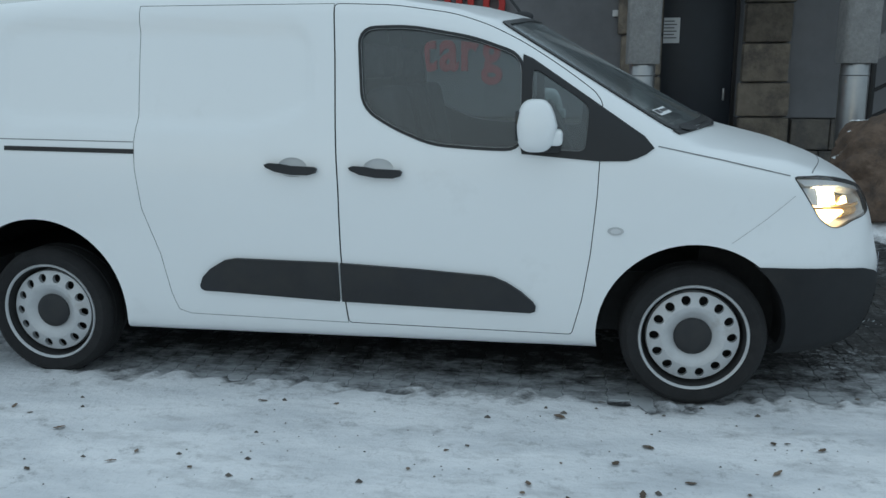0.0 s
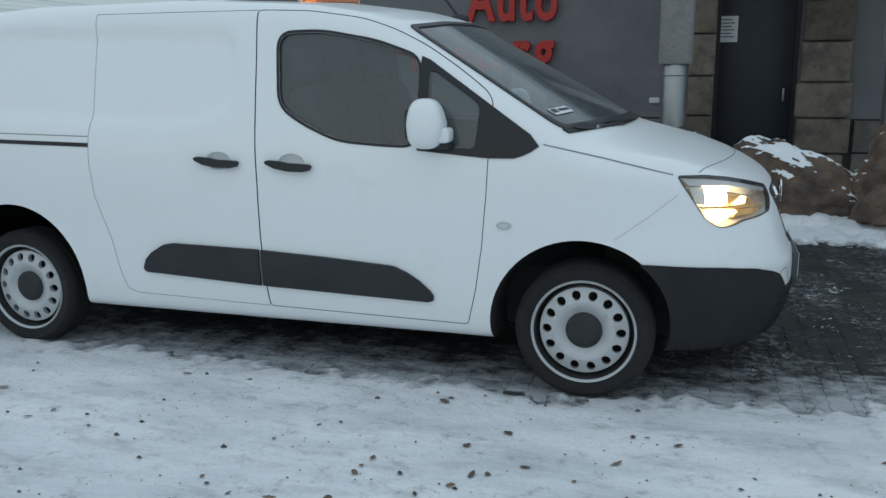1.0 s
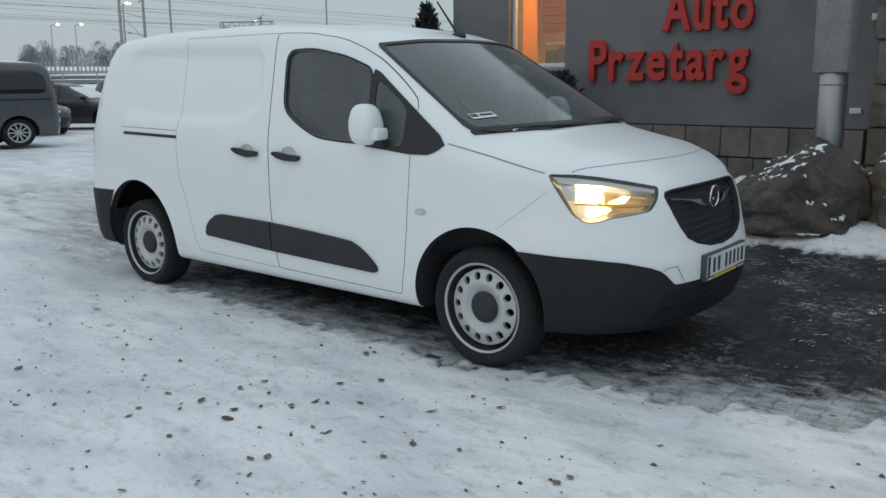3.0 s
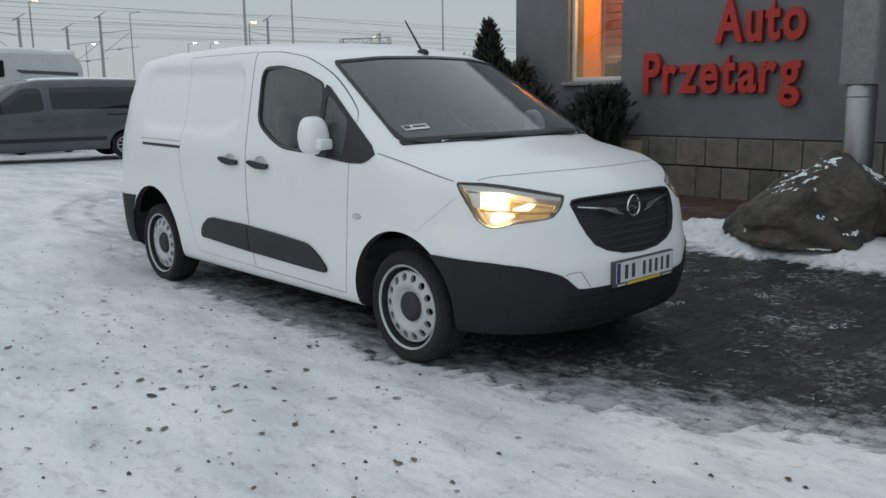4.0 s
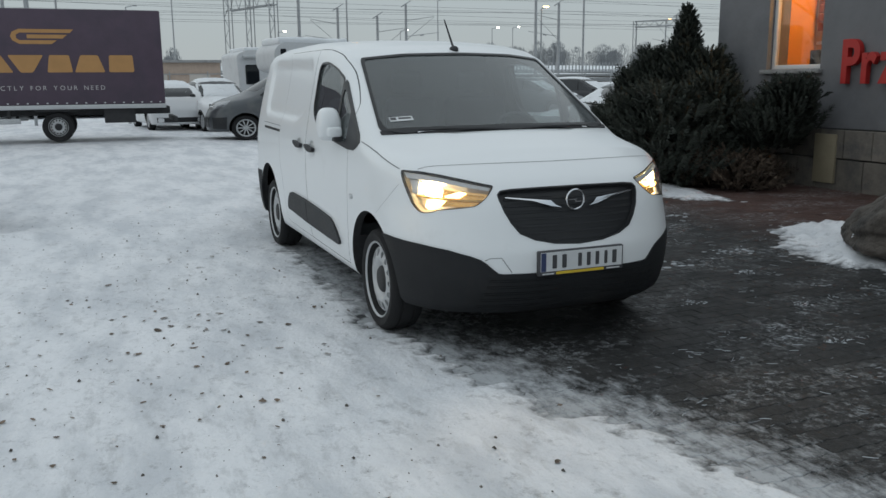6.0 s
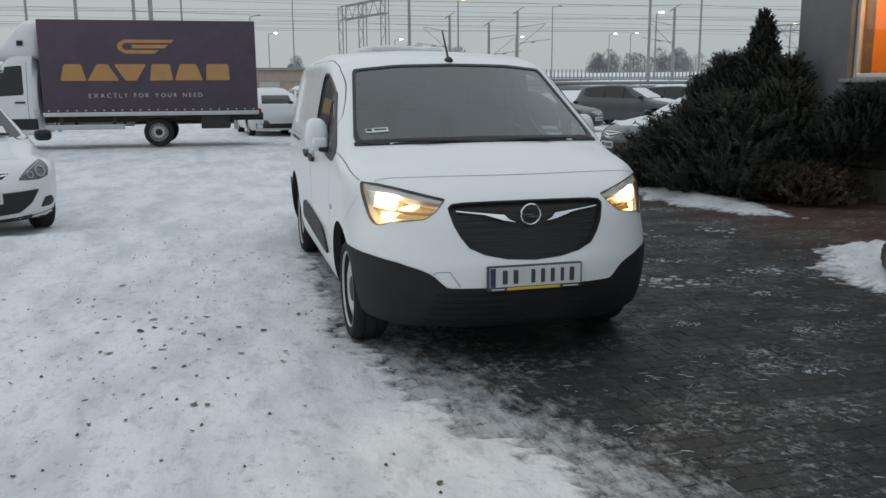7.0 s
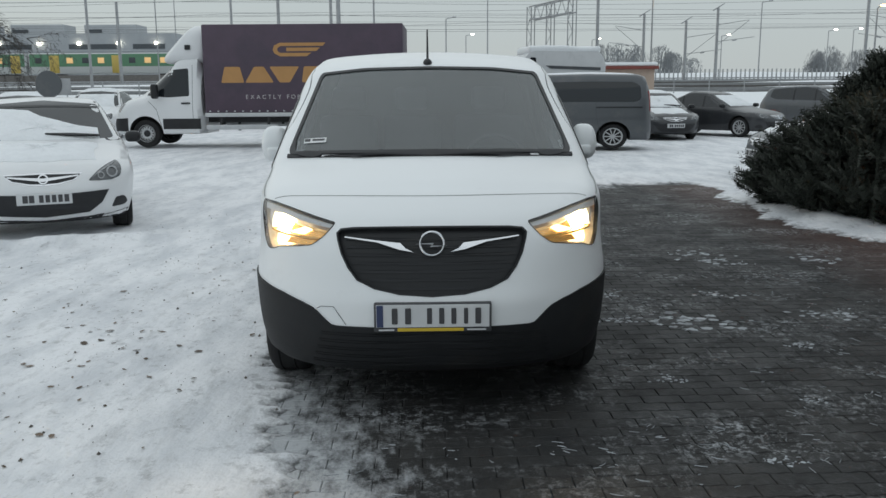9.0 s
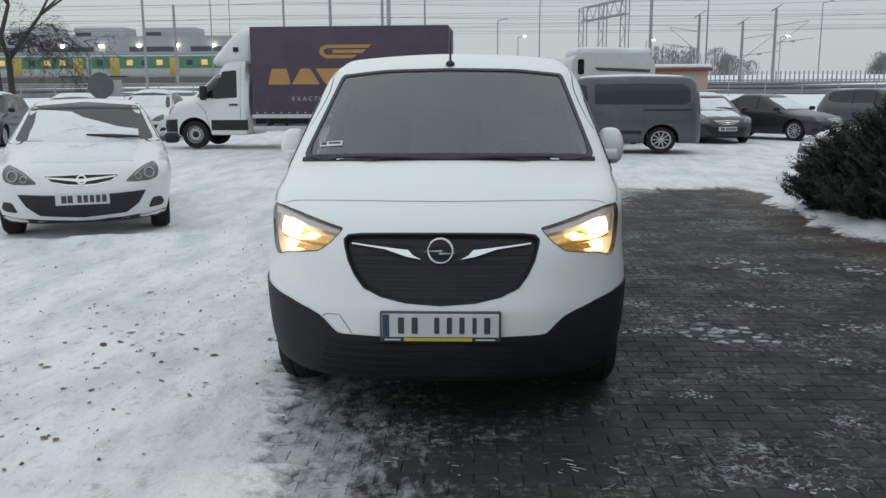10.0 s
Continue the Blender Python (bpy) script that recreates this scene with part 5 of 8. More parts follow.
def side_stair():
    """Outside stair with a pale stringer and black rails beside the porch."""
    t = thing("outside_stair", "outside stair with pale stringer and black iron rails", "stair", pose(2.75, 5.9, 0))
    b = box(-0.05, -0.04, -0.12, 2.6, 0.04, 0.12, 0.008)
    b.transform(Matrix.Translation((0, 0, 1.60)) @ Matrix.Rotation(radians(-27), 4, "Y"))
    part("stringer", b, M["concrete"], t, "pale concrete stringer")
    part("newel", rod((0.05, 0, 0), (0.05, 0, 2.5), 0.035), M["black_iron"], t)
    part("newel", rod((2.3, 0, 0), (2.3, 0, 3.7), 0.035), M["black_iron"], t)
    for dz in (-0.45, -0.75, 0.55, 0.95):
        part("rail", rod((0.05, 0, 1.6 + dz), (2.3, 0, 1.6 + dz + 2.25 * math.tan(radians(27))), 0.022), M["black_iron"], t)
    for i in range(7):
        part("tread", box(0.25 + i * 0.28, 0.05, 0.12 + i * 0.18 - 0.04, 0.55 + i * 0.28, 0.9, 0.12 + i * 0.18, 0.005), M["concrete"], t)


side_stair()


# ---- boulders ----
M["granite"] = material("brown_granite", (0.135, 0.095, 0.07), 0.85, grain=0.35, scale=9, bump=0.8, bump_scale=30, stain=(0.06, 0.05, 0.045), stain_scale=3.0, stain_cover=0.45)
M["granite_dark"] = material("dark_granite", (0.092, 0.079, 0.068), 0.8, grain=0.35, scale=9, bump=0.9, bump_scale=26, stain=(0.03, 0.028, 0.026), stain_scale=3.0, stain_cover=0.45)
M["snow"] = material("fresh_snow", (0.80, 0.82, 0.84), 0.85, grain=0.05, scale=12, bump=0.4, bump_scale=40)


def boulder(x, y, z, sx, sy, sz, turn, seed, mat, label, lean=0.0, snow=0.55, peak=0.0, fall=0.0):
    bm = bmesh.new()
    bmesh.ops.create_icosphere(bm, subdivisions=6, radius=1)
    off = Vector((seed * 7.3, seed * 1.9, seed * 3.7))
    for v in bm.verts:
        p = v.co.copy()
        d = 1 + 0.30 * noise.noise(p * 0.9 + off) + 0.11 * noise.noise(p * 2.1 + off) + 0.04 * noise.noise(p * 5 + off) + 0.025 * noise.noise(p * 12 + off)
        ridge = abs(noise.noise(p * 1.6 - off))
        d -= 0.07 * max(0, 0.25 - ridge) * 4
        q = p * d
        if q.z < -0.35:
            q.z = -0.35 + (q.z + 0.35) * 0.15
        up = (1 - fall * abs(q.x - peak)) if q.z > -0.3 else 1.0
        v.co = Vector((q.x * sx + lean * q.z, q.y * sy, (q.z + 0.38) * max(up, 0.2) * sz / 1.38))
    ob = thing("boulder", label, "boulder", pose(x, y, z, 0, 0, turn), group="boulders beside the porch")
    rock = part("rock", bm, mat, ob, smooth=60)
    cap = bmesh.new()
    cap.from_mesh(rock.data)
    cap.normal_update()
    drop = []
    for f in cap.faces:
        c = f.calc_center_median()
        if f.normal.z < 0.46 + 0.9 * (0.7 * noise.noise(c * 2.6 + off) + 0.22 * noise.noise(c * 9 + off) + 0.22 * noise.noise(c * 26 + off) + 0.5 - snow):
            drop.append(f)
    bmesh.ops.delete(cap, geom=drop, context="FACES")
    for v in cap.verts:
        v.co += v.normal * (0.008 + 0.006 * noise.noise(v.co * 20))
    if cap.faces:
        part("snow_cap", cap, M["snow"], ob, "thin crust of snow", smooth=60)["kind"] = "stuff"
    return ob


boulder(0.10, 3.86, 0.06, 0.70, 0.60, 0.90, 12, 2.0, M["granite_dark"], "large dark peaked boulder with streaks of snow on top", 0.08, -0.10, 0.15, 0.42)
boulder(1.32, 4.02, 0.06, 0.82, 0.48, 0.86, -8, 5.0, M["granite"], "long brown boulder crusted with snow", 0.0, 0.26, -0.55, 0.36)
boulder(2.38, 3.75, 0.10, 0.72, 0.50, 0.90, 10, 9.0, M["granite"], "tall brown rounded boulder", 0.0, -0.1)
boulder(-1.05, 5.9, -0.05, 0.35, 0.3, 0.32, 60, 12.0, M["granite_dark"], "small dark boulder by the wall", 0.0, 0.4)


# ---- evergreen shrubs at the corner of the building ----
M["needles"] = material("dark_evergreen", (0.026, 0.033, 0.025), 0.75, island=0.5)
M["dry_twig"] = material("dry_brown_twigs", (0.085, 0.062, 0.045), 0.9, island=0.5)
M["bark"] = material("bark", (0.06, 0.045, 0.035), 0.9, grain=0.3, scale=14, bump=0.6, bump_scale=40)


def evergreen(name, label, x, y, z, height, spread, seed, sprays=900, spire=0.0, upward=0.6, clear=0.0, mat="needles", lean=0.0):
    """A dense conifer: limbs from a short trunk, each set with feathery sprays of needles."""
    g = random.Random(seed)
    t = thing(name, label, "shrub", pose(x, y, z))
    trunk = rod((0, 0, -0.1), (0, 0, height * 0.82), 0.05 + 0.02 * height, 0.012)
    for i in range(16):
        a = g.uniform(0, 6.28)
        h0 = height * g.uniform(0.04, 0.55)
        r = spread * g.uniform(0.5, 0.9) * (1 - spire * h0 / height)
        rod((0, 0, h0), (r * math.cos(a), r * math.sin(a), h0 + r * upward * g.uniform(0.3, 0.8)), 0.022, 0.006, 6, trunk)
    part("trunk", trunk, M["bark"], t)
    verts, faces = [], []
    lobes = [(g.uniform(0, 6.28), g.uniform(0.75, 1.2)) for _ in range(7)]
    for i in range(sprays):
        u = g.random()
        a = g.uniform(0, 6.28)
        h = clear + (height - clear) * (u ** 1.15)
        lob = 1.0 + 0.28 * sum(math.cos((a - b) * 3) * c for b, c in lobes) / 7
        ragged = 1.0 + 0.55 * noise.noise(Vector((2.2 * math.cos(a), 2.2 * math.sin(a), 2.6 * h + seed * 3.1)))
        rmax = spread * lob * ragged * ((1 - h / height) ** (0.75 if spire else 0.45)) * (0.55 + 0.45 * min(1, (h - clear) / (0.25 * height)))
        if spire and h > height * 0.55:
            rmax = min(rmax, spread * 0.30 * (1 - h / height) / 0.45 + 0.02)
        r = rmax * math.sqrt(g.uniform(0.15, 1.0))
        p = Vector((r * math.cos(a) + lean * h, r * math.sin(a), h))
        d = Vector((math.cos(a + g.uniform(-0.6, 0.6)), math.sin(a + g.uniform(-0.6, 0.6)), upward + g.uniform(-0.3, 0.7))).normalized()
        length = g.uniform(0.16, 0.34) * (0.7 + 0.3 * spread) * (1 if not spire else 0.45 + 0.6 * (1 - h / height))
        side = d.cross(Vector((g.uniform(-1, 1), g.uniform(-1, 1), g.uniform(-1, 1)))).normalized()
        up = side.cross(d)
        n = g.randint(8, 11)
        for j in range(n):
            f = j / n
            q = p + d * length * f
            for s in (-1, 1):
                w = (side * s * g.uniform(0.7, 1.1) + up * g.uniform(-0.7, 0.7)).normalized()
                l = length * 0.42 * (1 - 0.65 * f) * g.uniform(0.7, 1.2)
                tip = q + (d * 0.75 + w).normalized() * l
                o = d.cross(w).normalized() * 0.010 + d * 0.011
                b = len(verts)
                verts += [q - o, q + o, tip]
                faces.append((b, b + 1, b + 2))
    me = bpy.data.meshes.new("crown")
    me.from_pydata([tuple(v) for v in verts], [], faces)
    me.materials.append(M[mat])
    ob = new("crown", me)
    ob.parent = t
    ob["label"] = "dense dark needle foliage" if mat == "needles" else "dry brown twigs"
    return t


evergreen("conifer", "dark green pointed conifer at the building corner", -6.40, 6.40, 0.0, 2.52, 1.15, 1, 2200, 0.75, 1.1)
evergreen("juniper", "broad dark juniper spreading over snow", -5.55, 5.35, 0.0, 1.25, 1.30, 2, 1600, 0.0, 0.6)
evergreen("juniper", "broad dark juniper spreading over snow", -6.35, 5.2, 0.0, 1.0, 1.05, 3, 1000, 0.0, 0.45)
evergreen("conifer", "shorter dark conifer beside the pointed one", -5.95, 6.50, 0.0, 1.80, 0.55, 7, 1100, 0.0, 1.2)
evergreen("conifer", "shorter dark conifer beside the pointed one", -6.95, 6.22, 0.0, 1.85, 0.62, 8, 1300, 0.0, 1.2)
evergreen("conifer", "shorter dark conifer beside the pointed one", -7.10, 5.92, 0.0, 1.55, 0.55, 11, 1100, 0.0, 1.1)
evergreen("juniper", "low dark juniper spreading over snow", -6.55, 5.02, 0.0, 0.75, 0.80, 12, 800, 0.0, 0.35)
evergreen("juniper", "dark juniper leaning up under the window", -4.75, 6.30, 0.0, 1.36, 0.66, 4, 900, 0.0, 1.0, 0.50, lean=0.55)
evergreen("juniper", "upright dark juniper under the window", -5.25, 6.0, 0.0, 1.40, 0.75, 6, 900, 0.0, 1.0, 0.15)
evergreen("dry_shrub", "low dry brown shrub at the wall foot", -4.55, 5.85, 0.0, 0.42, 0.80, 9, 500, 0.0, 0.5, mat="dry_twig")
evergreen("dry_shrub", "low dry brown shrub at the wall foot", -5.35, 5.5, 0.0, 0.36, 0.70, 10, 380, 0.0, 0.5, mat="dry_twig")


# ---- parked vehicles ----
M["silver_white"] = material("white_car_paint", (0.74, 0.75, 0.76), 0.35, grain=0.02, scale=2, coat=0.4)
M["grey_paint"] = material("dark_grey_car_paint", (0.085, 0.092, 0.100), 0.38, 0.25, grain=0.05, scale=2, coat=0.4, stain=(0.13, 0.13, 0.13), stain_scale=1.5, stain_cover=0.4)
M["black_paint"] = material("black_car_paint", (0.030, 0.032, 0.036), 0.35, 0.1, grain=0.05, scale=2, coat=0.4, stain=(0.07, 0.07, 0.07), stain_scale=1.5, stain_cover=0.35)
M["lamp_dark"] = material("car_lamp_housing", (0.075, 0.08, 0.085), 0.12, 0.3, grain=0.3, scale=20, coat=0.6)
M["lamp_clear"] = material("car_lamp_glass", (0.30, 0.31, 0.32), 0.15, 0.5, grain=0.3, scale=20)
M["tarp"] = material("dark_plum_tarpaulin", (0.074, 0.050, 0.074), 0.55, grain=0.12, scale=2.5, bump=0.15, bump_scale=9, stain=(0.056, 0.042, 0.062), stain_scale=0.8, stain_cover=0.45)
M["gold_print"] = material("gold_print", (0.44, 0.235, 0.085), 0.55, grain=0.08, scale=4)
M["pale_print"] = material("pale_print", (0.48, 0.46, 0.46), 0.6)
M["chassis"] = material("chassis_black", (0.03, 0.03, 0.032), 0.7, grain=0.25, scale=8)
M["alloy"] = material("aluminium", (0.52, 0.53, 0.54), 0.4, 0.7, grain=0.1, scale=5)


def snow_sheet(hull, outline, view, thick, seed, step=0.05):
    """Settled snow on a panel: a patch with an uneven rim and a soft, lumpy top."""
    o = np.array(dense(outline, step))
    c = o.mean(0)
    g = np.random.RandomState(seed)
    k = len(o)
    wob = np.convolve(np.tile(g.uniform(-1, 1, k), 3), np.ones(3) / 3, mode="same")[k:2 * k]
    o = c + (o - c) * (1 + 0.05 * wob[:, None])
    rings = 7
    verts, faces = [], []
    layers = [hull.lay(o, view, -0.01)]
    for i in range(rings):
        s = 1 - i / rings
        lift = thick * (1 - s ** 6) + 0.003
        p = hull.lay(c + (o - c) * s, view, 0.0)
        n = hull.normal(p)
        layers.append(p + n * (lift * (1 + 0.25 * g.uniform(-1, 1, k)))[:, None])
    mid = hull.lay(np.array([c]), view, 0.0)
    mid = mid + hull.normal(mid) * thick
    verts = np.concatenate(layers + [mid])
    for i in range(rings):
        faces += [(i * k + j, i * k + (j + 1) % k, (i + 1) * k + (j + 1) % k, (i + 1) * k + j) for j in range(k)]
    faces += [(rings * k + j, rings * k + (j + 1) % k, (rings + 1) * k) for j in range(k)]
    return mesh_of(verts, faces)


def build_car(name, label, category, at, paint, long=1.0, tall=1.0, wide=1.0, kind="hatch", snow=("bonnet", "screen", "roof"), spokes=True, group="", plate=True, seed=1):
    """A passenger car. Base form: 4.35 m hatchback or saloon, front axle at the origin; forward is +x."""
    L, H, W = long, tall, wide
    tail_top = {"hatch": [(-3.50, 0.80), (-3.42, 0.98), (-3.2, 1.16), (-2.75, 1.36)], "saloon": [(-3.75, 0.75), (-3.62, 0.96), (-3.2, 1.03), (-2.95, 1.06), (-2.2, 1.36)],
                "wagon": [(-3.55, 0.85), (-3.48, 1.1), (-3.3, 1.34), (-2.9, 1.43)]}[kind]
    top = [(-4.4 * L, 0.45 * H)] + [(x * L, z * H) for x, z in tail_top + [(-2.0, 1.465), (-1.5, 1.46), (-1.22, 1.42), (-1.05, 1.365), (-0.20, 0.955), (-0.12, 0.94), (0.15, 0.895),
                                                                           (0.45, 0.835), (0.65, 0.775), (0.78, 0.69), (0.86, 0.58), (1.0, 0.3)]]
    hull = Hull(top=top,
                width=[(0, 0.80 * W), (0.2, 0.84 * W), (0.4 * H, 0.895 * W), (0.65 * H, 0.905 * W), (0.85 * H, 0.885 * W), (0.93 * H, 0.86 * W), (1.2 * H, 0.73 * W), (1.47 * H, 0.58 * W), (3.6, 0.4)],
                nose=[(0, 0.74 * L), (0.2, 0.80 * L), (0.35 * H, 0.86 * L), (0.55 * H, 0.875 * L), (0.7 * H, 0.84 * L), (0.9 * H, 0.74 * L), (3.6, 0.6 * L)],
                tail=[(0, -3.4 * L), (0.3, -3.50 * L), (0.6 * H, -3.55 * L if kind != "saloon" else -3.70 * L), (0.9 * H, -3.48 * L if kind != "saloon" else -3.66 * L), (1.4 * H, -3.2 * L), (3.6, -3.0 * L)],
                floor=0.19, front_start=0.05 * L, tail_start=-2.9 * L, front_power=2.5, tail_power=3.6, bow=0.22, bow_from=(-1.5 * L, -1.0 * L), crown=0.05, soft=0.08, top_soft=0.07)
    car = thing(name, label, category, at, group)
    rear_x = -2.65 * L
    body = part("body", hull.shell(((-2.9 * L, 0.72 * H), (0.25 * L, 0.52 * H)), around=96, along=80, front=22, back=16), paint, car, smooth=0)
    for s in (-1, 1):
        boolean(body, [(cylinder_y(0.0, 0.315, 0.365, min(s * 0.5, s * 1.2), max(s * 0.5, s * 1.2), 32), M["arch"]), (cylinder_y(rear_x, 0.315, 0.365, min(s * 0.5, s * 1.2), max(s * 0.5, s * 1.2), 32), M["arch"])])
    finish(body.data, 35)
    for s in (-1, 1):
        for x in (0.0, rear_x):
            wheel(car, x, s * 0.755 * W, 0.312, s, 0.312, 0.215, steel=not spokes)
    # glass
    screen = [(-0.70 * W, 0.985 * H), (0, 1.0 * H), (0.70 * W, 0.985 * H), (0.745 * W, 1.0 * H), (0.60 * W, 1.375 * H), (0.0, 1.425 * H), (-0.60 * W, 1.375 * H), (-0.745 * W, 1.0 * H)]
    part("windscreen", hull.patch(dense(rounded(screen, 0.04, 3), 0.08), "front", 0.003, 0.01, 6), M["dark_glass"], car, "dark windscreen")
    part("roof_seam", hull.ribbon([(-0.60 * W, 1.335 * H), (-0.3 * W, 1.352 * H), (0, 1.358 * H), (0.3 * W, 1.352 * H), (0.60 * W, 1.335 * H)], "front", 0.022, 0.006, 0.08), M["gloss_black"], car, "dark seam across the top of the windscreen", smooth=0)
    if "screen" in snow:
        part("wiper", hull.patch(dense([(0.02 * W, 1.022 * H), (0.30 * W, 1.016 * H), (0.58 * W, 0.992 * H), (0.58 * W, 0.982 * H), (0.30 * W, 0.996 * H), (0.10 * W, 1.012 * H)], 0.05), "front", 0.05, 0.02, 2), M["black_plastic"], car, "black wiper half buried in snow")
    if kind == "saloon":
        side = [(-0.42, 0.955), (-0.95, 1.245), (-1.25, 1.36), (-1.75, 1.40), (-2.25, 1.34), (-2.62, 1.15), (-2.75, 1.02), (-2.5, 0.985)]
    else:
        side = [(-0.42, 0.955), (-0.95, 1.245), (-1.25, 1.36), (-1.75, 1.405), (-2.5, 1.375), (-2.95, 1.23 if kind == "hatch" else 1.33), (-3.0, 1.09), (-2.75, 1.01)]
    side = [(x * L, z * H) for x, z in side]
    for view in ("right", "left"):
        part("side_window", hull.patch(dense(rounded(side, 0.05, 3), 0.08), view, 0.003, 0.01, 6), M["dark_glass"], car, "dark side windows")
        for px in (-1.30, -2.08):
            post_ = [(px * L - 0.03, 0.97 * H), (px * L + 0.03, 0.96 * H), (px * L - 0.03, 1.40 * H), (px * L - 0.09, 1.40 * H)]
            part("window_post", hull.patch(dense(post_, 0.08), view, 0.006, 0.008, 2), M["gloss_black"], car)
        for px, dx in ((-0.55, -0.02), (-1.34, 0.0), (-2.3, 0.1)):
            part("door_seam", hull.ribbon([(px * L, 0.93 * H), (px * L + 0.03, 0.6 * H), (px * L + dx, 0.27)], view, 0.008, 0.002, 0.08), M["jamb"], car, smooth=0)
        for px in (-1.18, -2.05):
            part("door_handle", hull.patch(dense([(px * L - 0.10, 0.80 * H), (px * L + 0.09, 0.79 * H), (px * L + 0.09, 0.765 * H), (px * L - 0.10, 0.775 * H)], 0.06), view, 0.03, 0.03, 2), paint, car)
        sgn = -1 if view == "right" else 1
        b = box(-0.60 * L, sgn * 0.97 * W - 0.10, 0.93 * H, -0.44 * L, sgn * 0.97 * W + 0.08, 1.06 * H, 0.05, 3)
        part("door_mirror", b, M["gloss_black"], car, "dark door mirror")
    # face
    rim = [(-0.37 * W, 0.690 * H), (0, 0.700 * H), (0.37 * W, 0.690 * H), (0.30 * W, 0.625 * H), (0.14 * W, 0.582 * H), (0, 0.574 * H), (-0.14 * W, 0.582 * H), (-0.30 * W, 0.625 * H)]
    part("grille_frame", hull.patch(dense(rim, 0.05), "front", 0.004, 0.02, 3), M["chrome"], car, "chrome frame of the grille")
    part("grille", hull.patch(dense([(y * 0.94, 0.640 * H + (z - 0.640 * H) * 0.74) for y, z in rim], 0.05), "front", 0.008, 0.02, 3), M["gloss_black"], car, "dark grille with a chrome bar")
    part("grille_bar", hull.patch(dense([(-0.33 * W, 0.668 * H), (0, 0.632 * H), (0.33 * W, 0.668 * H), (0.32 * W, 0.655 * H), (0, 0.612 * H), (-0.32 * W, 0.655 * H)], 0.05), "front", 0.013, 0.012, 2), M["chrome"], car)
    ring = [2 * math.pi * i / 24 for i in range(24)]
    part("badge", hull.patch([(0.050 * math.cos(t), 0.634 * H + 0.047 * math.sin(t)) for t in ring], "front", 0.018, 0.012, 2, hole=[(0.036 * math.cos(t), 0.634 * H + 0.034 * math.sin(t)) for t in ring]), M["chrome"], car, "round chrome badge")
    intake = [(-0.61 * W, 0.502 * H), (-0.535 * W, 0.375 * H), (-0.41 * W, 0.282 * H), (0, 0.252 * H), (0.41 * W, 0.282 * H), (0.535 * W, 0.375 * H), (0.61 * W, 0.502 * H), (0.30 * W, 0.490 * H), (-0.30 * W, 0.490 * H)]
    part("air_intake", hull.patch(dense(intake, 0.05), "front", 0.012, 0.02, 6), M["black_plastic"], car, "black lower air intake")
    part("front_lip", hull.patch(dense([(-0.80 * W, 0.262), (-0.5 * W, 0.222), (0, 0.205), (0.5 * W, 0.222), (0.80 * W, 0.262), (0.76 * W, 0.20), (0, 0.192), (-0.76 * W, 0.20)], 0.05), "front", 0.008, 0.02, 3), M["black_plastic"], car)
    for s in (-1, 1):
        lamp = [(0.420, 0.606), (0.455, 0.645), (0.530, 0.708), (0.620, 0.758), (0.715, 0.790), (0.752, 0.745), (0.758, 0.690), (0.735, 0.628), (0.650, 0.602), (0.530, 0.600)]
        o = dense(rounded([(s * u * W, z * H) for u, z in lamp], 0.02, 2), 0.04)
        light = part("headlight", hull.patch(o, "front", 0.004, 0.02, 4), M["lamp_dark"], car, "clear headlight in a dark housing")
        for u, z, r in ((0.655, 0.678, 0.056), (0.545, 0.648, 0.034)):
            part("lamp_bowl", hull.patch([(s * (u + r * math.cos(t)) * W, (z + r * math.sin(t)) * H) for t in ring], "front", 0.012, 0.012, 2, hole=[(s * (u + 0.72 * r * math.cos(t)) * W, (z + 0.72 * r * math.sin(t)) * H) for t in ring]), M["lamp_clear"], light, "silver ring round the bulb")
        part("lamp_brow", hull.patch(dense([(s * u * W, z * H) for u, z in ((0.44, 0.622), (0.53, 0.693), (0.62, 0.742), (0.705, 0.770), (0.62, 0.728), (0.53, 0.676))], 0.04), "front", 0.010, 0.012, 2), M["lamp_clear"], light)
        fog = [(s * u * W, z * H) for u, z in ((0.630, 0.306), (0.680, 0.409), (0.765, 0.417), (0.800, 0.345), (0.765, 0.312))]
        part("fog_light", hull.patch(dense(rounded(fog, 0.02, 2), 0.03), "front", 0.005, 0.02, 3), M["black_plastic"], car, "black fog light pocket")
    back = [(-0.50 * W, 1.02 * H), (0.50 * W, 1.02 * H), (0.44 * W, 1.28 * H), (-0.44 * W, 1.28 * H)]
    part("rear_window", hull.patch(dense(rounded(back, 0.04, 3), 0.08), "back", 0.003, 0.01, 4), M["dark_glass"], car, "dark rear window")
    for s in (-1, 1):
        part("tail_light", hull.patch(dense(rounded([(s * 0.52 * W, 0.72 * H), (s * 0.74 * W, 0.74 * H), (s * 0.72 * W, 0.90 * H), (s * 0.54 * W, 0.88 * H)], 0.03, 2), 0.05), "back", 0.004, 0.015, 3), M["red_lens"], car, "red tail light")
    part("rear_bumper", hull.patch(dense([(-0.70 * W, 0.26), (0.70 * W, 0.26), (0.72 * W, 0.40 * H), (-0.72 * W, 0.40 * H)], 0.08), "back", 0.006, 0.02, 3), M["black_plastic"], car)
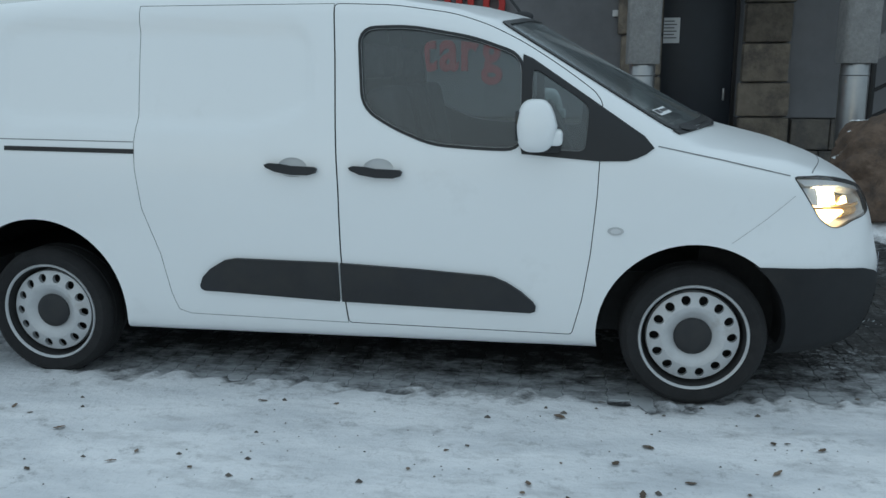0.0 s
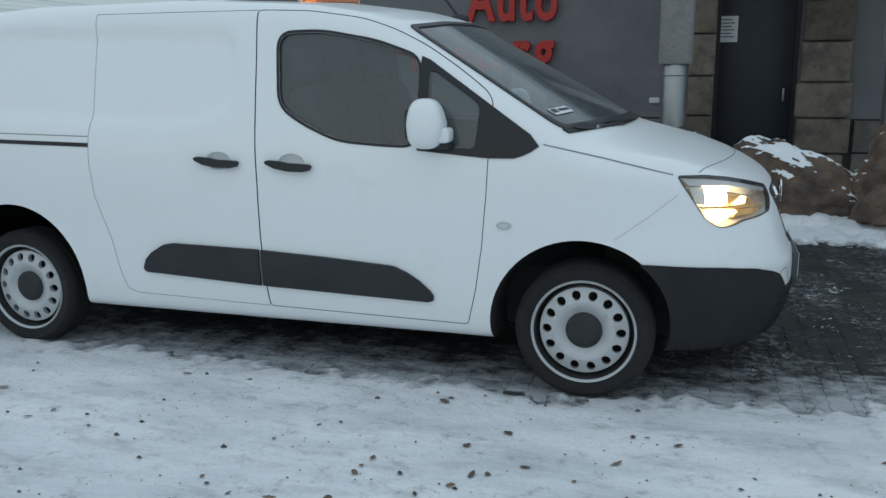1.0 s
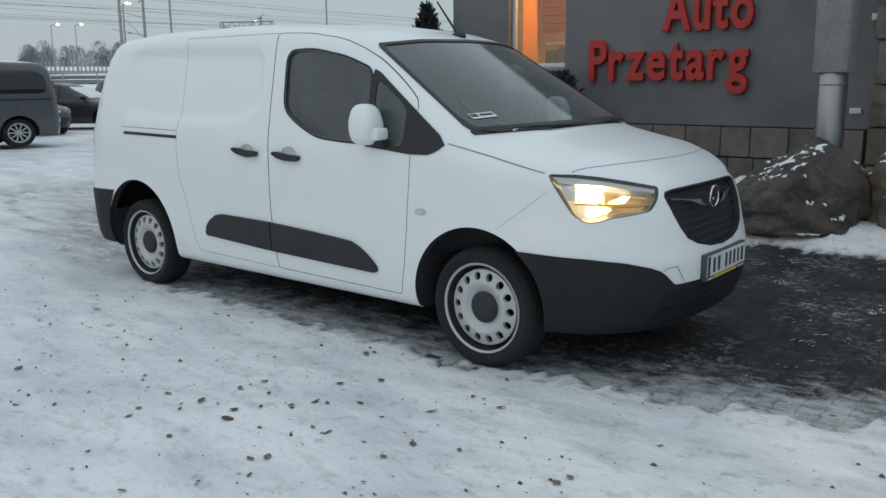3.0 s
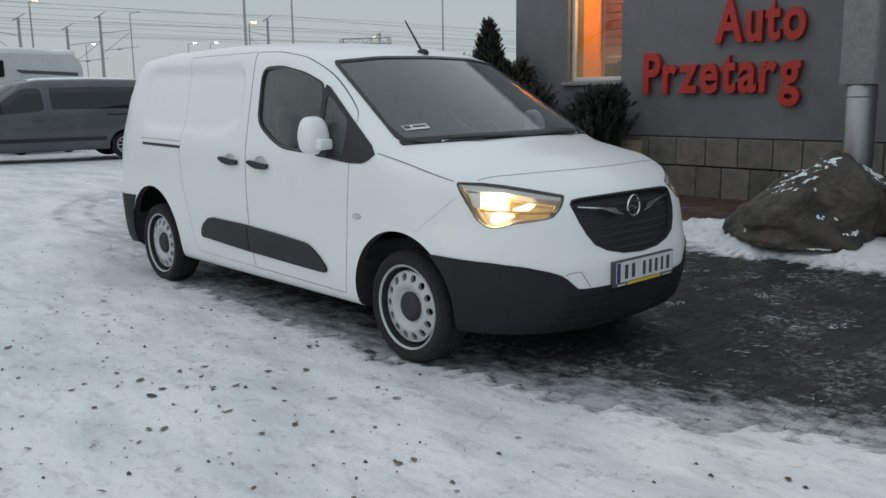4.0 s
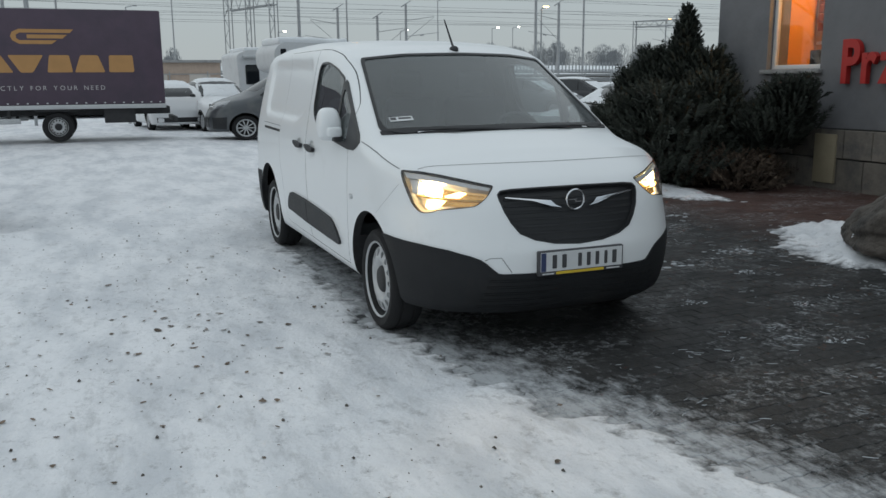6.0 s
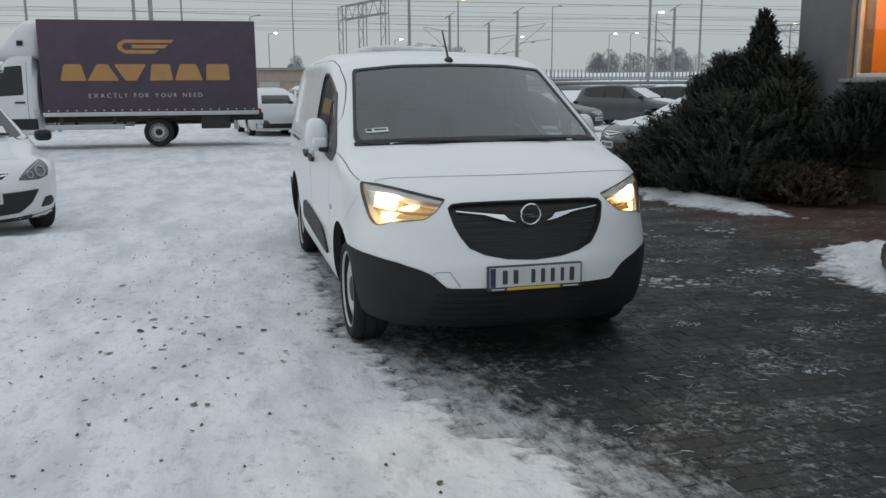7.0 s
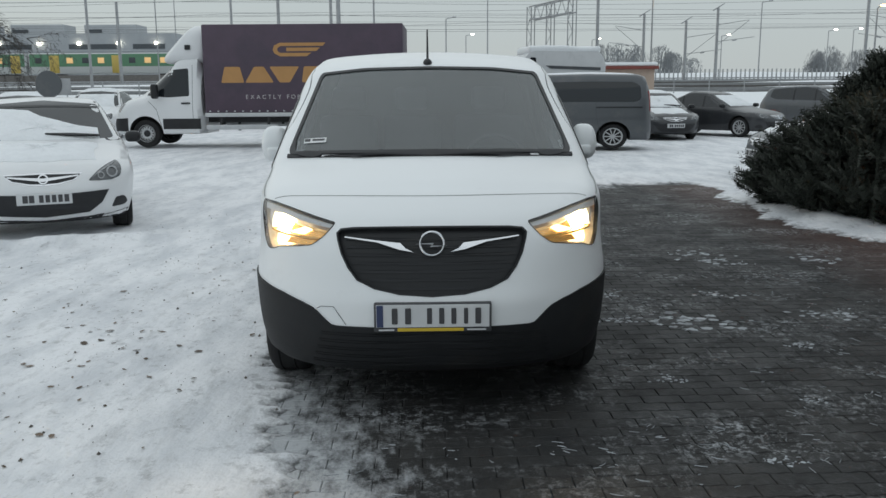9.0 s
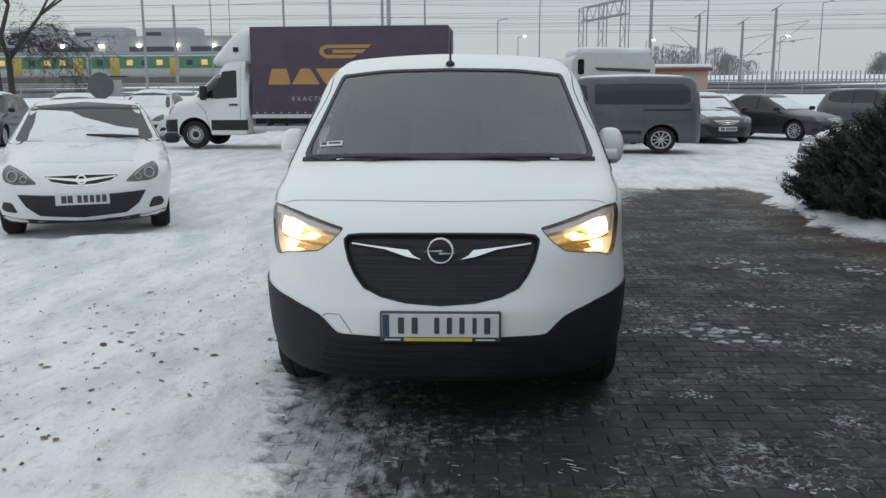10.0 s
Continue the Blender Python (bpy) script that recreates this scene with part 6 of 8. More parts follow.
    if plate:
        p = hull.lay(np.array([[0.0, 0.447 * H]]), "front", 0.0)[0]
        x = float(p[0]) + 0.012
        pl = part("number_plate", box(x - 0.02, -0.262, 0.447 * H - 0.06, x, 0.262, 0.447 * H + 0.06, 0.004), M["plate_white"], car, "pale number plate")
        for y, w in ((-0.18, 0.05), (-0.12, 0.05), (-0.03, 0.042), (0.03, 0.042), (0.09, 0.042), (0.15, 0.042), (0.21, 0.045)):
            part("plate_mark", box(x, y - w / 2, 0.447 * H - 0.038, x + 0.003, y + w / 2, 0.447 * H + 0.038), M["plate_dark"], pl, smooth=0)
    # settled snow
    if "bonnet" in snow:
        part("snow_on_bonnet", snow_sheet(hull, [(-0.30 * L, -0.55 * W), (0.45 * L, -0.50 * W), (0.58 * L, 0.0), (0.45 * L, 0.50 * W), (-0.30 * L, 0.55 * W), (-0.12 * L, 0)], "top", 0.035, seed), M["snow"], car, "snow on the bonnet", smooth=60)
    if "screen" in snow:
        part("snow_on_screen", snow_sheet(hull, [(-0.61 * W, 0.99 * H), (0.60 * W, 0.985 * H), (0.57 * W, 1.10 * H), (0.42 * W, 1.12 * H), (0.20 * W, 1.18 * H), (-0.02 * W, 1.24 * H), (-0.15 * W, 1.31 * H), (-0.54 * W, 1.335 * H)], "front", 0.03, seed + 1), M["snow"], car, "snow half covering the windscreen", smooth=60)
    if "fullscreen" in snow:
        part("snow_on_screen", snow_sheet(hull, [(-0.62 * W, 0.99 * H), (0.62 * W, 0.985 * H), (0.53 * W, 1.33 * H), (-0.53 * W, 1.33 * H)], "front", 0.04, seed + 1), M["snow"], car, "snow covering the windscreen", smooth=60)
    if "roof" in snow:
        part("snow_on_roof", snow_sheet(hull, [(-1.28 * L, -0.50 * W), (-1.20 * L, 0), (-1.28 * L, 0.50 * W), (-2.0 * L, 0.54 * W), (-2.75 * L, 0.48 * W), (-2.85 * L, 0), (-2.75 * L, -0.48 * W), (-2.0 * L, -0.54 * W)], "top", 0.05, seed + 2), M["snow"], car, "snow on the roof", smooth=60)
    return car


def yard(x, y, turn):
    return pose(x, y, float(rise(x, y)), 0, 0, turn)


def row(x, y, turn):
    """A place in the far row of parked cars, which are a little smaller than the base form."""
    return yard(4.7 + (x - 4.7) * 0.94, y * 0.94, turn) @ Matrix.Scale(0.96, 4)


build_car("hatchback", "white hatchback with snow on its bonnet and windscreen", "car", yard(-4.95, -4.28, 22), M["silver_white"], 1.02, 1.0, 1.02, "hatch", ("screen", "bonnet"), seed=11)


def delivery_van():
    """Dark grey passenger van, side on."""
    L = 1.0
    hull = Hull(top=[(-4.6, 1.2), (-3.98, 1.55), (-3.88, 1.86), (-3.66, 1.95), (-2.5, 1.975), (-1.4, 1.95), (-0.95, 1.88), (0.02, 1.24), (0.10, 1.20), (0.45, 1.09), (0.68, 0.98), (0.82, 0.80), (1.0, 0.4)],
                width=[(0, 0.86), (0.2, 0.90), (0.4, 0.955), (0.8, 0.975), (1.1, 0.955), (1.3, 0.93), (1.6, 0.86), (1.95, 0.76), (3.6, 0.6)],
                nose=[(0, 0.78), (0.25, 0.86), (0.5, 0.92), (0.75, 0.90), (1.0, 0.82), (1.3, 0.6), (3.6, 0.5)],
                tail=[(0, -3.9), (0.3, -4.0), (0.7, -4.0), (1.5, -3.95), (1.95, -3.82), (3.6, -3.7)],
                floor=0.24, front_start=0.1, tail_start=-3.6, front_power=2.7, tail_power=5, bow=0.25, bow_from=(-1.4, -0.9), crown=0.05, soft=0.09, top_soft=0.07)
    van = thing("passenger_van", "dark grey passenger van parked on snow", "van", yard(-17.9, 1.40, -96) @ Matrix.Diagonal((1.08, 1.0, 0.955, 1)))
    body = part("body", hull.shell(((-3.5, 1.0), (0.25, 0.70)), around=110, along=90, front=24, back=14), M["grey_paint"], van, smooth=0)
    for s in (-1, 1):
        boolean(body, [(cylinder_y(0.0, 0.335, 0.39, min(s * 0.5, s * 1.2), max(s * 0.5, s * 1.2), 36), M["arch"]), (cylinder_y(-3.10, 0.335, 0.39, min(s * 0.5, s * 1.2), max(s * 0.5, s * 1.2), 36), M["arch"])])
    finish(body.data, 35)
    for s in (-1, 1):
        for x in (0.0, -3.10):
            wheel(van, x, s * 0.80, 0.33, s, 0.33, 0.225, steel=False)
    part("windscreen", hull.patch(dense(rounded([(-0.72, 1.27), (0, 1.30), (0.72, 1.27), (0.62, 1.78), (0, 1.84), (-0.62, 1.78)], 0.05, 3), 0.1), "front", 0.003, 0.01, 6), M["dark_glass"], van, "dark windscreen")
    for view in ("right", "left"):
        for name, o in (("door_window", [(-0.32, 1.16), (-0.98, 1.66), (-1.15, 1.72), (-1.42, 1.72), (-1.45, 1.22), (-1.30, 1.18), (-0.6, 1.13)]),
                        ("cabin_window", [(-1.60, 1.23), (-1.58, 1.73), (-2.60, 1.75), (-3.55, 1.73), (-3.70, 1.62), (-3.72, 1.30), (-3.60, 1.22)])):
            part(name, hull.patch(dense(rounded(o, 0.06, 3), 0.08), view, 0.004, 0.012, 5), M["dark_glass"], van, "tinted side window")
        for line in ([(-0.42, 1.08), (-0.47, 0.6), (-0.52, 0.32)], [(-1.51, 1.80), (-1.52, 1.0), (-1.50, 0.34)], [(-2.68, 1.80), (-2.70, 0.9), (-2.80, 0.36)]):
            part("door_seam", hull.ribbon(line, view, 0.010, 0.002, 0.08), M["jamb"], van, smooth=0)
        part("slide_rail", hull.patch(dense([(-3.75, 1.10), (-2.70, 1.10), (-2.70, 1.07), (-3.75, 1.07)], 0.08), view, 0.004, 0.01, 2), M["gloss_black"], van)
        part("side_moulding", hull.patch(dense([(-0.55, 0.56), (-2.65, 0.56), (-2.65, 0.47), (-0.55, 0.47)], 0.08), view, 0.012, 0.02, 3), M["black_plastic"], van)
        part("door_handle", hull.patch(dense([(-1.42, 1.02), (-1.20, 1.02), (-1.20, 0.985), (-1.42, 0.985)], 0.06), view, 0.03, 0.03, 2), M["grey_paint"], van)
        part("door_handle", hull.patch(dense([(-1.80, 1.02), (-1.58, 1.02), (-1.58, 0.985), (-1.80, 0.985)], 0.06), view, 0.03, 0.03, 2), M["grey_paint"], van)
        sgn = -1 if view == "right" else 1
        part("door_mirror", box(-0.62, sgn * 1.10 - 0.10, 1.12, -0.44, sgn * 1.10 + 0.08, 1.38, 0.05, 3), M["gloss_black"], van, "dark door mirror")
        part("tail_light", hull.patch(dense([(-3.885, 1.50), (-3.93, 1.50), (-3.97, 0.98), (-3.93, 0.98)], 0.08), view, 0.006, 0.02, 3), M["red_lens"], van)
        lamp = [(0.30, 1.05), (0.62, 0.99), (0.74, 0.86), (0.66, 0.82), (0.45, 0.90)]
        part("headlight", hull.patch(dense(rounded(lamp, 0.03, 2), 0.05), view, 0.004, 0.02, 4), M["lamp_clear"], van, "clear headlight")
        part("bumper_corner", hull.patch(dense([(0.42, 0.62), (0.74, 0.60), (0.74, 0.32), (0.44, 0.30)], 0.06), view, 0.006, 0.02, 3), M["black_plastic"], van)
    part("grille", hull.patch(dense([(-0.5, 0.80), (0.5, 0.80), (0.56, 0.93), (0, 0.97), (-0.56, 0.93)], 0.06), "front", 0.004, 0.02, 3), M["gloss_black"], van, "dark front grille")
    part("grille_bar", hull.patch(dense([(-0.5, 0.87), (0.5, 0.87), (0.5, 0.892), (-0.5, 0.892)], 0.06), "front", 0.012, 0.02, 2), M["chrome"], van)
    part("air_intake", hull.patch(dense([(-0.55, 0.36), (0.55, 0.36), (0.6, 0.62), (-0.6, 0.62)], 0.06), "front", 0.004, 0.02, 3), M["black_plastic"], van)
    part("snow_on_roof", snow_sheet(hull, [(-1.3, -0.6), (-1.25, 0.6), (-3.6, 0.62), (-3.6, -0.62)], "top", 0.02, 31, 0.1), M["snow"], van, "thin snow on the roof", smooth=60)


def box_truck():
    """White cab, sleeping pod on its roof, plum-coloured box body on an aluminium frame."""
    truck = thing("box_truck", "white box truck with a dark plum tarpaulin body", "truck", yard(-18.42, -7.14, -91.5) @ Matrix.Translation((0, 0, 0.03)) @ Matrix.Scale(1.007, 4))
    hull = Hull(top=[(-2.0, 2.20), (-1.55, 2.30), (-1.0, 2.26), (-0.70, 2.16), (0.20, 1.36), (0.30, 1.30), (0.60, 1.20), (0.80, 1.06), (0.92, 0.80), (1.1, 0.4)],
                width=[(0, 0.88), (0.3, 0.95), (0.6, 1.00), (1.0, 1.01), (1.25, 0.98), (1.7, 0.90), (2.3, 0.80), (3.6, 0.7)],
                nose=[(0, 0.86), (0.3, 0.95), (0.6, 1.0), (0.9, 0.98), (1.2, 0.86), (1.6, 0.6), (3.6, 0.5)],
                tail=[(0, -1.45), (2.0, -1.45), (3.6, -1.45)],
                floor=0.33, front_start=0.15, tail_start=-1.3, front_power=2.8, tail_power=7, bow=0.22, bow_from=(-0.9, -0.6), crown=0.05, soft=0.10, top_soft=0.07)
    cab = part("cab", hull.shell(((-1.2, 1.2), (0.3, 0.8)), around=100, along=50, front=24, back=12), M["silver_white"], truck, "white lorry cab", smooth=0)
    for s in (-1, 1):
        boolean(cab, [(cylinder_y(0.0, 0.36, 0.43, min(s * 0.6, s * 1.3), max(s * 0.6, s * 1.3), 36), M["arch"])])
    finish(cab.data, 35)
    part("windscreen", hull.patch(dense(rounded([(-0.78, 1.40), (0, 1.42), (0.78, 1.40), (0.66, 2.04), (0, 2.10), (-0.66, 2.04)], 0.05, 3), 0.1), "front", 0.003, 0.01, 6), M["dark_glass"], cab, "dark windscreen")
    for view in ("right", "left"):
        part("door_window", hull.patch(dense(rounded([(-0.02, 1.30), (-0.62, 1.92), (-1.12, 1.97), (-1.14, 1.28), (-0.6, 1.25)], 0.05, 3), 0.08), view, 0.004, 0.012, 5), M["dark_glass"], cab, "dark cab window")
        for line in ([(-0.05, 1.22), (-0.30, 0.95), (-0.42, 0.45)], [(-1.22, 2.05), (-1.22, 0.45)]):
            part("door_seam", hull.ribbon(line, view, 0.010, 0.002, 0.08), M["jamb"], cab, smooth=0)
        part("side_moulding", hull.patch(dense([(-0.45, 0.72), (-1.40, 0.72), (-1.40, 0.46), (-0.45, 0.46)], 0.08), view, 0.008, 0.02, 3), M["black_plastic"], cab, "black side panel")
        part("bumper_side", hull.patch(dense([(0.44, 0.74), (0.86, 0.72), (0.86, 0.42), (0.46, 0.40)], 0.06), view, 0.008, 0.02, 3), M["black_plastic"], cab, "black bumper corner")
        part("headlight", hull.patch(dense(rounded([(0.50, 1.10), (0.72, 1.02), (0.84, 0.86), (0.66, 0.88)], 0.02, 2), 0.05), view, 0.004, 0.02, 3), M["lamp_clear"], cab, "clear headlight")
        part("door_handle", hull.patch(dense([(-1.16, 1.12), (-0.94, 1.12), (-0.94, 1.08), (-1.16, 1.08)], 0.06), view, 0.03, 0.03, 2), M["black_plastic"], cab)
        sgn = -1 if view == "right" else 1
        part("door_mirror", box(-0.42, sgn * 1.18 - 0.10, 1.22, -0.26, sgn * 1.18 + 0.10, 1.58, 0.05, 3), M["gloss_black"], cab, "black door mirror")
    part("front_bumper", hull.patch(dense([(-0.75, 0.40), (0.75, 0.40), (0.75, 0.70), (-0.75, 0.70)], 0.08), "front", 0.008, 0.02, 4), M["black_plastic"], cab, "black front bumper")
    # roof pod: rounded shell that sweeps back and up
    pod = box(-1.62, -0.86, 2.08, -0.30, 0.86, 3.02, 0.30, 5)
    for v in pod.verts:
        t = max(0.0, min(1.0, (v.co.z - 2.1) / 0.9))
        v.co.x -= 0.86 * t * max(0.0, min(1.0, (v.co.x + 1.62) / 1.32))
        v.co.y *= 1.0 - 0.06 * t
    part("roof_pod", pod, M["silver_white"], truck, "white sleeping pod over the cab")
    part("pod_window", box(-1.20, 0.862, 2.42, -1.06, 0.872, 2.54, 0.004), M["gloss_black"], truck)
    part("pod_window", box(-1.20, -0.872, 2.42, -1.06, -0.862, 2.54, 0.004), M["gloss_black"], truck)
    # body
    x0, x1 = -6.55, -1.56
    body = part("tarpaulin_body", box(x0, -1.08, 0.86, x1, 1.08, 3.02, 0.03, 2), M["tarp"], truck, "dark plum tarpaulin stretched over a frame")
    part("side_rail", box(x0 - 0.01, -1.10, 0.76, x1 + 0.01, 1.10, 0.86, 0.01), M["alloy"], truck, "aluminium side rail")
    for i in range(24):
        x = x0 + 0.12 + i * (x1 - x0 - 0.24) / 23
        for s in (-1, 1):
            part("eyelet", box(x - 0.02, s * 1.082 - 0.006, 0.885, x + 0.02, s * 1.082 + 0.006, 0.915), M["alloy"], body, smooth=0)
    part("chassis_beam", box(-6.68, -0.45, 0.60, -1.3, 0.45, 0.78, 0.01), M["chassis"], truck, "black chassis frame")
    for s in (-1, 1):
        part("underrun_bar", box(-3.35, s * 0.98 - 0.03, 0.44, -1.55, s * 0.98 + 0.03, 0.56, 0.01), M["alloy"], truck, "aluminium side guard")
        part("stay", box(-1.95, s * 0.95 - 0.03, 0.50, -1.88, s * 0.95 + 0.03, 0.84), M["chassis"], truck, smooth=0)
        part("stay", box(-3.15, s * 0.95 - 0.03, 0.50, -3.08, s * 0.95 + 0.03, 0.84), M["chassis"], truck, smooth=0)
        part("mudguard", box(-4.62, s * 0.88 - 0.12, 0.70, -3.66, s * 0.88 + 0.12, 0.79, 0.03), M["chassis"], truck)
        part("toolbox", box(-5.85, s * 0.80 - 0.18, 0.42, -5.15, s * 0.80 + 0.18, 0.80, 0.02), M["chassis"], truck, "black toolbox under the body")
    part("rear_bar", box(-6.82, -1.0, 0.42, -6.72, 1.0, 0.54, 0.01), M["chassis"], truck)
    for s in (-1, 1):
        for x in (0.0, -4.13):
            wheel(truck, x, s * 0.86, 0.35, s, 0.35, 0.215, steel=True, width=0.22)
    # the firm's mark and letters become plain gold shapes; a pale line stands for the small print
    for s in (-1, 1):
        y = s * 1.083
        c = (x0 + x1) / 2 + (0.12 if s > 0 else -0.12)
        k = -1 if s > 0 else 1
        def shape_on(name, pts):
            part(name, prism([(c + k * u, z) for u, z in pts], "y", min(y, y + s * 0.004), max(y, y + s * 0.004)), M["gold_print"], body, smooth=0)
        # a swept mark of two arms and a bar
        shape_on("mark", [(-0.44, 2.565), (0.70, 2.565), (0.62, 2.485), (-0.42, 2.485), (-0.50, 2.44), (-0.50, 2.37), (-0.44, 2.32), (0.34, 2.32), (0.22, 2.235), (-0.44, 2.235), (-0.58, 2.31), (-0.62, 2.40), (-0.58, 2.50)])
        shape_on("mark", [(-0.28, 2.445), (0.56, 2.445), (0.46, 2.36), (-0.28, 2.36)])
        # six plain blocks as wide as the letters of the name
        for u0, u1, cut in ((-1.94, -1.36, 0.10), (-1.34, -0.62, 0.24), (-0.72, 0.02, -0.24), (0.08, 0.62, 0.06), (0.66, 1.32, 0.14), (1.40, 1.96, 0.02)):
            top, low = (cut, 0.0) if cut > 0 else (0.0, -cut)
            shape_on("name_shape", rounded([(u0 + low, 1.60), (u1 - low, 1.60), (u1 - top, 1.99), (u0 + top, 1.99)], 0.04, 3))
        # the slogan, letter by letter
        pen, glyphs = 0.0, []
        for ch in "EXACTLY FOR YOUR NEED":
            if ch == " ":
                pen += 0.09
                continue
            cu = bpy.data.curves.new("print_letter", "FONT")
            cu.body, cu.size, cu.extrude = ch, 0.145, 0.002
            ob = new("print_letter", cu)
            me = bpy.data.meshes.new_from_object(ob.evaluated_get(bpy.context.evaluated_depsgraph_get()))
            bpy.data.objects.remove(ob)
            ex = [v.co.x for v in me.vertices]
            glyphs.append((me, pen - min(ex)))
            pen += max(ex) - min(ex) + 0.052
        turn = Matrix.Rotation(radians(180), 4, "Z") if s > 0 else Matrix.Identity(4)
        for me, at in glyphs:
            me.transform(Matrix.Translation((c, y + s * 0.002, 1.20)) @ turn @ Matrix.Rotation(radians(90), 4, "X") @ Matrix.Translation((at - pen / 2, 0, 0)))
            me.materials.append(M["pale_print"])
            part("print_letter", me, None, body, smooth=0)


delivery_van()
box_truck()
build_car("saloon_car", "dark saloon car facing out with a snowy bonnet", "car", yard(-21.6, 7.35, 3), M["black_paint"], 1.05, 0.98, 1.02, "saloon", ("bonnet", "screen", "fullscreen", "roof"), seed=21)
build_car("saloon_car", "dark saloon car parked at an angle with snow on its windscreen", "car", yard(-22.75, 10.5, 38), M["black_paint"], 1.03, 0.98, 1.0, "saloon", ("fullscreen",), seed=23)
build_car("estate_car", "dark grey estate car with snow on its bonnet", "car", yard(-25.8, 15.6, 38), M["grey_paint"], 1.06, 1.10, 1.03, "wagon", ("bonnet", "fullscreen"), seed=25)
build_car("hatchback", "white hatchback buried under snow beside the truck", "car", row(-23.3, -10.8, 8), M["silver_white"], 0.98, 1.08, 1.0, "hatch", ("bonnet", "fullscreen", "roof"), seed=27)
build_car("hatchback", "white hatchback seen among other snowy cars", "car", row(-17.8, -10.4, 25), M["silver_white"], 1.0, 1.0, 1.0, "hatch", ("bonnet", "fullscreen", "roof"), seed=29)
build_car("estate_car", "dark estate car at the yard's edge with a snowy roof", "car", row(-20.0, -14.6, 15), M["black_paint"], 1.05, 1.05, 1.0, "wagon", ("bonnet", "roof"), seed=33)
build_car("hatchback", "white hatchback with a snowy windscreen behind the grey van", "car", row(-23.6, 1.75, 8), M["silver_white"], 0.98, 1.10, 1.0, "hatch", ("bonnet", "fullscreen", "roof"), seed=35)
build_car("hatchback", "white hatchback seen from behind near the truck", "car", row(-27.2, -0.10, 186), M["silver_white"], 0.98, 1.02, 1.0, "hatch", ("roof",), seed=37)
build_car("small_car", "small dark car half hidden behind the juniper", "car", yard(-9.75, 6.3, -92), M["grey_paint"], 0.92, 0.98, 0.97, "hatch", ("bonnet", "screen", "roof"), seed=39)
build_car("estate_car", "dark car with snow on its roof in the far row", "car", yard(-26.5, 18.6, 35), M["black_paint"], 1.04, 1.06, 1.0, "wagon", ("bonnet", "fullscreen", "roof"), seed=41)


# ---- camper, huts, railway and distance ----
M["camper_white"] = material("camper_shell", (0.62, 0.63, 0.64), 0.5, grain=0.05, scale=3, stain=(0.50, 0.51, 0.52), stain_scale=1, stain_cover=0.4)
M["hut_wall"] = material("hut_wall", (0.42, 0.33, 0.27), 0.9, grain=0.12, scale=4)
M["hut_door"] = material("hut_door", (0.50, 0.46, 0.42), 0.7, grain=0.08)
M["brick_red"] = material("red_roof_edge", (0.20, 0.06, 0.05), 0.8, grain=0.2, scale=8)
M["mast"] = material("galvanised_mast", (0.34, 0.35, 0.36), 0.6, 0.3, grain=0.15, scale=3)
M["wire"] = material("overhead_wire", (0.16, 0.165, 0.17), 0.6)
M["rail_dark"] = material("railway_ballast", (0.10, 0.095, 0.09), 0.95, grain=0.3, scale=3)
# the train's green and yellow are greyed to paint in the missing haze
M["hazed_train_green"] = material("hazed_train_green", (0.12, 0.27, 0.16), 0.5, grain=0.06)
M["train_white"] = material("train_white", (0.58, 0.60, 0.60), 0.45, grain=0.06)
M["hazed_train_yellow"] = material("hazed_train_yellow", (0.60, 0.45, 0.12), 0.5, grain=0.06)
M["train_lit"] = material("train_window_lit", (0.6, 0.5, 0.25), 0.3, emit=(1.0, 0.52, 0.20), power=0.32)
M["far_pale"] = material("pale_roof_plant", (0.46, 0.48, 0.50), 0.7, grain=0.08, scale=0.5)
# grey cladding with some distance haze lightened into its colour
M["far_grey"] = material("haze_paled_cladding", (0.33, 0.35, 0.37), 0.7, grain=0.08, scale=0.5)
M["far_dark"] = material("far_building_windows", (0.06, 0.07, 0.08), 0.3, grain=0.1)
M["glow_white"] = material("white_lamp_glow", (1, 1, 1), 0.5, emit=(1.0, 0.93, 0.78), power=9.0)
M["glow_orange"] = material("orange_lamp_glow", (1, 0.8, 0.5), 0.5, emit=(1.0, 0.52, 0.16), power=9.0)
M["glow_red"] = material("red_signal_glow", (1, 0.1, 0.1), 0.5, emit=(1.0, 0.08, 0.06), power=4.0)
# distance haze is mixed into this twig colour, paler than the near twigs
M["hazed_twig"] = material("haze_paled_twigs", (0.24, 0.25, 0.26), 0.95, island=0.25)
M["twig"] = material("bare_twigs", (0.07, 0.065, 0.06), 0.9)


def sight(px, d):
    """A spot seen to the side of the van's nose: px counts sideways, d ahead."""
    f = (-0.9991, -0.0417)
    r = (-0.0417, 0.9991)
    k = (px - 784) / 1506.0
    return 4.519 + d * (f[0] + k * r[0]), 0.164 + d * (f[1] + k * r[1])


def height_at(py, d):
    return 1.514 + (165 - py) / 1506.0 * d


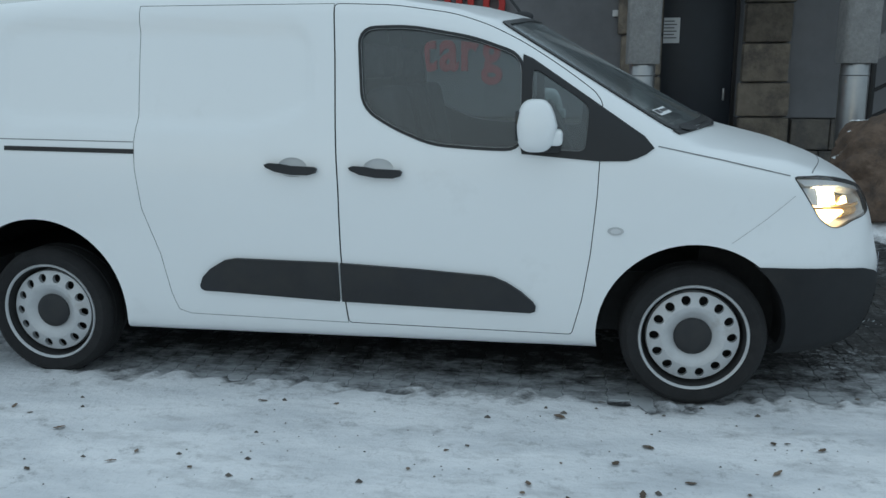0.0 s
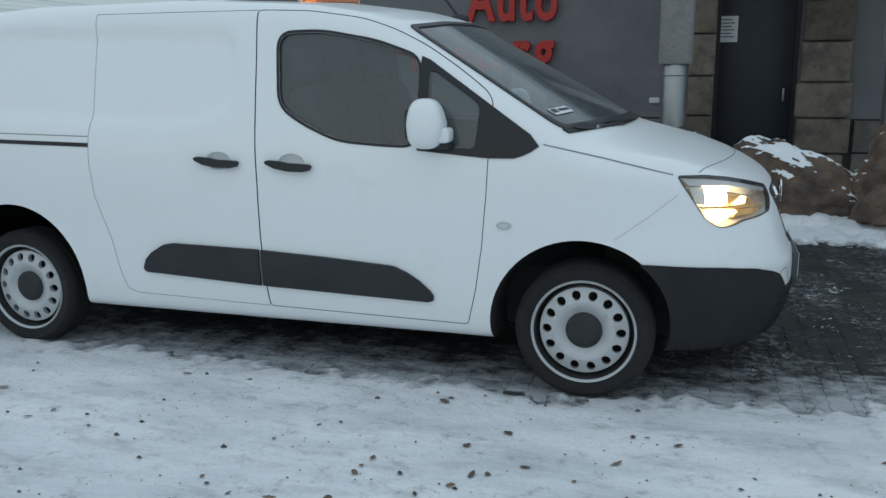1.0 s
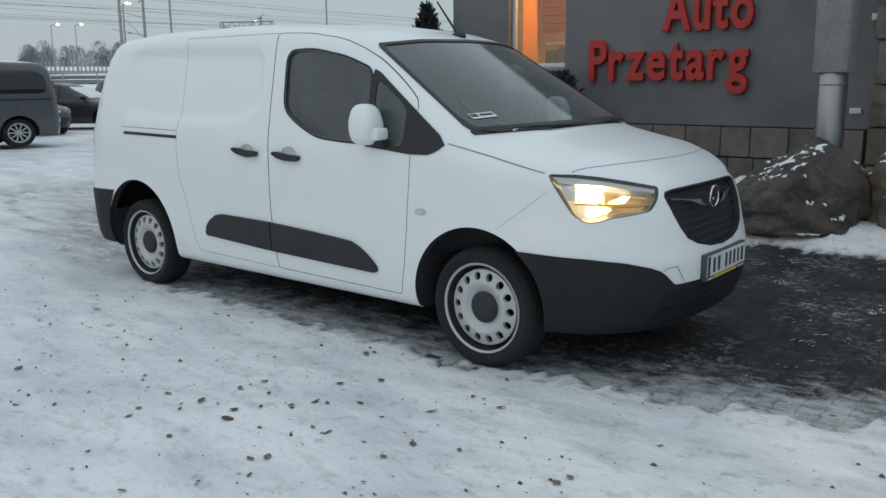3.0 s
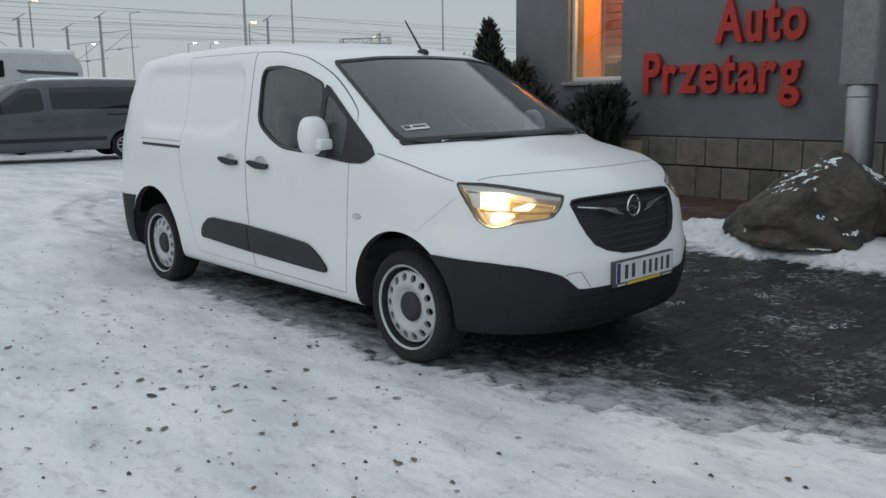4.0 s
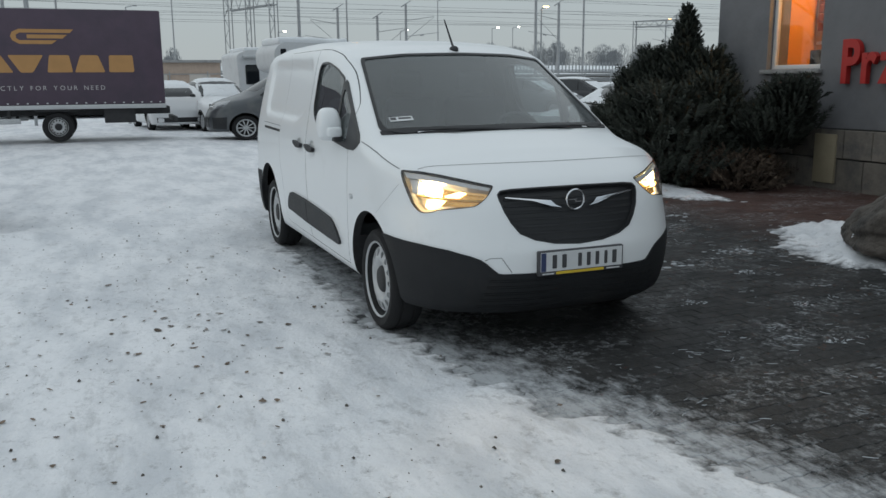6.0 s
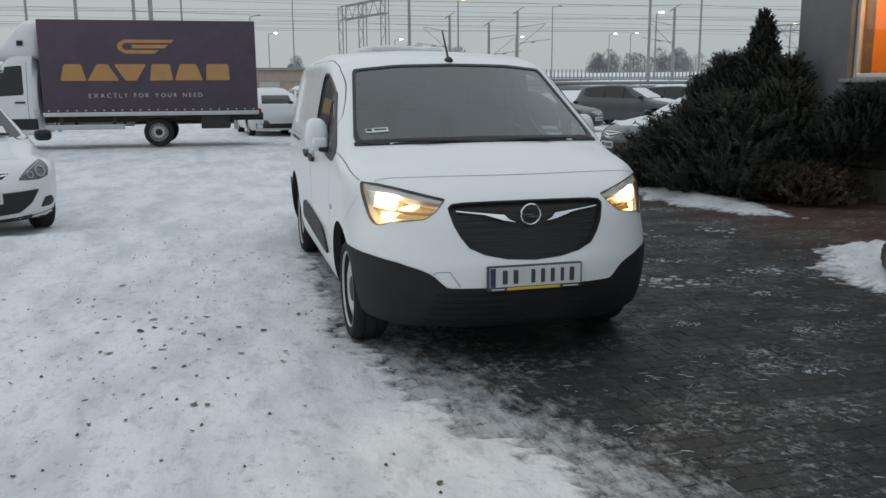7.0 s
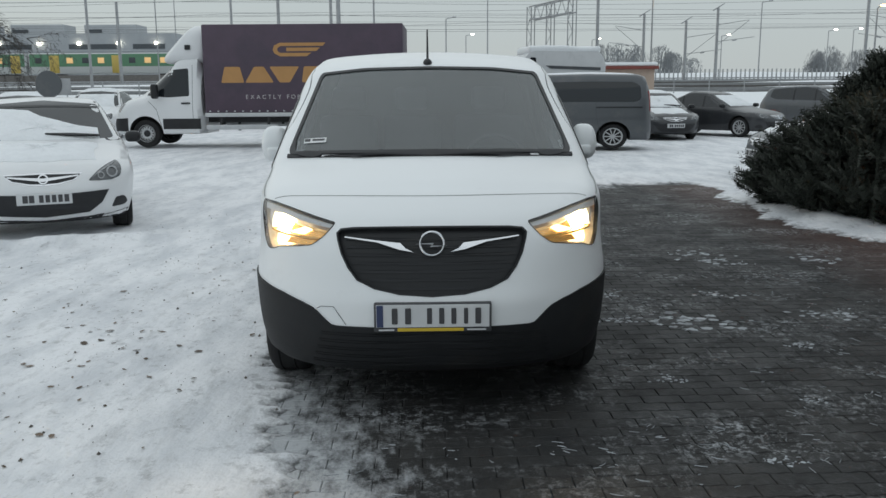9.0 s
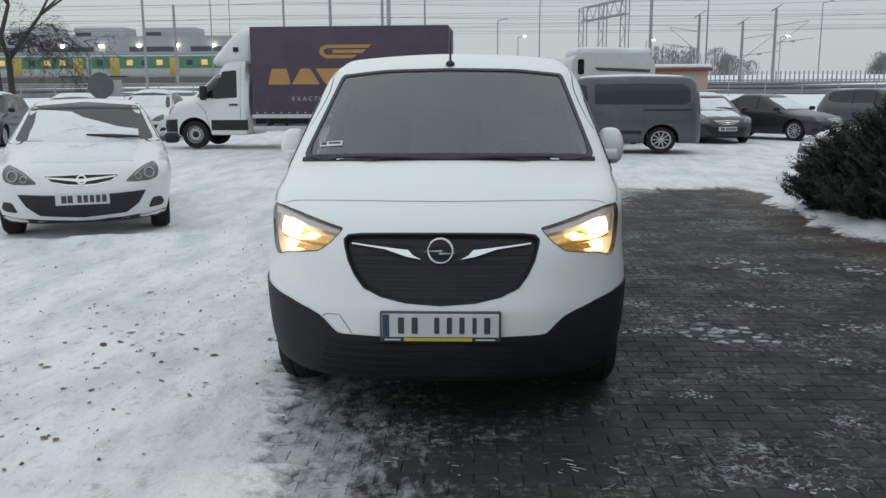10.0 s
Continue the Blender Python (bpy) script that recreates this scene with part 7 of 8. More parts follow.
def camper():
    x, y = -21.5, 3.12
    t = thing("camper_van", "white alcove camper with thick snow on its roof", "camper", pose(x, y, float(rise(x, y)), 0, 0, -84) @ Matrix.Diagonal((0.655, 0.85, 0.875, 1)))
    shell = prism(rounded([(-3.0, 0.45), (0.2, 0.45), (0.35, 1.05), (-0.35, 1.95), (0.55, 2.10), (0.62, 2.75), (0.2, 3.0), (-2.9, 2.95), (-3.15, 2.6)], 0.25, 5), "y", -1.12, 1.12)
    part("shell", shell, M["camper_white"], t, "white camper shell with an alcove")
    for s in (-1, 1):
        y0, y1 = (min(s * 1.12, s * 1.14), max(s * 1.12, s * 1.14))
        for name, o in (("alcove_window", [(0.05, 2.30), (0.32, 2.30), (0.32, 2.78), (0.05, 2.78)]), ("side_window", [(-2.3, 1.6), (-1.3, 1.6), (-1.3, 2.15), (-2.3, 2.15)]),
                        ("side_window", [(-2.95, 1.6), (-2.55, 1.6), (-2.55, 2.15), (-2.95, 2.15)]), ("cab_window", [(-0.95, 1.25), (-0.2, 1.2), (-0.55, 1.72), (-0.95, 1.75)])):
            part(name, prism(rounded(o, 0.06, 3), "y", y0, y1), M["dark_glass"], t, "dark camper window")
        part("stripe", prism([(-2.9, 2.35), (-0.6, 2.42), (-0.4, 2.52), (-2.9, 2.45)], "y", y0, y1), M["grey_paint"], t, "grey swoosh stripe", smooth=0)
        for wx in (-0.35, -2.3):
            wheel(t, wx, s * 0.98, 0.34, s, 0.34, 0.215)
    top = box(-2.95, -1.05, 2.93, 0.35, 1.05, 3.16, 0.10, 3)
    bmesh.ops.subdivide_edges(top, edges=[e for e in top.edges if e.calc_length() > 1], cuts=12, use_grid_fill=True)
    for v in top.verts:
        v.co.z += 0.05 * noise.noise(v.co * 1.6) if v.co.z > 3.0 else 0
    part("snow_on_roof", top, M["snow"], t, "thick snow on the roof", smooth=60)
    return t


camper()


def second_camper():
    x, y = -26.2, 2.95
    t = thing("camper_van", "second white camper partly hidden behind the grey van", "camper", pose(x, y, float(rise(x, y)), 0, 0, -84) @ Matrix.Scale(0.94, 4))
    part("shell", prism(rounded([(-3.2, 0.45), (0.5, 0.45), (0.6, 2.55), (0.2, 2.72), (-3.2, 2.68)], 0.12, 4), "y", -1.1, 1.1), M["camper_white"], t, "white camper shell")
    for o in ([(-0.2, 1.5), (0.3, 1.5), (0.3, 2.2), (-0.2, 2.2)], [(-1.6, 1.3), (-1.0, 1.3), (-1.0, 1.9), (-1.6, 1.9)]):
        part("side_window", prism(rounded(o, 0.05, 3), "y", 1.1, 1.12), M["dark_glass"], t)
    part("awning_box", box(-3.0, 1.1, 2.40, 0.4, 1.24, 2.54, 0.03), M["alloy"], t)
    part("snow_on_roof", box(-3.15, -1.0, 2.66, 0.3, 1.0, 2.82, 0.06, 2), M["snow"], t)
    part("skirt", box(-3.1, -1.0, 0.0, 0.4, 1.0, 0.45), M["chassis"], t, smooth=0)


second_camper()


def hut(px, d, w, h, label, snow=True, doors=0):
    x, y = sight(px, d)
    z = float(rise(x, y))
    t = thing("hut", label, "hut", pose(x, y, z))
    part("wall", box(-1.5, -w / 2, -0.3, 1.5, w / 2, h, 0.02), M["hut_wall"], t, "plain wall")
    part("roof", box(-1.7, -w / 2 - 0.15, h, 1.7, w / 2 + 0.15, h + 0.14, 0.02), M["brick_red"] if not doors else M["concrete"], t, "flat roof")
    if snow:
        part("snow_on_roof", box(-1.65, -w / 2 - 0.12, h + 0.14, 1.65, w / 2 + 0.12, h + 0.32, 0.08, 3), M["snow"], t, "snow on the roof")
    for i in range(doors):
        yy = -w / 2 + (i + 0.5) * w / doors
        part("door", box(1.5, yy - 0.55, 0.0, 1.53, yy + 0.55, 1.9, 0.01), M["hut_door"], t, "pale hut door")


hut(1186, 42, 2.5, 2.45, "small pale hut with a red roof edge and snow", True, 0)
hut(848, 50, 9.0, 2.5, "long low hut with pale doors across the yard", False, 4)

# railway bank: one long snowy ridge with ballast and rails on it
def railway():
    prof = [(-33.0, 0.40), (-37.0, 0.95), (-41.0, 1.25), (-46.0, 1.35), (-58.0, 2.0), (-80.0, 2.1), (-96.0, 1.6), (-120.0, 2.1), (-127.0, 2.5), (-130.0, 4.0), (-146.0, 4.0), (-160.0, 3.2)]
    ys = np.linspace(-420, 420, 85)
    verts = [(x + 0.6 * math.sin(y * 0.11 + i), y, z + 0.10 * math.sin(y * 0.23 + i * 1.7)) for y in ys for i, (x, z) in enumerate(prof)]
    k = len(prof)
    faces = [(j * k + i, j * k + i + 1, (j + 1) * k + i + 1, (j + 1) * k + i) for j in range(len(ys) - 1) for i in range(k - 1)]
    bank = tagged(part("embankment", mesh_of(verts, faces), M["snow"], None, smooth=60), "snowy railway embankment across the distance", "embankment", kind="structure")
    for x, z in ((-47.5, 1.55), (-53.0, 1.85), (-60.0, 2.15), (-66.0, 2.2)):
        t = thing("railway_track", "dark railway track with two steel rails", "track", pose(x, 0, z - 0.10), group="railway tracks")
        part("ballast", box(-1.3, -400, -0.45, 1.3, 400, 0.0), M["rail_dark"], t, smooth=0)
        for dx in (-0.72, 0.72):
            part("rail", box(dx - 0.04, -400, 0.0, dx + 0.04, 400, 0.16), M["mast"], t, smooth=0)
    low = thing("retaining_bank", "dark ballast bank under the far tracks", "embankment", pose(-126.0, -80.0, 2.4), kind="structure")
    bank = mesh_of([(2.5, -90, 0), (2.5, 62, 0), (0, 62, 1.75), (0, -90, 1.75), (-6, 62, 1.75), (-6, -90, 1.75)], [(0, 1, 2, 3), (3, 2, 4, 5)])
    part("ballast", bank, M["rail_dark"], low, smooth=0)
    # lineside fence behind the yard
    t = thing("lineside_fence", "dark lineside fence along the railway", "fence", pose(-44.0, 0, 1.2))
    part("fence_rail", box(-0.02, -220, 0.74, 0.02, 220, 0.78), M["mast"], t, smooth=0)
    part("fence_rail", box(-0.02, -220, 0.20, 0.02, 220, 0.24), M["mast"], t, smooth=0)
    for i in range(110):
        part("fence_post", box(-0.025, -110 + i * 2.0 - 0.025, -0.3, 0.025, -110 + i * 2.0 + 0.025, 0.9), M["mast"], t, smooth=0)
    far = thing("platform_fence", "far dark paling fence on the platform edge", "fence", pose(-72.0, 0, 2.45))
    bm = box(-0.05, -60, -0.05, 0.05, 160, 0.06)
    part("fence_rail", bm, M["mast"], far, smooth=0)
    verts, faces = [], []
    for i in range(430):
        y = -10 + i * 0.40
        b = len(verts)
        verts += [(0, y - 0.05, -0.3), (0, y + 0.05, -0.3), (0, y + 0.05, 0.78), (0, y - 0.05, 0.78), (-0.08, y - 0.05, -0.3), (-0.08, y + 0.05, -0.3), (-0.08, y + 0.05, 0.78), (-0.08, y - 0.05, 0.78)]
        faces += [(b, b + 1, b + 2, b + 3), (b + 4, b + 7, b + 6, b + 5), (b + 1, b + 5, b + 6, b + 2), (b, b + 3, b + 7, b + 4), (b + 3, b + 2, b + 6, b + 7)]
    pal = part("paling_screen", mesh_of(verts, faces), M["mast"], far, smooth=0)
    pal["kind"] = "stuff"


railway()


def guard_rail():
    t = thing("guard_rail", "rusty steel guard rail behind the parked cars", "barrier", pose(-27.5, 8, float(rise(-27.5, 8))))
    part("beam", box(-0.04, -16, 0.45, 0.04, 22, 0.72, 0.02), M["brick_red"], t)
    for i in range(13):
        part("rail_post", box(-0.05, -15 + i * 3.0, -0.2, 0.05, -14.9 + i * 3.0, 0.66), M["mast"], t, smooth=0)


guard_rail()


def catenary_mast(px, d, top, side=1, arms=True):
    x, y = sight(px, d)
    z0 = float(rise(x)) + (1.0 if d > 45 else 0.4)
    zt = height_at(top, d)
    t = thing("catenary_mast", "grey railway catenary mast with bracket arms", "mast", pose(x, y, 0), group="catenary masts")
    part("pole", rod((0, 0, z0 - 1.5), (0, 0, zt), 0.15, 0.10, 8), M["mast"], t)
    if arms:
        for dz, l in ((-1.3, 2.4), (-2.6, 2.9)):
            part("arm", rod((0, 0, zt + dz), (0.3, side * l, zt + dz + 0.35), 0.028, 0.022, 6), M["mast"], t)
        part("arm", rod((0, 0, zt - 2.9), (0.3, side * 2.4, zt - 1.0), 0.024, 0.02, 6), M["mast"], t)
        part("insulator", rod((0.15, side * 1.2, zt - 2.5), (0.15, side * 1.5, zt - 2.45), 0.07, 0.07, 8), M["mast"], t)
        part("cross_head", rod((0, -0.4, zt - 0.2), (0, 0.5, zt + 0.35), 0.05, 0.03, 6), M["mast"], t)


def tall_pole(px, d, top, r=0.10):
    x, y = sight(px, d)
    t = thing("tall_pole", "plain tall grey pole beyond the yard", "pole", pose(x, y, 0), group="tall poles")
    part("pole", rod((0, 0, float(rise(x)) - 0.6), (0, 0, height_at(top, d)), r, r * 0.7, 8), M["mast"], t)


def street_lamp(px, d, top, glow, arm=0.8):
    x, y = sight(px, d)
    zt = height_at(top, d)
    t = thing("street_lamp", "tall street lamp with a glowing head", "lamp", pose(x, y, 0), group="street lamps")
    part("pole", rod((0, 0, float(rise(x)) - 0.6), (0, 0, zt), 0.09, 0.055, 8), M["mast"], t)
    part("bracket", rod((0, 0, zt), (0.2, arm, zt + 0.15), 0.045, 0.04, 6), M["mast"], t)
    part("lamp_head", box(0.05, arm - 0.16, zt + 0.09, 0.28, arm + 0.24, zt + 0.21, 0.04), glow, t, "glowing lamp head")


for q in ((1357, 68, 26, 1), (1301, 69, 48, 1), (1226, 70, 36, -1), (325, 66, 15, 1, False), (593, 60, -2, 1, False), (682, 62, 8, -1, False), (1684, 60, 14, -1), (1990, 66, 30, -1), (-60, 62, 20, 1)):
    catenary_mast(*q)
for q in ((1143, 58, -60, 0.13), (513, 52, -60, 0.09), (272, 42, -60, 0.08), (693, 46, -60, 0.14), (388, 60, -60, 0.05), (420, 64, -60, 0.04), (1628, 58, -70, 0.13), (1744, 60, -60, 0.10), (2180, 60, -60, 0.10)):
    tall_pole(*q)
for q in ((1240, 66, 10, M["glow_orange"], 0.3), (1436, 90, 17, M["lamp_clear"]), (755, 60, -4, M["glow_orange"]), (952, 90, 10, M["lamp_clear"]), (1645, 62, 26, M["glow_orange"], 0.3), (915, 110, 72, M["glow_white"]), (1367, 110, 74, M["glow_white"]),
          (880, 90, 44, M["lamp_clear"]), (1136, 110, 80, M["glow_white"]), (1960, 64, 44, M["glow_orange"], 0.3), (1560, 110, 66, M["glow_white"]), (1606, 110, 64, M["glow_white"])):
    street_lamp(*q)


def gantry(pa, da, pb, db, py, label, legs=(0.0, 0.5, 1.0), deep=0.95):
    """A lattice beam on slender lattice legs, level at its top."""
    (xa, ya), (xb, yb) = sight(pa, da), sight(pb, db)
    zt = height_at(py, da)
    A, B = Vector((0, 0, zt)), Vector((xb - xa, yb - ya, zt))
    t = thing("signal_gantry", label, "gantry", pose(xa, ya, 0), group="gantries over the tracks")
    side = (B - A).cross(Vector((0, 0, 1))).normalized() * 0.22
    down = Vector((0, 0, -deep))
    for f in legs:
        c = A.lerp(B, f)
        feet = [c + side + Vector((0, 0.16, 0)), c + side - Vector((0, 0.16, 0)), c - side]
        for p in feet:
            part("leg", rod(Vector((p.x, p.y, 1.0)), p, 0.04, 0.04, 5), M["mast"], t)
        n = 9
        for i in range(n):
            za, zb = 1.0 + i * (zt - 1.0) / n, 1.0 + (i + 1) * (zt - 1.0) / n
            p, q = feet[i % 2], feet[(i + 1) % 2]
            part("brace", rod(Vector((p.x, p.y, za)), Vector((q.x, q.y, zb)), 0.022, 0.022, 4), M["mast"], t)
    for off in (side, -side):
        for dz in (Vector((0, 0, 0)), down):
            part("beam", rod(A + off + dz, B + off + dz, 0.05, 0.05, 5), M["mast"], t)
    n = 10
    for i in range(n):
        p, q = A.lerp(B, i / n), A.lerp(B, (i + 1) / n)
        part("brace", rod(p + side + (down if i % 2 else Vector()), q + side + (Vector() if i % 2 else down), 0.028, 0.028, 4), M["mast"], t)


gantry(1028, 64, 1100, 57.5, 24, "steel lattice signal gantry over the tracks")
gantry(1880, 64, 2010, 60, 46, "second steel gantry beyond the evergreens", (0.0, 1.0), 0.5)


def wires():
    t = thing("overhead_wires", "thin overhead railway wires across the sky", "wires", pose(-56, 0, 0))
    for dx, z in ((4.0, 6.9), (3.6, 6.1), (3.4, 5.4), (0.0, 7.6), (-0.3, 6.6), (-2.0, 5.9), (-4.0, 7.2), (-4.3, 6.2), (-7.0, 8.2), (-8.0, 6.8), (-10.0, 7.4), (-10.3, 6.2)):
        pts = []
        for i in range(141):
            y = -280 + i * 4
            ph = ((y + dx * 3) % 44) / 44
            pts.append((dx, y, z + 0.45 * (2 * ph - 1) ** 2 * (1 if int(z * 10) % 2 else 0.35)))
        verts, faces = [], []
        for p in pts:
            verts += [(p[0], p[1], p[2] - 0.009), (p[0], p[1], p[2] + 0.009), (p[0] - 0.015, p[1], p[2])]
        for i in range(len(pts) - 1):
            a, b = 3 * i, 3 * i + 3
            faces += [(a, a + 1, b + 1, b), (a + 1, a + 2, b + 2, b + 1), (a + 2, a, b, b + 2)]
        part("wire", mesh_of(verts, faces), M["wire"], t, smooth=0)


wires()


def train():
    t = thing("passenger_train", "green and white passenger train with yellow doors", "train", pose(-134.0, -50.0, 4.15))
    for c, (y0, y1) in enumerate(((-62, -38.4), (-38, -12.4), (-12, 13.0))):
        car = part("carriage", box(-1.4, y0, 0.3, 1.4, y1, 3.55, 0.25, 3), M["train_white"], t, "white carriage side with a green band")
        part("green_band", box(1.40, y0 + 0.2, 1.45, 1.42, y1 - 0.2, 3.35), M["hazed_train_green"], car, smooth=0)
        part("roof", box(-1.2, y0 + 0.1, 3.55, 1.2, y1 - 0.1, 3.90, 0.1), M["far_grey"], car)
        n = 10
        for i in range(n):
            yy = y0 + 1.6 + i * (y1 - y0 - 3.2) / (n - 1)
            if i % 4 == 1:
                part("train_door", box(1.42, yy - 0.75, 0.45, 1.45, yy + 0.75, 3.15, 0.01), M["hazed_train_yellow"], car, "yellow sliding door")
            else:
                part("train_window", box(1.42, yy - 0.5, 1.95, 1.44, yy + 0.5, 2.80, 0.01), M["train_lit"] if i % 3 else M["far_dark"], car, "lit train window")
        part("bogie", box(-1.1, y0 + 2, -0.2, 1.1, y0 + 5, 0.3), M["chassis"], car, smooth=0)
        part("bogie", box(-1.1, y1 - 5, -0.2, 1.1, y1 - 2, 0.3), M["chassis"], car, smooth=0)


train()


def station():
    x, y = sight(215, 175)
    t = thing("station_hall", "long grey modern hall with lamps beyond the railway", "building", pose(x, y, 0))
    top = height_at(70, 175)
    part("wall", box(-6, -40, 0, 6, 26, top), M["far_grey"], t, "pale grey cladding")
    for y0, w in ((-36, 9), (-22, 7), (-9, 8), (6, 9), (18, 6)):
        part("window_band", box(6.0, y0, top - 2.9, 6.1, y0 + w, top - 2.0), M["far_dark"], t, smooth=0)
    for y0, w, h in ((-38, 6, 1.3), (-19, 9, 1.9), (-6, 10, 1.9), (8, 10, 1.8)):
        part("roof_plant", box(-3, y0, top, 3, y0 + w, top + h), M["far_pale"], t, smooth=0)
        part("louvre", box(3.0, y0 + 0.3, top + 0.3, 3.1, y0 + 0.3 + 0.3 * w, top + 0.5 * h), M["far_dark"], t, smooth=0)
    for yy in (-34, -20.5, -7.0, 0.6, 8.0, 15.4, 22.5):
        part("wall_lamp", box(6.1, yy - 0.30, top - 2.1, 6.5, yy + 0.30, top - 1.6, 0.1), M["glow_white"], t, "glowing wall lamp")


station()


def round_sign():
    x, y = sight(192, 20.5)
    t = thing("traffic_sign", "round traffic sign seen from behind", "sign", pose(x, y, float(rise(x, y))))
    part("pole", rod((0, 0, -0.1), (0, 0, 1.75), 0.03), M["mast"], t)
    disc = lathe([(0.0, -0.01), (0.30, -0.01), (0.31, 0.0), (0.30, 0.01), (0.0, 0.01)], 32)
    disc.transform(Matrix.Translation((0.04, 0, 1.62)) @ Matrix.Rotation(radians(90), 4, "Z"))
    part("disc", disc, M["grey_paint"], t, "dark back of the sign")
    part("panel", box(0.0, 0.22, 1.38, 0.03, 0.50, 1.75, 0.01), M["mast"], t)


round_sign()


def twig_tree(name, label, x, y, z, height, spread, seed, mat, depth=5, thick=0.16, boughs=()):
    """A bare tree: tapered trunk and limbs that fork down to twigs."""
    g = random.Random(seed)
    t = thing(name, label, "tree", pose(x, y, z))
    trunk_v, trunk_f, twig_v, twig_f = [], [], [], []
    def limb(p, d, l, r, level):
        q = p + d * l
        vs, fs = (trunk_v, trunk_f) if level < 2 else (twig_v, twig_f)
        n = 6 if level < 2 else 3
        u = d.orthogonal().normalized()
        w = d.cross(u)
        b = len(vs)
        for c, rr in ((p, r), (q, r * 0.68)):
            for i in range(n):
                a = 2 * math.pi * i / n
                vs.append(tuple(c + (u * math.cos(a) + w * math.sin(a)) * rr))
        fs.extend((b + i, b + (i + 1) % n, b + n + (i + 1) % n, b + n + i) for i in range(n))
        if level >= depth:
            return
        for _ in range(g.choice((2, 3, 3))):
            e = (d + Vector((g.uniform(-1, 1), g.uniform(-1, 1), g.uniform(-0.35, 0.75))) * spread).normalized()
            limb(q, e, l * g.uniform(0.62, 0.86), r * 0.62, level + 1)
    limb(Vector((0, 0, -0.3)), Vector((g.uniform(-0.05, 0.05), g.uniform(-0.05, 0.05), 1)).normalized(), height * 0.28, thick, 0)
    def spray(p, d, l, r, level):
        """A thin bough that bends down and carries finer ones."""
        n = 9 if level == 0 else 5
        u, b = d.orthogonal().normalized(), len(twig_v)
        for i in range(n + 1):
            w = d.cross(u).normalized()
            rr = max(r * (1 - 0.8 * i / n), 0.0045)
            twig_v.extend(tuple(p + (u * math.cos(a) + w * math.sin(a)) * rr) for a in (0, 2.094, 4.189))
            if level < 3 and i > 0:
                for _ in range(1 if level == 2 else 2):
                    e = (d + Vector((g.uniform(-1, 1), g.uniform(-1, 1), g.uniform(-0.9, 0.6))) * 0.95).normalized()
                    spray(p.copy(), e, l * g.uniform(0.24, 0.46), r * 0.5, level + 1)
            d = (d + Vector((g.uniform(-0.2, 0.2), g.uniform(-0.2, 0.2), g.uniform(-0.24, 0.12)))).normalized()
            p = p + d * (l / n)
        twig_f.extend((b + 3 * i + j, b + 3 * i + (j + 1) % 3, b + 3 * i + 3 + (j + 1) % 3, b + 3 * i + 3 + j) for i in range(n) for j in range(3))
    for z0, azimuth, lift, long in boughs:
        spray(Vector((0, 0, z0)), Vector((math.cos(radians(azimuth)), math.sin(radians(azimuth)), lift)).normalized(), long, 0.040, 0)
    part("trunk", mesh_of(trunk_v, trunk_f), mat, t, smooth=60)
    part("crown", mesh_of(twig_v, twig_f), mat, t, "bare winter twigs", smooth=0)
    return t


for bpx, bd, bseed, low in ((16, 30, 4, ((3.3, 70, 0.2, 1.8), (3.9, -80, 0.4, 2.2))), (37, 31, 9, ((2.9, 95, 0.25, 2.0), (3.2, 75, 0.35, 3.4), (3.2, 105, 0.10, 3.0), (3.25, 60, 0.6, 2.6)))):
    bx, by = sight(bpx, bd)
    twig_tree("bare_tree", "bare leafless tree at the edge of the yard", bx, by, float(rise(bx)), 10.5, 1.2, bseed, M["twig"], 7, 0.15, low)


def far_wood():
    """Bare trees far beyond the railway, as one mass of fine upright twigs in rounded crowns; haze is in their pale
    colour.
    """
    verts, faces = [], []
    g = random.Random(17)
    groups = [(1165, 150, 22, 82), (1205, 150, 16, 80), (1268, 150, 16, 84), (1300, 150, 26, 92), (1545, 170, 40, 98), (1590, 170, 60, 90), (1680, 170, 60, 84), (1800, 160, 90, 88), (1960, 160, 120, 84), (2150, 160, 150, 82), (955, 160, 26, 104)]
    for px, d, half, top in groups:
        for _ in range(max(5, half // 5)):
            x, y = sight(px + g.uniform(-half, half), d + g.uniform(-8, 8))
            h = (height_at(top, d) - 2.0) * g.uniform(0.6, 1.0)
            wide = h * g.uniform(0.22, 0.34)
            for _ in range(420):
                a, r, zz = g.uniform(0, 6.28), math.sqrt(g.random()), g.uniform(0.0, 1.0)
                rr = wide * r * math.sqrt(max(0.02, 1 - (2 * zz - 1) ** 2))
                c = Vector((x + rr * math.cos(a), y + rr * math.sin(a), 2.0 + h * (0.18 + 0.75 * zz)))
                e = Vector((math.cos(a) * 0.35 * r + g.uniform(-0.2, 0.2), math.sin(a) * 0.35 * r + g.uniform(-0.2, 0.2), 1.0)).normalized() * h * g.uniform(0.05, 0.11)
                o = Vector((0, 1, 0)) * g.uniform(0.02, 0.045)
                b = len(verts)
                verts += [tuple(c - o), tuple(c + o), tuple(c + e)]
                faces.append((b, b + 1, b + 2))
            for _ in range(3):
                b, dy = len(verts), g.uniform(-0.6, 0.6) * wide
                verts += [(x, y + dy * 0.3 - 0.12, 0.8), (x, y + dy * 0.3 + 0.12, 0.8), (x, y + dy + 0.03, 2.0 + h * 0.85), (x, y + dy - 0.03, 2.0 + h * 0.85)]
                faces.append((b, b + 1, b + 2, b + 3))
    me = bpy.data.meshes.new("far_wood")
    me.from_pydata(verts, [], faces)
    me.materials.append(M["hazed_twig"])
    return tagged(new("far_wood", me), "bare trees far beyond the railway, paled by painted haze", "trees", kind="stuff")


far_wood()


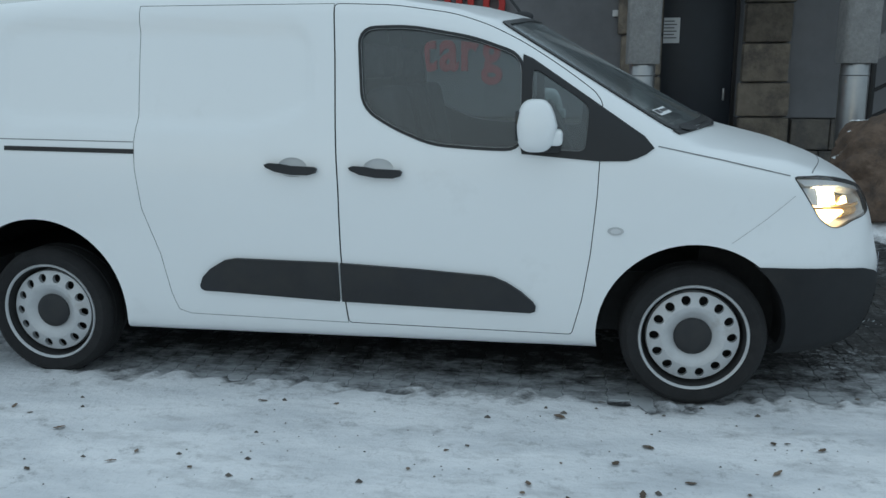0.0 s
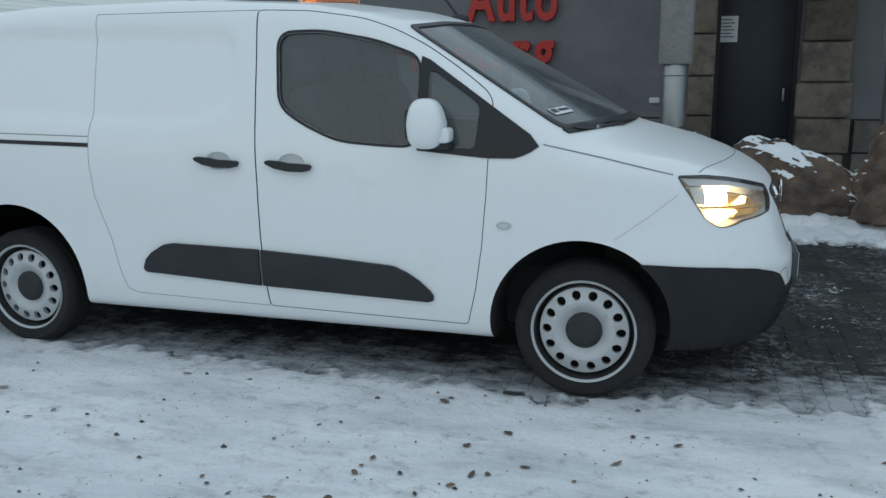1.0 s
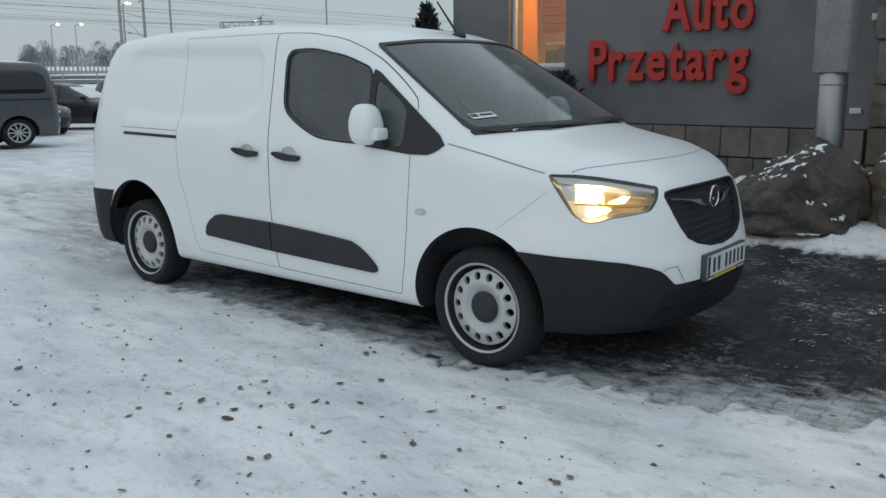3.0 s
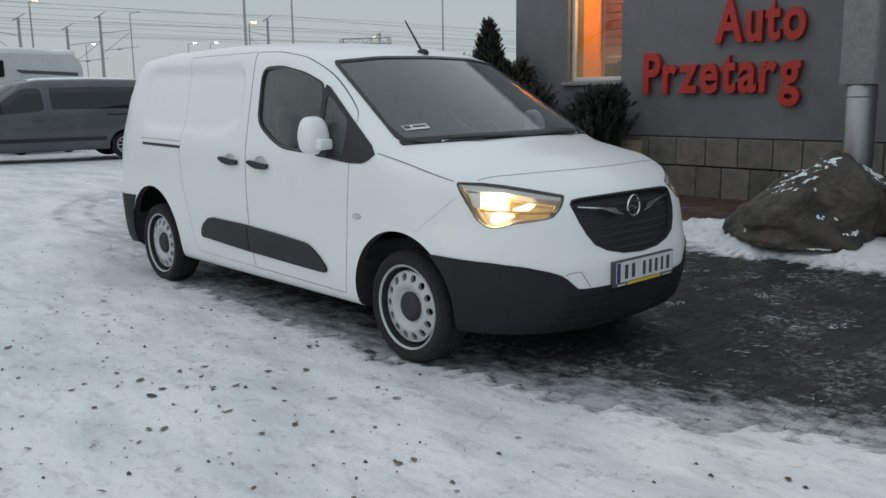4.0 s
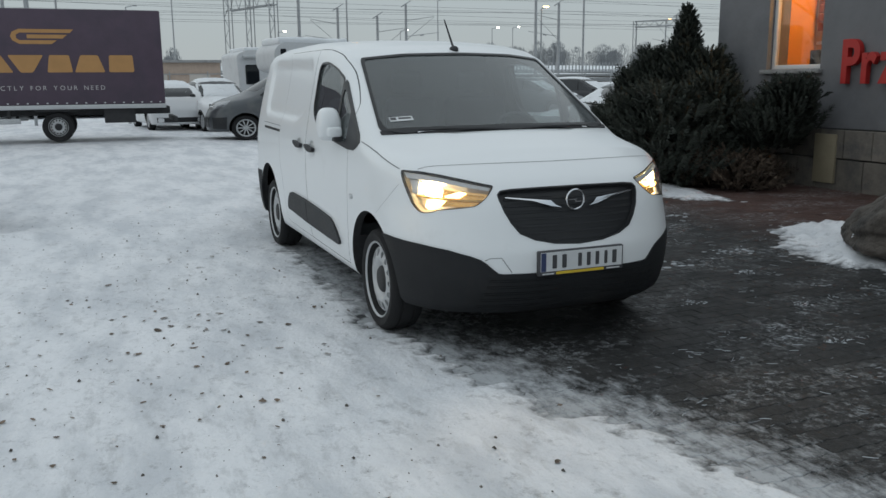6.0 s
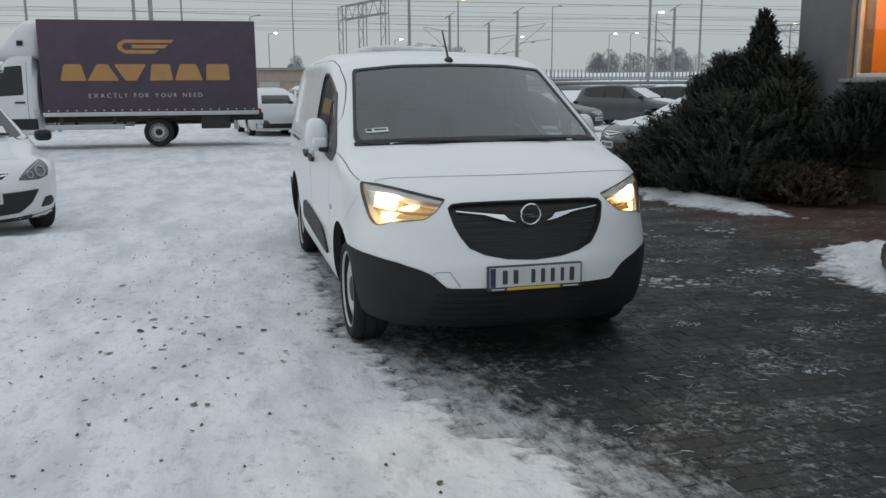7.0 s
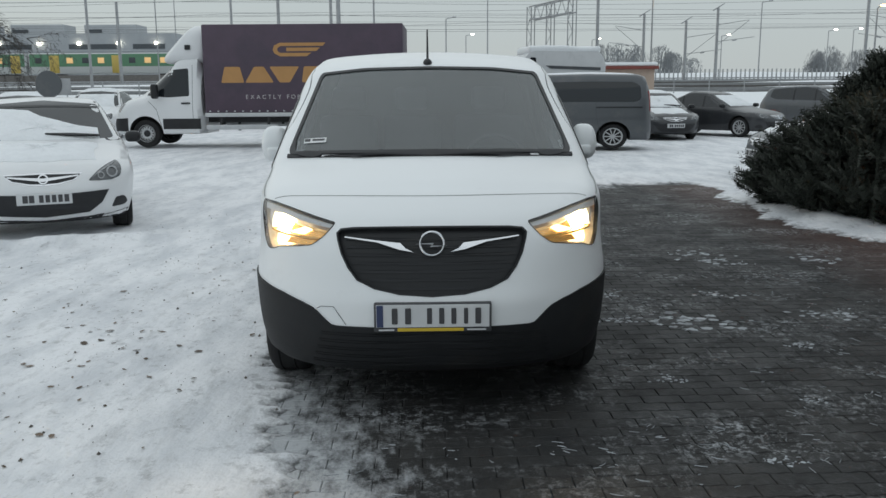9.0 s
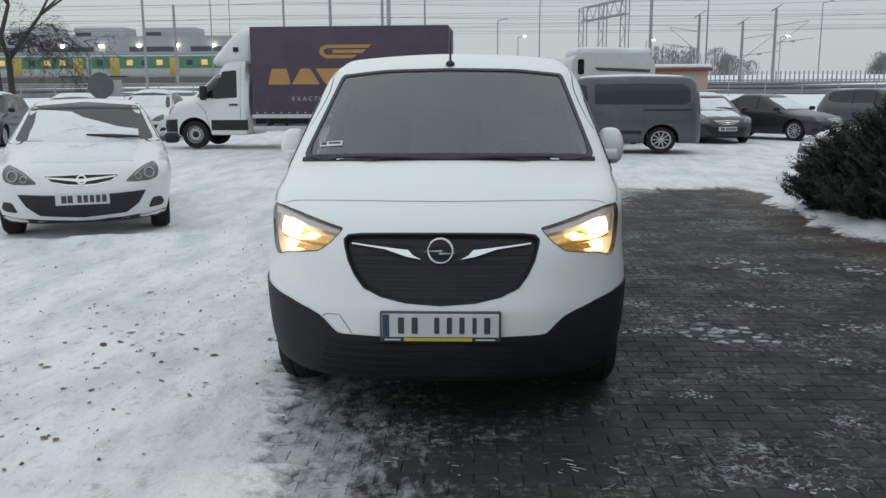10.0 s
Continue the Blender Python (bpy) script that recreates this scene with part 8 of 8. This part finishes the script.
# ---- fallen leaves and grit on the snow ----
M["leaf"] = material("wet_brown_leaf", (0.13, 0.095, 0.068), 0.7, grain=0.4, scale=40, rand=0.45)
M["grit"] = material("dark_grit", (0.09, 0.08, 0.07), 0.8, island=0.5)
LEAF_SPOTS = [(-2.57, -1.52), (-2.15, -1.68), (-1.81, -2.37), (0.65, -1.61), (-1.52, -1.12), (-0.99, -1.51), (-0.56, -1.13), (-0.38, -0.95), (-1.15, -2.08), (-0.68, -1.86), (-0.52, -1.82),
              (-0.32, -1.86), (-0.27, -1.76), (0.03, -1.97), (-0.07, -2.08), (-0.68, -2.19), (-0.83, -2.30), (-0.48, -2.05), (-0.42, -2.13), (-0.78, -2.38), (-0.03, -2.32), (0.38, -1.84),
              (0.56, -1.77), (0.22, -1.53), (0.26, -1.28), (0.43, -1.31), (0.09, -1.71), (-0.22, -1.38), (-0.35, -1.53), (-0.66, -1.73), (-0.42, -1.95), (-1.30, -2.62), (-1.20, -2.33),
              (-0.59, -2.67), (-0.46, -2.39), (0.01, -2.27), (-0.69, -2.07), (-0.89, -2.11), (-0.18, -2.77), (-0.73, -2.15), (1.61, -0.53), (2.12, -0.84), (1.02, -1.71), (1.12, -2.23)]


def leaf_mesh(seed):
    g = random.Random(seed)
    n = 10
    verts, faces = [], []
    w = g.uniform(0.32, 0.52)
    for i in range(n + 1):
        t = i / n
        half = w * math.sin(math.pi * min(1, t * 0.96 + 0.04)) ** 0.8 * (1 + 0.25 * g.uniform(-1, 1))
        for j in (-1, 0, 1):
            verts.append(((t - 0.5), half * j, 0.10 * abs(j) + 0.16 * math.sin(t * 3.0 + seed) * (0.4 + abs(j) * 0.4) + 0.02 * g.uniform(-1, 1)))
    for i in range(n):
        for j in range(2):
            a = i * 3 + j
            faces.append((a, a + 1, a + 4, a + 3))
    bm = mesh_of(verts, faces)
    me = bpy.data.meshes.new("leaf")
    bm.to_mesh(me)
    bm.free()
    me.materials.append(M["leaf"])
    return me


def fallen_leaves():
    g = random.Random(77)
    meshes = [leaf_mesh(i) for i in range(6)]
    spots = list(LEAF_SPOTS)
    while len(spots) < 135:
        a = g.random()
        if a < 0.55:
            p = (g.gauss(0.2, 1.0), g.gauss(-2.2, 0.55))
        elif a < 0.8:
            p = (g.uniform(-3.0, 2.6), g.uniform(-3.0, -0.95))
        else:
            p = (g.uniform(-5.0, 1.5), g.uniform(-3.8, -1.1))
        if p[1] < -0.95 - 0.0 * p[0]:
            spots.append(p)
    for i, (x, y) in enumerate(spots):
        s = g.uniform(0.022, 0.044) if i < 44 else g.uniform(0.010, 0.032)
        ob = new("leaf", meshes[g.randrange(6)])
        ob.matrix_world = pose(x, y, 0.004 + 0.03 * s, g.uniform(-8, 8), g.uniform(-8, 8), g.uniform(0, 360)) @ Matrix.Diagonal((s * g.uniform(0.8, 1.5), s * g.uniform(0.6, 1.0), s * 0.45, 1))
        tagged(ob, "small curled brown leaf lying on trodden snow", "leaf", "fallen leaves")


fallen_leaves()


def scattered_grit():
    g = random.Random(78)
    verts, faces = [], []
    for _ in range(900):
        if g.random() < 0.6:
            x, y = g.uniform(-5, 4), g.gauss(-1.9, 0.8)
        else:
            x, y = g.uniform(-6, 4.2), g.uniform(-4.4, -0.95)
        s = g.uniform(0.0015, 0.0045) if g.random() < 0.85 else g.uniform(0.005, 0.011)
        a = g.uniform(0, 6.28)
        b = len(verts)
        for k in range(4):
            q = a + k * 1.57 + g.uniform(-0.3, 0.3)
            verts.append((x + s * math.cos(q) * 1.6, y + s * math.sin(q), 0.002))
        verts.append((x, y, 0.002 + s * 1.2))
        faces += [(b, b + 1, b + 4), (b + 1, b + 2, b + 4), (b + 2, b + 3, b + 4), (b + 3, b, b + 4)]
    me = bpy.data.meshes.new("grit")
    me.from_pydata(verts, [], faces)
    me.materials.append(M["grit"])
    tagged(new("grit", me), "dark grit and crumbs scattered over the snow", "grit", kind="stuff")


scattered_grit()


# ---- paving bricks ----
def brick_material():
    m = bpy.data.materials.new("wet_paving_brick")
    m.use_nodes = True
    n, l = m.node_tree.nodes, m.node_tree.links
    b = n["Principled BSDF"]
    geo = n.new("ShaderNodeNewGeometry")
    def noise_at(scale, detail=8, rough=0.7, stretch=None):
        q = n.new("ShaderNodeTexNoise")
        q.inputs["Scale"].default_value, q.inputs["Detail"].default_value, q.inputs["Roughness"].default_value = scale, detail, rough
        if stretch:
            mp = n.new("ShaderNodeMapping")
            mp.inputs["Scale"].default_value = stretch
            l.new(geo.outputs["Position"], mp.inputs["Vector"])
            l.new(mp.outputs[0], q.inputs["Vector"])
        else:
            l.new(geo.outputs["Position"], q.inputs["Vector"])
        return q.outputs["Fac"]
    def ramp(val, a, c, lo=0.0, hi=1.0):
        q = n.new("ShaderNodeMapRange")
        q.inputs[1].default_value, q.inputs[2].default_value, q.inputs[3].default_value, q.inputs[4].default_value = a, c, lo, hi
        l.new(val, q.inputs[0])
        return q.outputs[0]
    base = n.new("ShaderNodeMixRGB")
    base.inputs[1].default_value, base.inputs[2].default_value = (0.013, 0.014, 0.015, 1), (0.033, 0.032, 0.031, 1)
    l.new(ramp(noise_at(1.3), 0.35, 0.68), base.inputs[0])
    red = n.new("ShaderNodeMixRGB")
    red.inputs[2].default_value = (0.10, 0.055, 0.045, 1)
    sep = n.new("ShaderNodeSeparateXYZ")
    l.new(geo.outputs["Position"], sep.inputs[0])
    l.new(ramp(sep.outputs["Y"], 3.2, 4.6, 0, 0.75), red.inputs[0])
    l.new(base.outputs[0], red.inputs[1])
    vary = n.new("ShaderNodeVectorMath")
    vary.operation = "SCALE"
    l.new(red.outputs[0], vary.inputs[0])
    l.new(ramp(geo.outputs["Random Per Island"], 0, 1, 0.86, 1.16), vary.inputs["Scale"])
    frost = n.new("ShaderNodeMath")
    frost.operation = "MULTIPLY"
    l.new(ramp(noise_at(26, 6, 0.75), 0.50, 0.66), frost.inputs[0])
    l.new(ramp(noise_at(1.9, 5, 0.6, (1.0, 0.6, 1.0)), 0.46, 0.72, 0.03, 1.0), frost.inputs[1])
    # thin smeared snow where the paving meets the trodden yard
    att = n.new("ShaderNodeAttribute")
    att.attribute_name = "smear"
    near = n.new("ShaderNodeMath")
    near.operation = "ADD"
    l.new(att.outputs["Fac"], near.inputs[0])
    l.new(ramp(noise_at(8, 10, 0.76, (0.75, 1.25, 1.0)), 0.3, 0.7, -0.55, 0.55), near.inputs[1])
    film = n.new("ShaderNodeMath")
    film.operation = "MAXIMUM"
    l.new(ramp(near.outputs[0], 0.40, 1.05, 0.0, 0.80), film.inputs[0])
    l.new(frost.outputs[0], film.inputs[1])
    frost = film
    col = n.new("ShaderNodeMixRGB")
    col.inputs[2].default_value = (0.52, 0.54, 0.56, 1)
    l.new(frost.outputs[0], col.inputs[0])
    l.new(vary.outputs[0], col.inputs[1])
    l.new(col.outputs[0], b.inputs["Base Color"])
    l.new(ramp(noise_at(3.0), 0.35, 0.65, 0.50, 0.82), b.inputs["Roughness"])
    bp = n.new("ShaderNodeBump")
    b.inputs["Specular IOR Level"].default_value = 0.32
    bp.inputs["Strength"].default_value, bp.inputs["Distance"].default_value = 0.35, 0.01
    l.new(noise_at(60, 5), bp.inputs["Height"])
    l.new(bp.outputs[0], b.inputs["Normal"])
    return m


M["brick"] = brick_material()
M["bedding"] = material("dark_sand_bedding", (0.05, 0.05, 0.05), 0.95, grain=0.3, scale=30)


def paving():
    base = tagged(part("paving", box(-9.3, -0.95, -0.25, 9.5, WALL_Y - 0.05, -0.041), M["bedding"], None, smooth=0), "dark wet paving of small concrete bricks dusted with frost", "paving", kind="structure")
    w, l, e = 0.0985, 0.197, 0.004
    # outline with two stepped long sides, so that the rows interlock
    a, c, k = w / 2, l / 2, 0.006
    rim = [(-a, -c), (a, -c), (a + k, -0.75 * c), (a - k, -0.25 * c), (a + k, 0.25 * c), (a - k, 0.75 * c), (a, c), (-a, c), (-a - k, 0.75 * c), (-a + k, 0.25 * c), (-a - k, -0.25 * c), (-a + k, -0.75 * c)]
    n = len(rim)
    def block(x, y, z, tilt):
        out = []
        for f, dz in ((1.0, -0.022), (1.0, -e * 0.7), (1 - 2 * e / w, 0.0)):
            for u, v in rim:
                dx, dy = u * f, v * (1 - (1 - f) * w / l)
                out.append((x + dx, y + dy, z + dz + tilt[0] * dx + tilt[1] * dy))
        return out
    faces0 = [(q * n + i, q * n + (i + 1) % n, (q + 1) * n + (i + 1) % n, (q + 1) * n + i) for q in range(2) for i in range(n)] + [tuple(range(2 * n, 3 * n))]
    one = bpy.data.meshes.new("brick")
    one.from_pydata(block(0, 0, 0, (0, 0)), [], faces0)
    one.materials.append(M["brick"])
    g = random.Random(90)
    rows = int((9.0 + 9.3) / 0.1)
    cells = []
    for i in range(rows):
        x = -9.0 + i * 0.1
        for j in range(39):
            cells.append((x, -0.85 + j * 0.2 + (0.1 if i % 2 else 0.0)))
    P = np.array(cells)
    keep = (inside_distance(P[:, 0], P[:, 1], PAVED) > -0.25) & (inside_distance(P[:, 0], P[:, 1], ROCK_BED) < 0.35) & (inside_distance(P[:, 0], P[:, 1], BUSH_BED) < 0.35)
    verts, faces = [], []
    count = 0
    for x, y in P[keep]:
        z = -0.020 + float(rise(x, y)) + g.uniform(-0.0012, 0.0012)
        tilt = (g.uniform(-0.010, 0.010), g.uniform(-0.006, 0.006))
        if 1.55 < x < 3.75 and 0.35 < y < 2.85 and count < 290:
            ob = new("brick", one)
            ob.parent = base
            ob.matrix_basis = pose(x, y, z, math.degrees(tilt[1]), -math.degrees(tilt[0]), 0)
            count += 1
        else:
            b = len(verts)
            verts += block(x, y, z, tilt)
            faces += [tuple(b + q for q in f) for f in faces0]
    me = bpy.data.meshes.new("brick_field")
    me.from_pydata(verts, [], faces)
    me.materials.append(M["brick"])
    at = np.array(verts)
    near = np.clip(1.0 - inside_distance(at[:, 0], at[:, 1], PAVED) / 0.75, 0, 1) * (at[:, 1] < 3.0)
    me.attributes.new("smear", "FLOAT", "POINT").data.foreach_set("value", near.astype(np.float32))
    rest = new("brick_field", me)
    rest.parent = base
    rest["kind"] = "stuff"


paving()


M["frost"] = material("frost_needles", (0.33, 0.35, 0.37), 0.7, island=0.5)


def frost_flecks():
    """Thin needles and crumbs of frozen snow scattered in drifts over the paving."""
    g = random.Random(91)
    spots = []
    while len(spots) < 620:
        x, y = g.uniform(-2.5, 6.0), g.uniform(-0.4, 5.2)
        thick = 0.5 + 0.9 * noise.noise(Vector((x * 0.55, y * 0.75, 3.3))) + 0.5 * noise.noise(Vector((x * 2.1, y * 2.1, 8.1)))
        if g.random() < thick * 0.75:
            spots.append((x, y))
    P = np.array(spots)
    under = (P[:, 0] < 1.1) & (np.abs(P[:, 1]) < 0.95)
    keep = (inside_distance(P[:, 0], P[:, 1], PAVED) > 0.15) & (inside_distance(P[:, 0], P[:, 1], ROCK_BED) < 0.1) & ~under
    verts, faces = [], []
    for x, y in P[keep]:
        way = g.gauss(1.35, 0.6)
        for _ in range(g.randint(1, 4)):
            cx, cy, a = x + g.gauss(0, 0.03), y + g.gauss(0, 0.03), way + g.gauss(0, 0.5)
            size, wide = g.uniform(0.006, 0.042) * g.uniform(0.4, 1.0), g.uniform(0.0010, 0.0030)
            b, k = len(verts), 4
            bend = g.uniform(-0.25, 0.25)
            for i in range(k + 1):
                t = i / k - 0.5
                px = cx + math.cos(a) * t * 2 * size - math.sin(a) * bend * size * t * t * 4
                py = cy + math.sin(a) * t * 2 * size + math.cos(a) * bend * size * t * t * 4
                hw = wide * (1 - 3.2 * t * t) * g.uniform(0.6, 1.2)
                verts += [(px - math.sin(a) * hw, py + math.cos(a) * hw, -0.0185), (px, py, -0.0155), (px + math.sin(a) * hw, py - math.cos(a) * hw, -0.0185)]
            for i in range(k):
                q = b + i * 3
                faces += [(q, q + 3, q + 4, q + 1), (q + 1, q + 4, q + 5, q + 2)]
    me = bpy.data.meshes.new("frost")
    me.from_pydata(verts, [], faces)
    me.materials.append(M["frost"])
    tagged(new("frost", me), "white needles of frozen snow scattered over dark paving", "frost", kind="stuff")


frost_flecks()


PATCHES = [(-0.72, 1.78, 0.15), (-0.85, 1.65, 0.10), (-0.90, 1.29, 0.06), (-2.90, 2.65, 0.12), (-3.20, 2.50, 0.09), (-2.87, 3.50, 0.11), (1.35, 1.45, 0.035), (-0.28, 2.23, 0.05),
           (-1.00, 2.75, 0.09), (-1.60, 1.30, 0.05), (0.31, 1.28, 0.04), (0.64, 1.91, 0.04), (-1.60, 2.16, 0.07)]


def snow_patches():
    """Thin torn leftovers of snow on the paving, thick in the middle and ragged at the rim."""
    g = random.Random(92)
    verts, faces = [], []
    for cx, cy, size in PATCHES:
        for _ in range(26):
            x, y, r = cx + g.gauss(0, size * 0.9), cy + g.gauss(0, size * 1.3), size * g.uniform(0.06, 0.34)
            n, b = 14, len(verts)
            rim = [r * g.uniform(0.45, 1.15) for _ in range(n)]
            for f, z in ((1.0, -0.0195), (0.6, -0.0165)):
                for i in range(n):
                    a = 2 * math.pi * i / n
                    verts.append((x + rim[i] * f * math.cos(a) * 0.9, y + rim[i] * f * math.sin(a) * 1.2, z))
            verts.append((x, y, -0.0150))
            for i in range(n):
                j = (i + 1) % n
                faces += [(b + i, b + j, b + n + j, b + n + i), (b + n + i, b + n + j, b + 2 * n)]
    me = bpy.data.meshes.new("snow_patches")
    me.from_pydata(verts, [], faces)
    me.materials.append(M["frost"])
    me.polygons.foreach_set("use_smooth", np.ones(len(me.polygons), bool))
    tagged(new("snow_patches", me), "thin torn patches of leftover snow on dark paving", "snow", kind="stuff")


snow_patches()
